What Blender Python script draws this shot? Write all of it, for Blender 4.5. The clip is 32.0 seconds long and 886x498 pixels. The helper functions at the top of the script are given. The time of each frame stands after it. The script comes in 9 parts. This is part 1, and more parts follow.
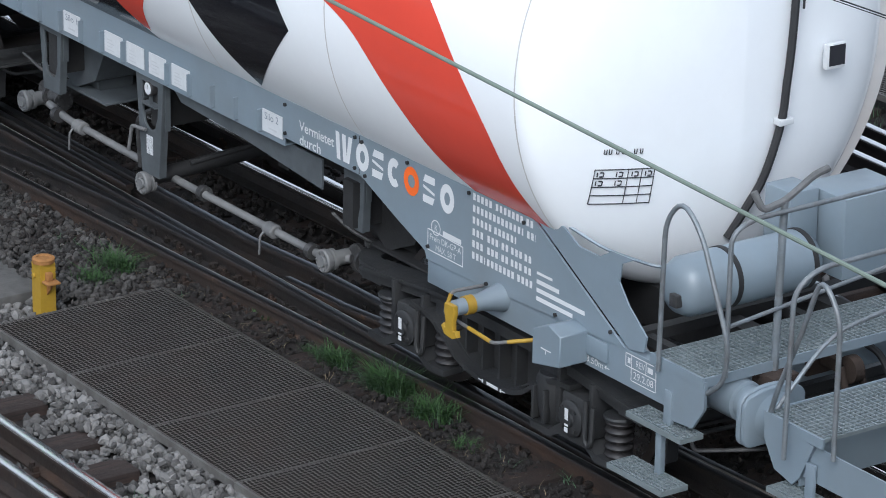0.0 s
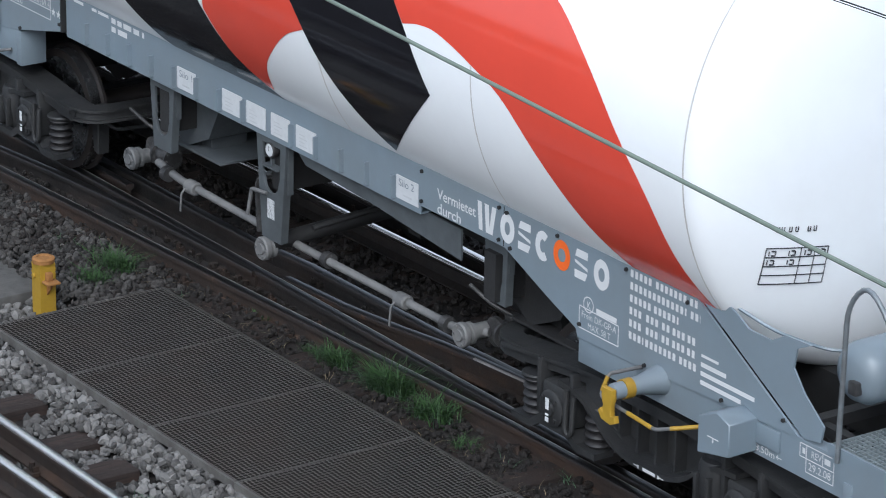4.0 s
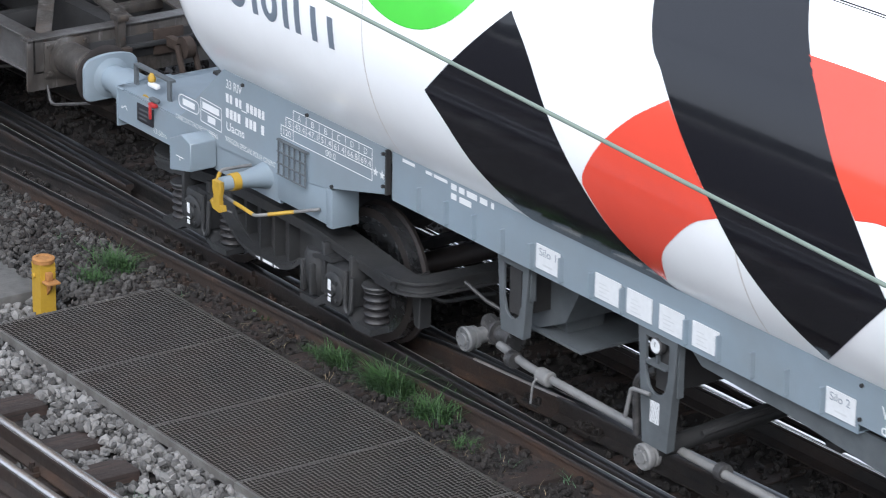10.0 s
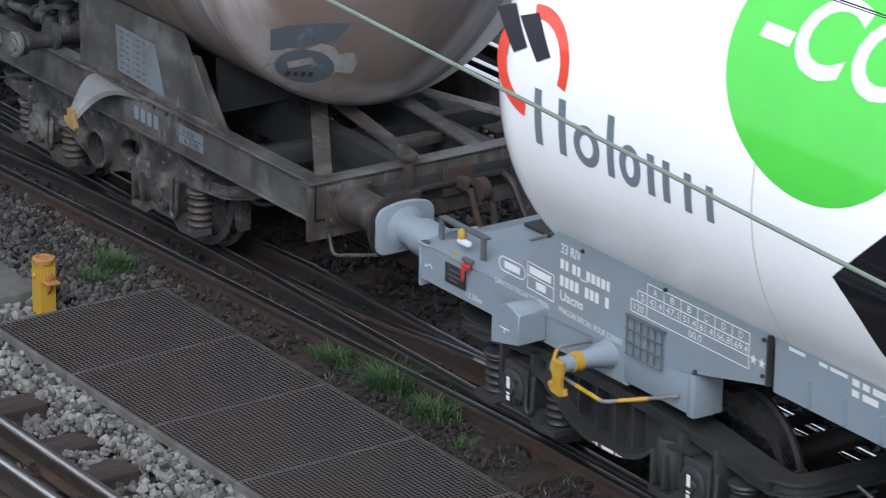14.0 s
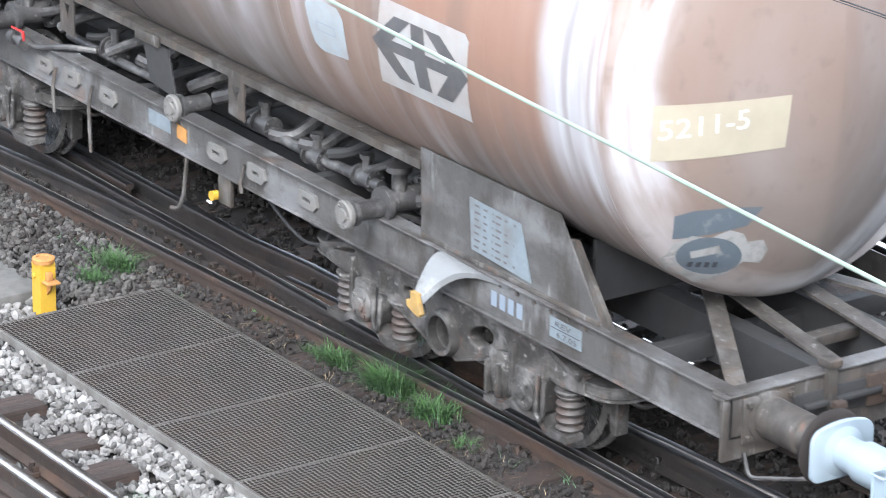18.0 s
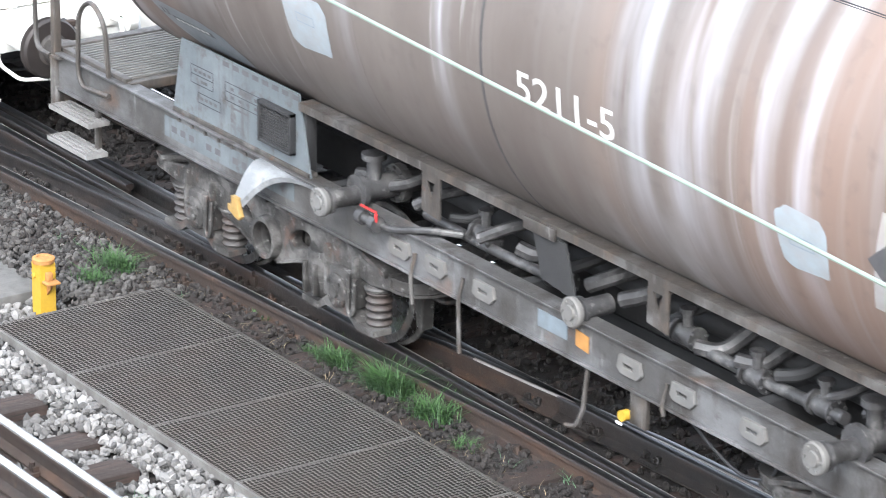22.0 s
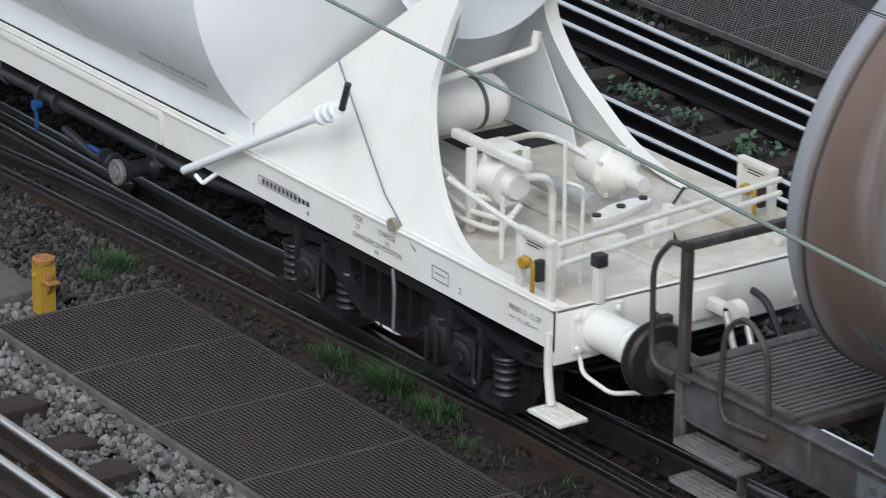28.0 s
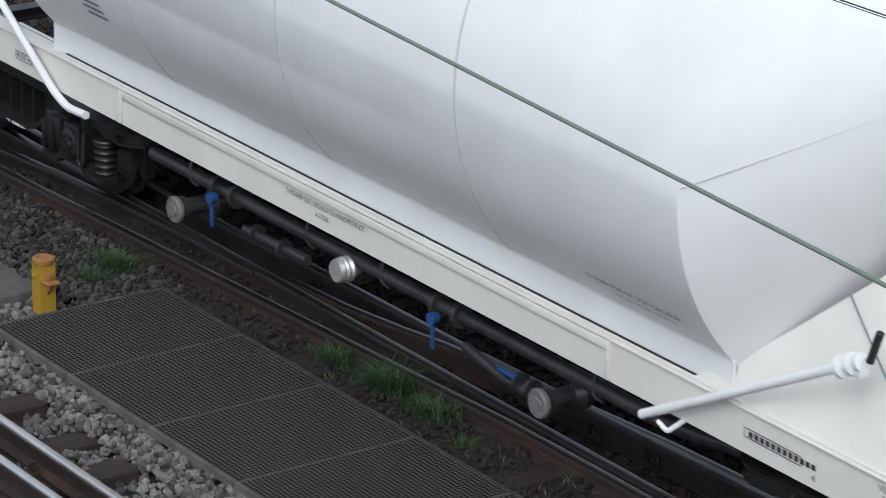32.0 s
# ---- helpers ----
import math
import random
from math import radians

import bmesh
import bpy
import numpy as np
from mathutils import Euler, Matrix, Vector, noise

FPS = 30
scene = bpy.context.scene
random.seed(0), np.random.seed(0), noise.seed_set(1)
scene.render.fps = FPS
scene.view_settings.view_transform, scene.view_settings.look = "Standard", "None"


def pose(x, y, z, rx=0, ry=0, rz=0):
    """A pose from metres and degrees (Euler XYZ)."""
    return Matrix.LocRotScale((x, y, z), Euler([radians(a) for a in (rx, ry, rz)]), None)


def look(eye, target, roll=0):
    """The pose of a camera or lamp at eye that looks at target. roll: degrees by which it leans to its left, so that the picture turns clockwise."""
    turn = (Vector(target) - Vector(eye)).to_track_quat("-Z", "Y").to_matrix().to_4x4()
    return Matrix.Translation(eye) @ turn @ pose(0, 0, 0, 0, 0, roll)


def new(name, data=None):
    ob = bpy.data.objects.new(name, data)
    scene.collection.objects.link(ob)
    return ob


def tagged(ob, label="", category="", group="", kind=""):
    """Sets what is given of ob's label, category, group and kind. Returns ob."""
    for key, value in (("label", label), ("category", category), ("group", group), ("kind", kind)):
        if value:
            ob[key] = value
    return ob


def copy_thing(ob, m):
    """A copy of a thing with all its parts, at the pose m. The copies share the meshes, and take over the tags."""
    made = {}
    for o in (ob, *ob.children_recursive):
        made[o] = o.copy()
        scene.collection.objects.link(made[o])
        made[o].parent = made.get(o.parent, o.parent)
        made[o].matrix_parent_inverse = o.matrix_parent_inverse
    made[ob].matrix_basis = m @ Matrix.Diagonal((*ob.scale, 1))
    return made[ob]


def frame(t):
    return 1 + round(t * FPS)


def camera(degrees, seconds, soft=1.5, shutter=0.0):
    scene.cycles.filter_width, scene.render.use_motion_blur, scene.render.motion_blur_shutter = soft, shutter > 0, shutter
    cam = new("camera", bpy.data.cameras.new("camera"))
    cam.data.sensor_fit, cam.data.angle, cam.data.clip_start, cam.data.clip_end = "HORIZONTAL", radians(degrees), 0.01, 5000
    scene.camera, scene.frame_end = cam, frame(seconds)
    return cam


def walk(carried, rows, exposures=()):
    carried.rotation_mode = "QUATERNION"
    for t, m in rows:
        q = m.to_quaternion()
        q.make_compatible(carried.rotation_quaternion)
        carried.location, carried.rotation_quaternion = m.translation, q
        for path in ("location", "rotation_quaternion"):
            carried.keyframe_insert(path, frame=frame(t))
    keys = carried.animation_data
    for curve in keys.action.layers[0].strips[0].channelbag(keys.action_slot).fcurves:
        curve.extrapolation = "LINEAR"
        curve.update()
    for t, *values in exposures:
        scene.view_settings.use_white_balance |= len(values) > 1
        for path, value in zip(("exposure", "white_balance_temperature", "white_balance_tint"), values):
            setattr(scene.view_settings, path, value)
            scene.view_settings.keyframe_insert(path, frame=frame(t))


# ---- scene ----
cam = camera(13.537, 32.0, soft=0.55, shutter=0.5)
EYE = pose(17.872, -13.842, 9.237, 90 - 20.223, 0, 54.897) @ pose(0, 0, 0, 0, 0, 0.907)
walk(cam, [(0.0, EYE), (32.0, EYE)], exposures=[(0, 0.47, 5600, 6), (2.0, 0.39, 5600, 6), (6.0, 0.44, 5600, 6), (7.0, 0.59, 5600, 6), (9.0, 1.0, 5750, 8), (11.0, 0.82, 5750, 8), (13.0, 0.58, 5750, 8), (14.5, 0.6, 5750, 8), (16.2, 1.95, 5800, 7),
                                             (17.0, 2.29, 5800, 7), (20.0, 2.29, 5800, 7), (23.0, 2.34, 5900, 7), (24.4, 2.14, 5900, 7), (25.5, 1.62, 5900, 7), (26.6, 0.75, 5850, 7), (27.5, 0.38, 5850, 7), (29.0, -0.04, 5850, 7), (30.0, -0.08, 5850, 7), (32.0, 0.01, 5850, 7)])

# ---- light ----
world = bpy.data.worlds.new("sky")
scene.world = world
world.use_nodes = True
_n = world.node_tree.nodes
_sky = _n.new("ShaderNodeTexSky")
_sky.sky_type, _sky.sun_disc = "NISHITA", False
_sky.sun_elevation, _sky.sun_rotation = radians(41), radians(137)
_sky.air_density, _sky.dust_density, _sky.ozone_density = 0.55, 7.0, 0.4
_n["Background"].inputs["Strength"].default_value = 0.15
_veil = _n.new("ShaderNodeMix")  # an even overcast layer over the clear sky
_veil.data_type = "RGBA"
_veil.inputs[0].default_value = 0.65
_veil.inputs[7].default_value = (5.0, 5.1, 5.3, 1)
world.node_tree.links.new(_sky.outputs[0], _veil.inputs[6])
world.node_tree.links.new(_veil.outputs[2], _n["Background"].inputs["Color"])
sun_data = bpy.data.lights.new("sun", "SUN")
sun_data.energy, sun_data.angle, sun_data.color = 1.4, radians(35), (1.0, 0.985, 0.96)
sun = new("sun", sun_data)
sun.matrix_world = look((10, -10.7, 12.7), (0, 0, 0))


# ---- materials ----
def material(name, base, rough=0.6, metal=0.0, vary=0.25, scale=6.0, grime=None, grime_amount=0.35, grime_scale=1.2,
             bump=0.15, bump_scale=60.0, stretch=(1, 1, 1), coat=0.0, island=0.0):
    """A painted or raw surface: base colour, two scales of variation, a grime layer and fine relief."""
    m = bpy.data.materials.new(name)
    m.use_nodes = True
    nt = m.node_tree
    nodes, links = nt.nodes, nt.links
    p = nodes["Principled BSDF"]
    p.inputs["Metallic"].default_value = metal
    if coat:
        p.inputs["Coat Weight"].default_value = coat
        p.inputs["Coat Roughness"].default_value = 0.08
    tc = nodes.new("ShaderNodeTexCoord")
    mp = nodes.new("ShaderNodeMapping")
    mp.inputs["Scale"].default_value = stretch
    links.new(tc.outputs["Object"], mp.inputs["Vector"])

    def noise_tex(s, detail=4.0, rough_n=0.6):
        n = nodes.new("ShaderNodeTexNoise")
        n.inputs["Scale"].default_value, n.inputs["Detail"].default_value = s, detail
        n.inputs["Roughness"].default_value = rough_n
        links.new(mp.outputs[0], n.inputs["Vector"])
        return n.outputs["Fac"]

    def ramp(fac, lo, hi):
        r = nodes.new("ShaderNodeMapRange")
        r.inputs["From Min"].default_value, r.inputs["From Max"].default_value = lo, hi
        links.new(fac, r.inputs["Value"])
        return r.outputs["Result"]

    def mix(fac, a, b):
        x = nodes.new("ShaderNodeMix")
        x.data_type = "RGBA"
        if isinstance(fac, float):
            x.inputs["Factor"].default_value = fac
        else:
            links.new(fac, x.inputs["Factor"])
        for sock, v in ((x.inputs["A"], a), (x.inputs["B"], b)):
            if isinstance(v, tuple):
                sock.default_value = (*v[:3], 1)
            else:
                links.new(v, sock)
        return x.outputs["Result"]

    dark = tuple(c * (1 - vary) for c in base)
    light = tuple(min(1, c * (1 + vary * 0.5)) for c in base)
    col = mix(ramp(noise_tex(scale), 0.3, 0.7), dark, light)
    if island:
        gi = nodes.new("ShaderNodeNewGeometry")
        oi = nodes.new("ShaderNodeObjectInfo")
        ad = nodes.new("ShaderNodeMath")
        ad.operation = "ADD"
        links.new(gi.outputs["Random Per Island"], ad.inputs[0])
        links.new(oi.outputs["Random"], ad.inputs[1])
        fr = nodes.new("ShaderNodeMath")
        fr.operation = "FRACT"
        links.new(ad.outputs[0], fr.inputs[0])
        d2 = tuple(c * (1 - island) for c in base)
        l2 = tuple(min(1, c * (1 + island)) for c in base)
        col = mix(0.75, col, mix(fr.outputs[0], d2, l2))
    if grime:
        g = nodes.new("ShaderNodeMath")
        g.operation = "MULTIPLY"
        links.new(ramp(noise_tex(grime_scale, 6.0, 0.7), 0.38, 0.72), g.inputs[0])
        g.inputs[1].default_value = grime_amount
        col = mix(g.outputs[0], col, grime)
    links.new(col, p.inputs["Base Color"])
    rr = nodes.new("ShaderNodeMapRange")
    rr.inputs["To Min"].default_value, rr.inputs["To Max"].default_value = max(0.03, rough - 0.1), min(1, rough + 0.12)
    links.new(noise_tex(scale * 2.3), rr.inputs["Value"])
    links.new(rr.outputs[0], p.inputs["Roughness"])
    if bump:
        b = nodes.new("ShaderNodeBump")
        b.inputs["Strength"].default_value, b.inputs["Distance"].default_value = bump, 0.01
        links.new(noise_tex(bump_scale), b.inputs["Height"])
        links.new(b.outputs[0], p.inputs["Normal"])
    return m


MUD = (0.09, 0.07, 0.055)
DUST = (0.30, 0.28, 0.25)
M = {
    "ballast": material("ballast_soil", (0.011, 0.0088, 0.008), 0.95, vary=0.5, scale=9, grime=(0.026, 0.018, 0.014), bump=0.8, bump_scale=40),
    "stone": material("crushed_stone", (0.150, 0.146, 0.141), 0.9, vary=0.45, scale=30, island=0.97, bump=0.5, bump_scale=90, grime=(0.026, 0.021, 0.019), grime_amount=0.8, grime_scale=1.6),
    "stone_mid": material("dusty_stone", (0.058, 0.055, 0.052), 0.95, vary=0.45, scale=30, island=0.9, bump=0.5, bump_scale=90, grime=(0.022, 0.018, 0.016), grime_amount=0.9, grime_scale=1.3),
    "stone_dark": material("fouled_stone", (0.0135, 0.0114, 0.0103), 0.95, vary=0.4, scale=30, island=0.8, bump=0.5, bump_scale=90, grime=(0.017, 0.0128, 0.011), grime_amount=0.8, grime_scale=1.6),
    "rust": material("rusty_rail_side", (0.033, 0.021, 0.015), 0.85, vary=0.35, scale=8, grime=(0.020, 0.0145, 0.012), bump=0.4),
    "railtop": material("polished_rail_head", (0.84, 0.82, 0.79), 0.16, 1.0, vary=0.2, scale=3, stretch=(0.5, 20, 1), bump=0.05),
    "railtop_dull": material("dull_rail_head", (0.060, 0.058, 0.060), 0.30, 0.85, vary=0.3, scale=3, stretch=(0.5, 20, 1), bump=0.05),
    "steel_dark": material("oily_steel", (0.013, 0.012, 0.0125), 0.36, 0.3, vary=0.35, scale=5, bump=0.2),
    # Rusty bars coloured darker to hold the shade inside the grating cells
    "grate": material("rusty_shaded_grating_bar", (0.020, 0.0185, 0.0175), 0.65, 0.2, vary=0.3, scale=1.1, grime=(0.020, 0.014, 0.011), grime_amount=0.8, grime_scale=1.6, bump=0.1),
    # Trodden bar tops coloured paler, as the lit side of the same bars
    "grate_top": material("trodden_lit_grating_edge", (0.155, 0.149, 0.141), 0.55, 0.2, vary=0.4, scale=1.3, grime=(0.075, 0.058, 0.046), grime_amount=0.85, grime_scale=0.9, bump=0.1),
    "edge_dull": material("soiled_edge_steel", (0.060, 0.056, 0.052), 0.75, 0.2, vary=0.4, scale=5, grime=(0.025, 0.019, 0.015), grime_amount=0.8, grime_scale=3, bump=0.2),
    "edge_steel": material("worn_edge_steel", (0.15, 0.145, 0.138), 0.7, 0.3, vary=0.35, scale=6, grime=(0.05, 0.04, 0.034), grime_amount=0.7, grime_scale=4, bump=0.15),
    "concrete": material("worn_concrete", (0.095, 0.092, 0.088), 0.9, vary=0.35, scale=8, grime=(0.06, 0.055, 0.05), bump=0.5, bump_scale=40),
    "pale_strip": material("pale_reflected_strip", (0.55, 0.53, 0.48), 0.85, vary=0.2, scale=2, bump=0.2),
    "yellow": material("yellow_paint", (0.40, 0.25, 0.02), 0.5, vary=0.15, scale=9, grime=(0.14, 0.08, 0.025), grime_amount=0.4, grime_scale=5, bump=0.1),
    "orange_rust": material("orange_rusted_cap", (0.30, 0.14, 0.04), 0.8, vary=0.3, scale=20, bump=0.3),
    "grey": material("blue_grey_paint", (0.19, 0.235, 0.275), 0.42, vary=0.06, scale=2.0, grime=(0.165, 0.18, 0.19), grime_amount=0.5, grime_scale=1.5, bump=0.03, coat=0.2),
    "grey_dusty": material("dusty_grey_paint", (0.055, 0.064, 0.07), 0.7, vary=0.3, scale=4, grime=(0.085, 0.084, 0.082), grime_amount=0.6, bump=0.1),
    "white_tank": material("gloss_white_paint", (0.86, 0.88, 0.90), 0.12, vary=0.03, scale=1.2, grime=(0.68, 0.68, 0.68), grime_amount=0.2, grime_scale=0.9, bump=0.01, coat=0.4),
    "red": material("gloss_red_paint", (0.70, 0.075, 0.045), 0.1, vary=0.05, scale=2, bump=0.01, coat=0.5),
    "black": material("gloss_black_paint", (0.008, 0.008, 0.011), 0.09, vary=0.1, scale=2, bump=0.01, coat=0.3),
    "green": material("gloss_green_paint", (0.10, 0.56, 0.06), 0.1, vary=0.06, scale=2, bump=0.01, coat=0.5),
    "letter_grey": material("slate_grey_lettering", (0.15, 0.18, 0.22), 0.3, vary=0.05, bump=0),
    "letter_white": material("white_lettering", (0.62, 0.63, 0.64), 0.5, vary=0.06, bump=0),
    "letter_black": material("black_lettering", (0.02, 0.02, 0.025), 0.5, vary=0.05, bump=0),
    "orange": material("orange_lettering", (0.80, 0.14, 0.02), 0.4, vary=0.05, bump=0),
    "bogie": material("dark_bogie_steel", (0.021, 0.022, 0.024), 0.55, vary=0.35, scale=5, grime=(0.04, 0.038, 0.035), grime_amount=0.5, grime_scale=3, bump=0.25),
    "bogie_black": material("oily_black_bogie", (0.010, 0.0105, 0.012), 0.42, vary=0.4, scale=6, grime=(0.026, 0.025, 0.024), grime_amount=0.5, grime_scale=4, bump=0.25),
    "spring": material("spring_steel", (0.026, 0.026, 0.028), 0.5, 0.3, vary=0.3, scale=12, grime=(0.045, 0.032, 0.026), bump=0.2),
    "wheel": material("wheel_steel", (0.032, 0.028, 0.027), 0.5, 0.4, vary=0.3, scale=6, grime=(0.055, 0.038, 0.03), bump=0.15),
    "tread": material("polished_tread", (0.38, 0.38, 0.39), 0.25, 1.0, vary=0.15, bump=0.02),
    "pipe_light": material("dusty_light_pipe", (0.115, 0.117, 0.12), 0.65, 0.1, vary=0.3, scale=10, grime=(0.27, 0.262, 0.25), grime_amount=0.6, bump=0.15),
    "rail_tube": material("worn_grey_tube", (0.20, 0.225, 0.245), 0.45, 0.3, vary=0.3, scale=9, grime=(0.11, 0.085, 0.07), grime_amount=0.5, grime_scale=4, bump=0.08),
    # Dark underframe paint, also used to colour in shade behind supports and in gaps
    "dark": material("underframe_paint_and_shade", (0.016, 0.016, 0.017), 0.7, vary=0.3, scale=4, grime=(0.034, 0.032, 0.030), bump=0.2),
    "strut": material("grey_painted_bracket", (0.082, 0.093, 0.102), 0.6, vary=0.25, scale=5, grime=(0.05, 0.05, 0.05), bump=0.1),
    "metal": material("bright_metal", (0.55, 0.55, 0.54), 0.4, 0.6, vary=0.2, scale=15, bump=0.1),
    "galv": material("galvanised_tread", (0.24, 0.275, 0.285), 0.5, 0.4, vary=0.15, scale=10, bump=0.1),
    "cream": material("white_wagon_paint", (0.71, 0.705, 0.67), 0.5, vary=0.05, scale=2, grime=(0.56, 0.545, 0.49), grime_amount=0.45, grime_scale=1.1, bump=0.04),
    "white_c": material("silo_white_paint", (0.79, 0.81, 0.82), 0.38, vary=0.04, scale=1.4, grime=(0.64, 0.65, 0.65), grime_amount=0.4, grime_scale=0.9, bump=0.02, coat=0.15),
    "white_deck": material("stained_white_paint", (0.66, 0.655, 0.625), 0.5, vary=0.08, scale=6, grime=(0.48, 0.42, 0.30), grime_amount=0.45, grime_scale=4.0, bump=0.06),
    "deck": material("dusty_deck", (0.56, 0.54, 0.50), 0.85, vary=0.25, scale=5, grime=(0.36, 0.30, 0.19), grime_amount=0.7, grime_scale=2.0, bump=0.25),
    "blue": material("blue_lever_paint", (0.02, 0.07, 0.22), 0.45, vary=0.2, scale=20, bump=0.05),
    "red_lever": material("red_lever_paint", (0.36, 0.025, 0.025), 0.45, vary=0.2, scale=20, bump=0.05),
    "rubber": material("black_rubber", (0.02, 0.02, 0.022), 0.6, vary=0.2, bump=0.05),
    "faint": material("faint_print", (0.49, 0.505, 0.52), 0.6, vary=0.1, bump=0),
    "sticker": material("white_sticker", (0.55, 0.565, 0.58), 0.5, vary=0.06, scale=30, bump=0),
    "pale_blue": material("pale_blue_sign", (0.13, 0.158, 0.18), 0.55, vary=0.1, scale=8, grime=(0.085, 0.082, 0.08), grime_amount=0.8, grime_scale=5, bump=0.02),
    "wire": material("weathered_copper_wire", (0.17, 0.21, 0.175), 0.7, 0.0, vary=0.1, bump=0),
    "grass": material("grass_blades", (0.026, 0.064, 0.014), 0.7, vary=0.3, scale=3, island=0.6, bump=0),
    "weed": material("weed_leaves", (0.05, 0.095, 0.05), 0.75, vary=0.3, scale=3, island=0.5, bump=0),
    "drygrass": material("dry_grass", (0.16, 0.13, 0.08), 0.8, vary=0.3, scale=3, island=0.5, bump=0),
    "unseen_wood": material("unseen_foliage", (0.035, 0.045, 0.028), 0.9, vary=0.5, scale=0.5, bump=0.6, bump_scale=2),
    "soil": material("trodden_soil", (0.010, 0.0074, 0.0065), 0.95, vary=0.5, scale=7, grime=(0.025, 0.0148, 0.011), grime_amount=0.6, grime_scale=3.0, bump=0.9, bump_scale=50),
}


def streaked_brown():
    """Brown tank paint with rust patches, pale cement runs that follow the shell downwards and a sky sheen painted on
    one end.
    """
    m = bpy.data.materials.new("streaked_brown_tank_paint")
    m.use_nodes = True
    nt = m.node_tree
    nodes, links = nt.nodes, nt.links
    p = nodes["Principled BSDF"]
    p.inputs["Roughness"].default_value = 0.42
    p.inputs["Coat Weight"].default_value = 0.22
    p.inputs["Coat Roughness"].default_value = 0.24
    tc = nodes.new("ShaderNodeTexCoord")

    def noisy(stretch, s, lo, hi, detail=5.0):
        mp = nodes.new("ShaderNodeMapping")
        mp.inputs["Scale"].default_value = stretch
        links.new(tc.outputs["Object"], mp.inputs["Vector"])
        n = nodes.new("ShaderNodeTexNoise")
        n.inputs["Scale"].default_value, n.inputs["Detail"].default_value = s, detail
        links.new(mp.outputs[0], n.inputs["Vector"])
        r = nodes.new("ShaderNodeMapRange")
        r.inputs["From Min"].default_value, r.inputs["From Max"].default_value = lo, hi
        links.new(n.outputs["Fac"], r.inputs["Value"])
        return r.outputs["Result"]

    def mix(fac, a, b):
        x = nodes.new("ShaderNodeMix")
        x.data_type = "RGBA"
        links.new(fac, x.inputs["Factor"])
        for sock, v in ((x.inputs["A"], a), (x.inputs["B"], b)):
            if isinstance(v, tuple):
                sock.default_value = (*v, 1)
            else:
                links.new(v, sock)
        return x.outputs["Result"]

    def times(a, b):
        x = nodes.new("ShaderNodeMath")
        x.operation = "MULTIPLY"
        links.new(a, x.inputs[0])
        if isinstance(b, float):
            x.inputs[1].default_value = b
        else:
            links.new(b, x.inputs[1])
        return x.outputs[0]

    col = mix(noisy((1, 0.3, 0.3), 1.1, 0.35, 0.65), (0.085, 0.070, 0.062), (0.125, 0.108, 0.097))
    col = mix(times(noisy((1, 0.25, 0.25), 0.55, 0.50, 0.66), 0.6), col, (0.165, 0.105, 0.078))
    col = mix(times(times(noisy((9, 0.5, 0.5), 1.0, 0.48, 0.72), noisy((0.7, 0.3, 0.3), 0.6, 0.40, 0.60)), 0.35), col, (0.22, 0.215, 0.22))
    col = mix(times(times(noisy((4, 0.4, 0.4), 0.6, 0.55, 0.66), noisy((0.5, 0.35, 0.35), 0.8, 0.48, 0.60)), 0.6), col, (0.38, 0.385, 0.40))
    col = mix(times(times(noisy((22, 0.7, 0.7), 0.6, 0.58, 0.70), noisy((1.1, 0.8, 0.8), 0.8, 0.52, 0.66)), 0.45), col, (0.42, 0.42, 0.43))
    col = mix(times(noisy((1, 1, 1), 7.0, 0.58, 0.78, 8.0), 0.35), col, (0.055, 0.045, 0.04))
    sep = nodes.new("ShaderNodeSeparateXYZ")
    links.new(tc.outputs["Object"], sep.inputs[0])

    def ramp(v, a, b):
        r = nodes.new("ShaderNodeMapRange")
        r.interpolation_type = "SMOOTHSTEP"
        r.inputs["From Min"].default_value, r.inputs["From Max"].default_value = a, b
        links.new(v, r.inputs["Value"])
        return r.outputs["Result"]

    def shaken(v, amount, stretch, s):
        x = nodes.new("ShaderNodeMath")
        x.operation = "MULTIPLY_ADD"
        links.new(noisy(stretch, s, 0.0, 1.0), x.inputs[0])
        x.inputs[1].default_value = amount
        links.new(v, x.inputs[2])
        y = nodes.new("ShaderNodeMath")
        y.operation = "SUBTRACT"
        links.new(x.outputs[0], y.inputs[0])
        y.inputs[1].default_value = amount / 2
        return y.outputs[0]

    def stain_or_sheen(x0, x1, soft, z0, z1, wobble=0.25):
        """A run or painted sheen down the shell between two stations along the wagon, fading out from height z1 to z0.
        """
        x = shaken(sep.outputs["X"], wobble, (1.0, 0.6, 0.6), 1.3)
        z = shaken(sep.outputs["Z"], 0.9, (5.0, 0.8, 0.8), 1.2)
        return times(times(ramp(x, x0 - soft, x0 + soft), ramp(x, x1 + soft, x1 - soft)), ramp(z, z0, z1))

    rusty, chalk_and_sheen = (0.185, 0.102, 0.070), (0.33, 0.34, 0.37)
    col = mix(times(stain_or_sheen(3.35, 4.95, 0.22, 1.6, 2.7), 0.72), col, rusty)
    col = mix(times(stain_or_sheen(-5.4, -4.2, 0.30, 1.5, 2.6), 0.28), col, (0.16, 0.10, 0.07))
    col = mix(times(stain_or_sheen(4.92, 5.36, 0.10, 1.75, 2.5, 0.35), 0.60), col, chalk_and_sheen)
    col = mix(times(times(stain_or_sheen(5.05, 5.62, 0.04, 1.6, 2.7, 0.3), noisy((9, 1.5, 0.5), 1.2, 0.45, 0.62)), 0.55), col, (0.40, 0.41, 0.44))
    # Sky reflection painted blue-grey on the leaning end, stronger towards the top
    lean = nodes.new("ShaderNodeMath")
    lean.operation = "MULTIPLY_ADD"
    links.new(sep.outputs["Z"], lean.inputs[0])
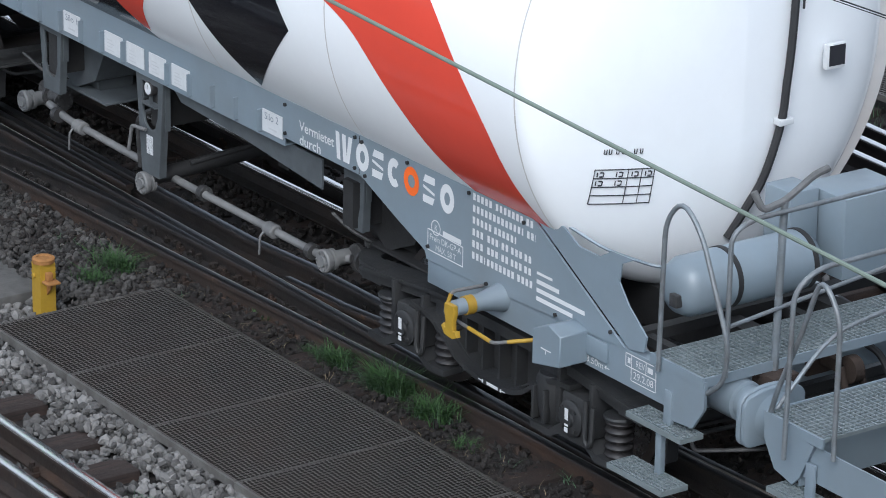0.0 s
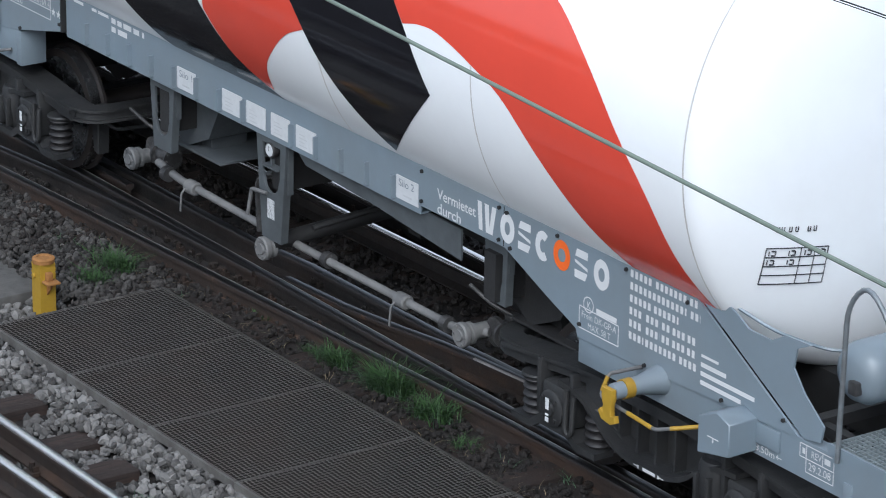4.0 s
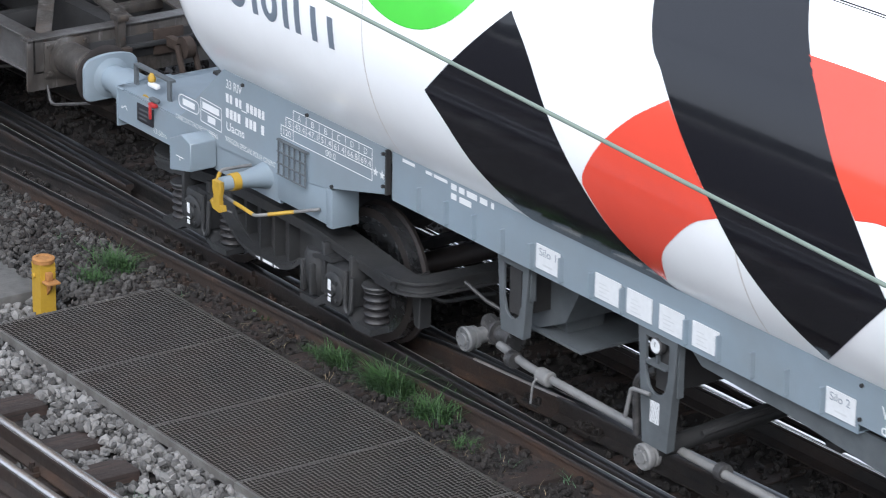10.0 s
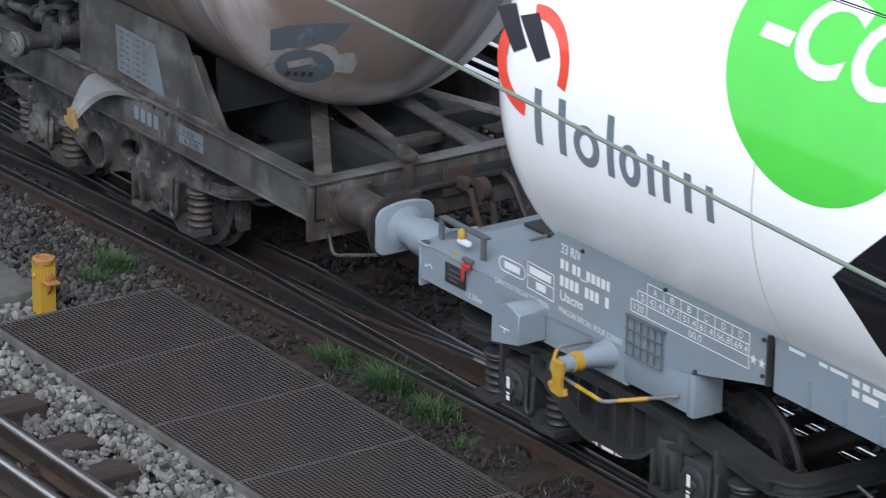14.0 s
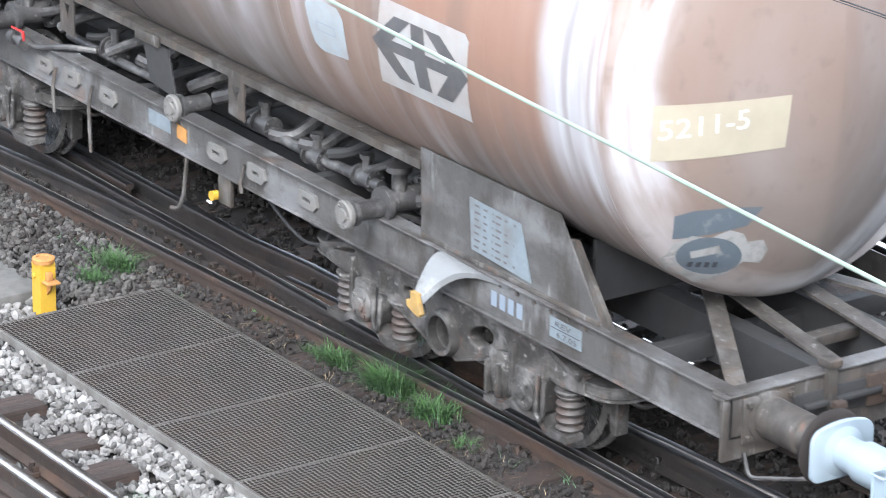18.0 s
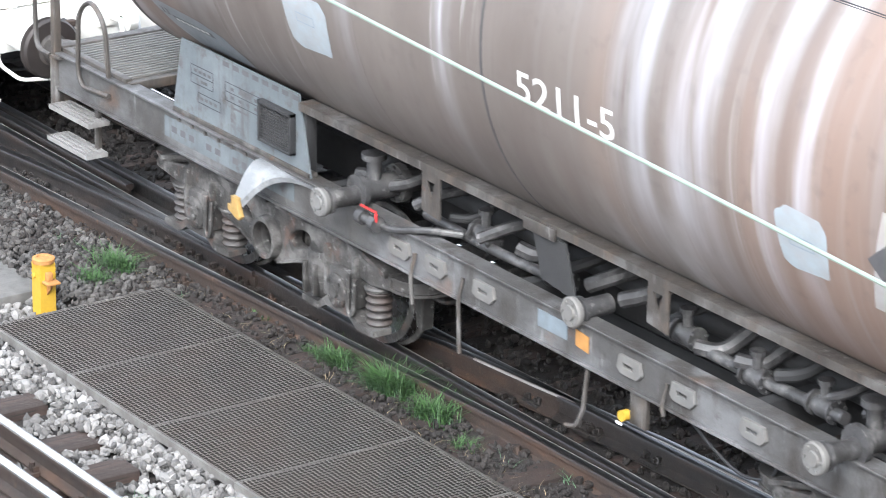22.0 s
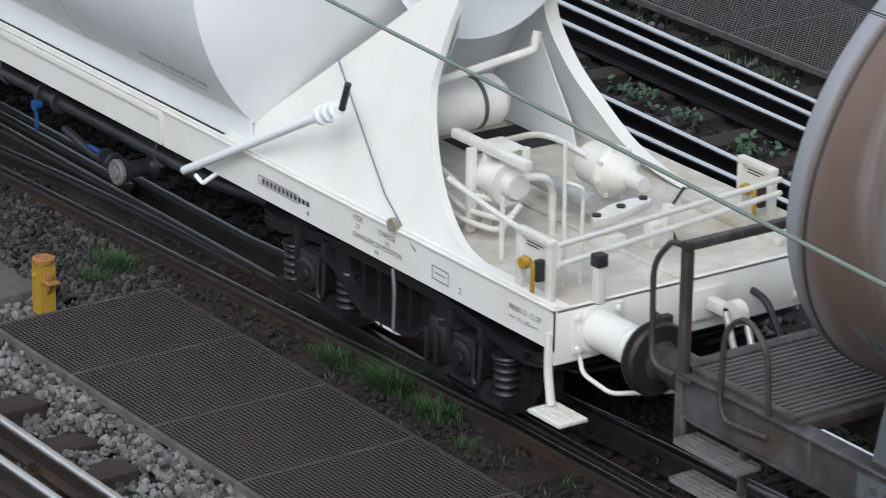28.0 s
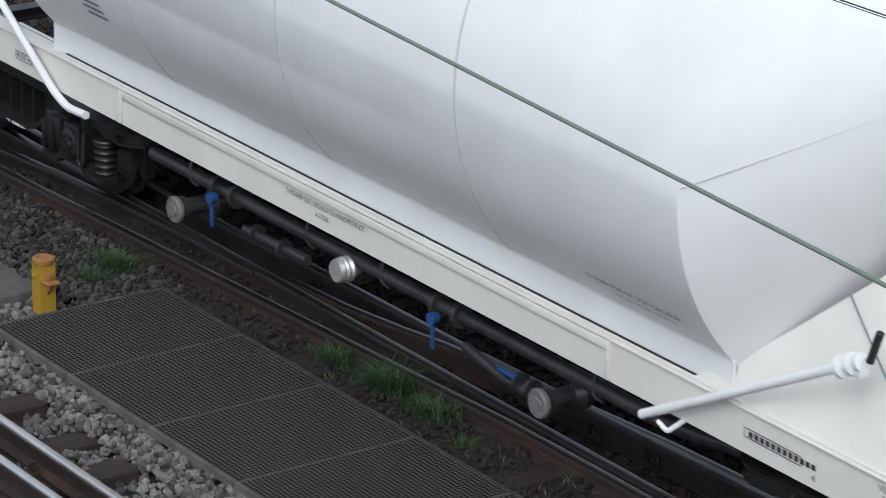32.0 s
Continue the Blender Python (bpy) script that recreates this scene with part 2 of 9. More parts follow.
    lean.inputs[1].default_value = -0.24
    links.new(sep.outputs["X"], lean.inputs[2])
    col = mix(times(times(ramp(lean.outputs[0], -5.42, -5.48), ramp(sep.outputs["Z"], 1.4, 2.4)), 0.7), col, (0.36, 0.385, 0.43))
    # Wider part of the same painted sheen, in the chalk colour
    col = mix(times(stain_or_sheen(-7.0, -4.75, 0.15, 2.0, 3.2, 0.2), 0.4), col, chalk_and_sheen)
    for x0, x1, amount in ((0.95, 1.25, 0.40), (1.45, 1.80, 0.45), (2.18, 2.34, 0.45), (2.55, 2.68, 0.55), (-0.85, -0.72, 0.35), (-1.95, -1.80, 0.35)):
        col = mix(times(times(stain_or_sheen(x0, x1, 0.09, 1.5, 2.7, 0.2), noisy((7, 0.6, 0.6), 1.0, 0.30, 0.62)), amount), col, (0.40, 0.41, 0.45))
    for x0, x1, amount in ((3.24, 3.36, 0.55), (3.95, 4.10, 0.40), (5.12, 5.17, 0.7)):
        col = mix(times(stain_or_sheen(x0, x1, 0.05, 1.7, 2.6, 0.22), amount), col, (0.085, 0.062, 0.052))
    links.new(col, p.inputs["Base Color"])
    links.new(noisy((3, 1, 1), 2.0, -1.2, 1.8), p.inputs["Roughness"])
    return m


M["brown_tank"] = streaked_brown()


def layered(name, base, layers, rough=0.65, metal=0.0, bump=0.3, bump_scale=45.0):
    """Worn steel: layers of (colour, stretch, scale, lo, hi, amount) laid over the base one after another."""
    m = bpy.data.materials.new(name)
    m.use_nodes = True
    nt = m.node_tree
    nodes, links = nt.nodes, nt.links
    p = nodes["Principled BSDF"]
    p.inputs["Metallic"].default_value = metal
    tc = nodes.new("ShaderNodeTexCoord")

    def noisy(stretch, s, lo, hi, amount):
        mp = nodes.new("ShaderNodeMapping")
        mp.inputs["Scale"].default_value = stretch
        links.new(tc.outputs["Object"], mp.inputs["Vector"])
        n = nodes.new("ShaderNodeTexNoise")
        n.inputs["Scale"].default_value, n.inputs["Detail"].default_value, n.inputs["Roughness"].default_value = s, 8.0, 0.65
        links.new(mp.outputs[0], n.inputs["Vector"])
        r = nodes.new("ShaderNodeMapRange")
        r.inputs["From Min"].default_value, r.inputs["From Max"].default_value = lo, hi
        r.inputs["To Max"].default_value = amount
        links.new(n.outputs["Fac"], r.inputs["Value"])
        return r.outputs["Result"], n.outputs["Fac"]

    col = None
    for c, stretch, s, lo, hi, amount in layers:
        x = nodes.new("ShaderNodeMix")
        x.data_type = "RGBA"
        fac, raw = noisy(stretch, s, lo, hi, amount)
        links.new(fac, x.inputs["Factor"])
        if col is None:
            x.inputs["A"].default_value = (*base, 1)
        else:
            links.new(col, x.inputs["A"])
        x.inputs["B"].default_value = (*c, 1)
        col = x.outputs["Result"]
    links.new(col, p.inputs["Base Color"])
    rr = nodes.new("ShaderNodeMapRange")
    rr.inputs["To Min"].default_value, rr.inputs["To Max"].default_value = max(0.05, rough - 0.3), min(1, rough + 0.3)
    links.new(noisy((1, 1, 1), 6.0, 0, 1, 1)[0], rr.inputs["Value"])
    links.new(rr.outputs[0], p.inputs["Roughness"])
    b = nodes.new("ShaderNodeBump")
    b.inputs["Strength"].default_value, b.inputs["Distance"].default_value = bump, 0.01
    links.new(noisy((1, 1, 1), bump_scale, 0, 1, 1)[0], b.inputs["Height"])
    links.new(b.outputs[0], p.inputs["Normal"])
    return m


M["brown_frame"] = layered("weathered_brown_frame", (0.042, 0.037, 0.033), [((0.125, 0.122, 0.12), (1, 1, 1), 1.8, 0.50, 0.64, 0.7), ((0.070, 0.054, 0.042), (3, 1, 0.6), 2.2, 0.52, 0.64, 0.7),
                           ((0.022, 0.019, 0.017), (2.5, 2.5, 0.7), 3.0, 0.50, 0.60, 0.8), ((0.22, 0.215, 0.21), (6, 6, 0.8), 2.5, 0.60, 0.70, 0.5), ((0.10, 0.045, 0.025), (1, 1, 1), 11.0, 0.62, 0.70, 0.5)], 0.55)
M["sill_grey"] = layered("cement_polished_sill", (0.052, 0.050, 0.049), [((0.125, 0.125, 0.128), (0.8, 1, 1.5), 1.4, 0.47, 0.62, 0.75), ((0.028, 0.024, 0.021), (2, 2, 0.7), 2.0, 0.50, 0.62, 0.8),
                         ((0.10, 0.060, 0.040), (0.7, 1, 1), 1.7, 0.60, 0.70, 0.6), ((0.24, 0.24, 0.24), (5, 5, 0.8), 2.2, 0.61, 0.71, 0.55), ((0.03, 0.026, 0.024), (1, 1, 1), 9.0, 0.60, 0.68, 0.6)], 0.5)
M["bracket_pale"] = layered("pale_worn_bracket", (0.13, 0.135, 0.14), [((0.24, 0.25, 0.26), (1, 1, 1), 3.0, 0.48, 0.62, 0.7), ((0.05, 0.045, 0.042), (1, 1, 1), 4.0, 0.54, 0.64, 0.7)], 0.55)
M["bogie_dusty"] = layered("cement_dusted_bogie", (0.034, 0.031, 0.029), [((0.11, 0.106, 0.102), (1, 1, 1), 3.5, 0.48, 0.62, 0.8), ((0.014, 0.013, 0.012), (1, 1, 1), 5.5, 0.47, 0.57, 0.9),
                           ((0.07, 0.042, 0.032), (1, 1, 0.6), 7.0, 0.57, 0.66, 0.7), ((0.24, 0.235, 0.225), (1, 1, 1), 16.0, 0.60, 0.68, 0.5)], 0.7, bump=0.5)
M["panel_grey"] = layered("weathered_grey_panel", (0.082, 0.094, 0.102), [((0.125, 0.137, 0.145), (1, 1, 1), 2.0, 0.45, 0.65, 0.7), ((0.05, 0.046, 0.043), (5, 5, 0.7), 1.6, 0.52, 0.66, 0.7), ((0.05, 0.04, 0.035), (1, 1, 1), 7.0, 0.56, 0.66, 0.6)], 0.6, bump=0.15)
M["pipe"] = layered("grimy_pipe", (0.038, 0.037, 0.038), [((0.10, 0.097, 0.094), (1, 1, 1), 5.0, 0.48, 0.62, 0.7), ((0.018, 0.017, 0.017), (1, 1, 1), 7.0, 0.48, 0.58, 0.85), ((0.20, 0.195, 0.19), (1, 1, 1), 20.0, 0.60, 0.68, 0.4)], 0.5)

M["rail_rust"] = layered("rusty_rail_web", (0.022, 0.0135, 0.0095), [((0.052, 0.0245, 0.012), (0.5, 2, 2), 2.2, 0.50, 0.66, 0.7), ((0.014, 0.011, 0.010), (0.35, 3, 1.5), 2.6, 0.48, 0.62, 0.8), ((0.12, 0.062, 0.032), (1, 1, 1), 14.0, 0.60, 0.70, 0.5)], 0.8, bump=0.5)
M["rail_dark"] = layered("oily_rail_web", (0.017, 0.0135, 0.012), [((0.040, 0.024, 0.017), (0.4, 2, 2), 2.0, 0.50, 0.66, 0.6), ((0.008, 0.008, 0.008), (0.4, 3, 1.5), 3.0, 0.48, 0.6, 0.8)], 0.6, bump=0.4)
# Pale diffuse colour stands in for the sky's glint on the worn edge
M["gauge_glint"] = material("worn_corner_glint", (0.34, 0.33, 0.32), 0.42, 0.45, vary=0.5, scale=2.4, stretch=(0.6, 1, 1), grime=(0.12, 0.09, 0.07), grime_amount=0.8, grime_scale=1.3, bump=0.05)
M["sleeper"] = layered("weathered_timber", (0.024, 0.016, 0.013), [((0.042, 0.025, 0.019), (6, 0.7, 6), 2.5, 0.46, 0.62, 0.8), ((0.010, 0.008, 0.007), (14, 0.6, 10), 2.0, 0.54, 0.62, 0.9), ((0.09, 0.075, 0.065), (9, 0.8, 8), 4.0, 0.60, 0.70, 0.5)], 0.9, bump=0.9, bump_scale=26.0)
M["sleeper_end"] = layered("soil_stained_timber", (0.0155, 0.0095, 0.0074), [((0.029, 0.015, 0.0107), (5, 0.8, 5), 3.0, 0.46, 0.62, 0.8), ((0.012, 0.0085, 0.007), (3, 2, 3), 4.0, 0.52, 0.62, 0.8)], 0.95, bump=0.8, bump_scale=30.0)
M["spring_dusty"] = layered("rust_stained_spring", (0.036, 0.032, 0.030), [((0.036, 0.023, 0.018), (1, 1, 1), 5.0, 0.46, 0.60, 0.8), ((0.10, 0.096, 0.092), (1, 1, 1), 9.0, 0.56, 0.68, 0.6)], 0.6)
M["seam_pale"] = material("weld_seam_paint", (0.55, 0.54, 0.53), 0.5, vary=0.25, scale=4, grime=(0.36, 0.32, 0.29), grime_amount=0.7, grime_scale=2.0, bump=0.05)

M["patch_slate"] = layered("rubbed_slate_paint", (0.062, 0.076, 0.090), [((0.16, 0.165, 0.165), (1, 1, 1), 3.2, 0.56, 0.66, 0.7), ((0.095, 0.072, 0.058), (1, 1, 1), 2.2, 0.58, 0.68, 0.5)], 0.55, bump=0.1)
M["rubbed_rim"] = layered("chalky_rubbed_rim", (0.19, 0.19, 0.185), [((0.11, 0.10, 0.095), (1, 1, 1), 6.0, 0.48, 0.62, 0.7)], 0.7, bump=0.1)


# ---- building tools ----
def box(bm, x0, x1, y0, y1, z0, z1, bevel=0.0):
    m = Matrix.Translation(((x0 + x1) / 2, (y0 + y1) / 2, (z0 + z1) / 2)) @ Matrix.Diagonal((abs(x1 - x0), abs(y1 - y0), abs(z1 - z0), 1))
    vs = bmesh.ops.create_cube(bm, size=1, matrix=m)["verts"]
    if bevel:
        es = list({e for v in vs for e in v.link_edges})
        bmesh.ops.bevel(bm, geom=es, offset=bevel, segments=2, profile=0.5, affect="EDGES")


def prism(bm, pts, y0, y1):
    """A plate with the outline pts (x, z) from y0 to y1."""
    a = [bm.verts.new((x, y0, z)) for x, z in pts]
    b = [bm.verts.new((x, y1, z)) for x, z in pts]
    n = len(pts)
    fs = [bm.faces.new(a), bm.faces.new(b[::-1])]
    fs += [bm.faces.new((a[i], b[i], b[(i + 1) % n], a[(i + 1) % n])) for i in range(n)]
    bmesh.ops.recalc_face_normals(bm, faces=fs)


def cyl(bm, a, b, r, n=16, r2=None):
    a, b = Vector(a), Vector(b)
    d = b - a
    m = Matrix.Translation((a + b) / 2) @ d.to_track_quat("Z", "Y").to_matrix().to_4x4()
    bmesh.ops.create_cone(bm, cap_ends=True, segments=n, radius1=r, radius2=r if r2 is None else r2, depth=d.length, matrix=m)


def rounded(pts, rad, steps=4):
    """A polyline with its corners rounded."""
    pts = [Vector(p) for p in pts]
    out = [pts[0]]
    for p, q, s in zip(pts, pts[1:], pts[2:]):
        u, w = p - q, s - q
        k = min(rad, u.length * 0.48, w.length * 0.48)
        a, b = q + u.normalized() * k, q + w.normalized() * k
        for i in range(steps + 1):
            f = i / steps
            out.append(a * (1 - f) ** 2 + q * 2 * f * (1 - f) + b * f * f)
    return out + [pts[-1]]


def tube(bm, pts, r, n=8, rad=0.06):
    pts = rounded(pts, rad) if rad and len(pts) > 2 else [Vector(p) for p in pts]
    rings, up = [], Vector((0.13, 0.31, 0.94))
    for i, p in enumerate(pts):
        d = (pts[min(i + 1, len(pts) - 1)] - pts[max(i - 1, 0)]).normalized()
        s = d.cross(up)
        s = s.normalized() if s.length > 1e-4 else Vector((1, 0, 0))
        t = s.cross(d).normalized()
        up = t
        rings.append([bm.verts.new(p + (s * math.cos(2 * math.pi * k / n) + t * math.sin(2 * math.pi * k / n)) * r) for k in range(n)])
    fs = []
    for a, b in zip(rings, rings[1:]):
        fs += [bm.faces.new((a[k], a[(k + 1) % n], b[(k + 1) % n], b[k])) for k in range(n)]
    fs += [bm.faces.new(rings[0][::-1]), bm.faces.new(rings[-1])]
    bmesh.ops.recalc_face_normals(bm, faces=fs)


def lathe(bm, prof, centre=(0, 0, 0), axis="x", n=32):
    """Turns the profile (along, radius) about an axis through centre."""
    c = Vector(centre)
    rings = []
    for u, r in prof:
        ring = []
        for k in range(n):
            a = 2 * math.pi * k / n
            p, q = r * math.cos(a), r * math.sin(a)
            v = {"x": (u, p, q), "y": (q, u, p), "z": (p, q, u)}[axis]
            ring.append(bm.verts.new(c + Vector(v)))
        rings.append(ring)
    fs = []
    for a, b in zip(rings, rings[1:]):
        fs += [bm.faces.new((a[k], a[(k + 1) % n], b[(k + 1) % n], b[k])) for k in range(n)]
    fs += [bm.faces.new(rings[0][::-1]), bm.faces.new(rings[-1])]
    bmesh.ops.recalc_face_normals(bm, faces=fs)


CENTRE = {}


def link(name, bm, mat, parent=None, label="", shift=True, sharp=0.62):
    if parent is not None and shift:
        root = parent
        while root.parent is not None:
            root = root.parent
        dx = CENTRE.get(root.name, 0.0)
        if dx:
            bmesh.ops.translate(bm, verts=bm.verts, vec=(-dx, 0, 0))
    for f in bm.faces:
        f.smooth = True
    for e in bm.edges:
        if len(e.link_faces) == 2 and e.calc_face_angle(0) > sharp:
            e.smooth = False
    me = bpy.data.meshes.new(name)
    bm.to_mesh(me)
    bm.free()
    me.materials.append(M[mat])
    ob = new(name, me)
    ob.parent = parent
    if label:
        tagged(ob, label)
    return ob


def part(name, make, mat, parent, label=""):
    """One mesh under a thing; make fills the bmesh."""
    bm = bmesh.new()
    make(bm)
    return link(name, bm, mat, parent, label)


def boxes(name, mat, parent, *rows, bevel=0.006, label=""):
    bm = bmesh.new()
    for r in rows:
        box(bm, *r, bevel=bevel)
    return link(name, bm, mat, parent, label)


def pipes(name, mat, parent, r, *lines, rad=0.06, n=8, label=""):
    bm = bmesh.new()
    for pts in lines:
        tube(bm, pts, r, n, rad)
    return link(name, bm, mat, parent, label)


def plates(name, mat, parent, y0, y1, *outlines, label=""):
    bm = bmesh.new()
    for pts in outlines:
        prism(bm, pts, y0, y1)
    return link(name, bm, mat, parent, label)


def turned(name, mat, parent, *rows, n=24, label=""):
    """Turned pieces: rows of (profile, centre, axis)."""
    bm = bmesh.new()
    for prof, c, ax in rows:
        lathe(bm, prof, c, ax, n)
    return link(name, bm, mat, parent, label)


def flat_mesh(outline, holes=(), thick=0.0, bevel=0.0):
    """A filled outline with holes, in the x, y plane, as a bmesh."""
    cu = bpy.data.curves.new("outline", "CURVE")
    cu.dimensions, cu.fill_mode = "2D", "BOTH"
    cu.extrude, cu.bevel_depth, cu.bevel_resolution = thick / 2, bevel, 1
    for loop in (outline, *holes):
        sp = cu.splines.new("POLY")
        sp.points.add(len(loop) - 1)
        for pnt, (u, v) in zip(sp.points, loop):
            pnt.co = (u, v, 0, 1)
        sp.use_cyclic_u = True
    ob = bpy.data.objects.new("outline", cu)
    me = bpy.data.meshes.new_from_object(ob)
    bm = bmesh.new()
    bm.from_mesh(me)
    bpy.data.objects.remove(ob)
    bpy.data.curves.remove(cu)
    bpy.data.meshes.remove(me)
    return bm


def text_mesh(words, size, width=None, bold=0.0, shear=0.0, space=1.0):
    """Lettering in the x, y plane from the origin; width squeezes or stretches the line."""
    cu = bpy.data.curves.new("lettering", "FONT")
    cu.body, cu.size, cu.offset, cu.shear, cu.space_line = words, size, bold, shear, space
    cu.resolution_u = 4
    ob = bpy.data.objects.new("lettering", cu)
    me = bpy.data.meshes.new_from_object(ob)
    bm = bmesh.new()
    bm.from_mesh(me)
    bpy.data.objects.remove(ob)
    bpy.data.curves.remove(cu)
    bpy.data.meshes.remove(me)
    if width and bm.verts:
        w = max(v.co.x for v in bm.verts) - min(v.co.x for v in bm.verts)
        bmesh.ops.scale(bm, verts=bm.verts, vec=(width / w, 1, 1))
    return bm


def on_side(bm, x, z, y):
    """Turns flat work upright, facing -y, with its origin at x, y, z."""
    bmesh.ops.transform(bm, matrix=Matrix.Translation((x, y, z)) @ Matrix.Rotation(radians(90), 4, "X"), verts=bm.verts)
    return bm


def lettering(words, x, z, y, size, mat, parent, width=None, bold=0.0, shear=0.0, tilt=0.0, label="painted lettering", space=1.0, name="lettering"):
    bm = text_mesh(words, size, width, bold, shear, space)
    if tilt:
        bmesh.ops.rotate(bm, verts=bm.verts, matrix=Matrix.Rotation(radians(tilt), 3, "Z"))
    return link(name, on_side(bm, x, z, y), mat, parent, label)


def lines_on_side(name, mat, parent, y, strokes, w=0.006, label=""):
    """Thin painted lines (x0, z0, x1, z1) on a side."""
    bm = bmesh.new()
    for x0, z0, x1, z1 in strokes:
        d = Vector((x1 - x0, 0, z1 - z0))
        s = Vector((-d.z, 0, d.x)).normalized() * w / 2
        a, b = Vector((x0, y, z0)), Vector((x1, y, z1))
        bm.faces.new([bm.verts.new(v) for v in (a - s, b - s, b + s, a + s)])
    bmesh.ops.recalc_face_normals(bm, faces=bm.faces)
    ob = link(name, bm, mat, parent, label)
    if len(strokes) > 1:
        tagged(ob, label, kind="stuff")
    return ob


def wrapped(bm, x, zc, radius, phi=0.0, step=0.06):
    """Bends flat work (u along, v up) round a lying tank: v runs up the side that faces -y, from the angle phi."""
    vs = [v.co.y for v in bm.verts]
    lo, hi = min(vs), max(vs)
    k = lo + step
    while k < hi:
        bmesh.ops.bisect_plane(bm, geom=bm.verts[:] + bm.edges[:] + bm.faces[:], plane_co=(0, k, 0), plane_no=(0, 1, 0))
        k += step
    for v in bm.verts:
        a = radians(phi) + v.co.y / radius
        v.co = (x + v.co.x, -radius * math.cos(a), zc + radius * math.sin(a))
    bmesh.ops.recalc_face_normals(bm, faces=bm.faces)
    for f in bm.faces:
        c = f.calc_center_median()
        if f.normal.y * c.y + f.normal.z * (c.z - zc) < 0:
            f.normal_flip()
    return bm


def smooth_line(pts, n=6):
    """A soft curve through the points."""
    p = [Vector((*q, 0)) for q in pts]
    p = [p[0] * 2 - p[1], *p, p[-1] * 2 - p[-2]]
    out = []
    for a, b, c, d in zip(p, p[1:], p[2:], p[3:]):
        for i in range(n):
            t = i / n
            v = 0.5 * (2 * b + (c - a) * t + (2 * a - 5 * b + 4 * c - d) * t * t + (3 * b - a - 3 * c + d) * t ** 3)
            out.append((v.x, v.y))
    return out + [(p[-2].x, p[-2].y)]


def arc(cx, cy, r, a0, a1, n=24):
    return [(cx + r * math.cos(radians(a0 + (a1 - a0) * i / n)), cy + r * math.sin(radians(a0 + (a1 - a0) * i / n))) for i in range(n + 1)]


def thing(name, x, label, category, group=""):
    ob = new(name)
    ob.location = (x, 0, 0)
    CENTRE[ob.name] = x
    return tagged(ob, label, category, group)


# ---- how far the train has come ----
KNOTS = [(0, -4.976), (1, -4.622), (2, -4.258), (5, -2.834), (6, -2.222), (7, -1.539), (8, -0.797), (9, 0.0), (10, 0.851), (11, 1.743),
         (12, 2.673), (13, 3.657), (14, 4.679), (17, 7.919), (18, 9.046), (19, 10.189), (20, 11.344), (21, 12.515), (22, 13.701),
         (23, 14.907), (24, 16.121), (25, 17.350), (28, 21.107), (29, 22.387), (30, 23.673), (31, 24.970), (32, 26.288)]
_kt, _ks = np.array([k[0] for k in KNOTS], float), np.array([k[1] for k in KNOTS])
_h = np.diff(_kt)
_a = np.zeros((len(_kt), len(_kt)))
_b = np.zeros(len(_kt))
_a[0, 0] = _a[-1, -1] = 1
for _i in range(1, len(_kt) - 1):
    _a[_i, _i - 1:_i + 2] = _h[_i - 1], 2 * (_h[_i - 1] + _h[_i]), _h[_i]
    _b[_i] = 6 * ((_ks[_i + 1] - _ks[_i]) / _h[_i] - (_ks[_i] - _ks[_i - 1]) / _h[_i - 1])
_m2 = np.linalg.solve(_a, _b)


def travelled(t):
    i = int(np.clip(np.searchsorted(_kt, t) - 1, 0, len(_h) - 1))
    a, b, h = _kt[i + 1] - t, t - _kt[i], _h[i]
    return float((_m2[i] * a ** 3 + _m2[i + 1] * b ** 3) / (6 * h) + (_ks[i] / h - _m2[i] * h / 6) * a + (_ks[i + 1] / h - _m2[i + 1] * h / 6) * b)


MOVERS, WHEELSETS = [], []


# ---- ground and track ----
def ground():
    bm = bmesh.new()
    s = 400
    bm.faces.new([bm.verts.new(v) for v in ((-s, -s, -0.24), (s, -s, -0.24), (s, s, -0.24), (-s, s, -0.24))])
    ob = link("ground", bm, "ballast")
    tagged(ob, "dark brown soil and fouled ballast of the railway yard", "ground", kind="structure")


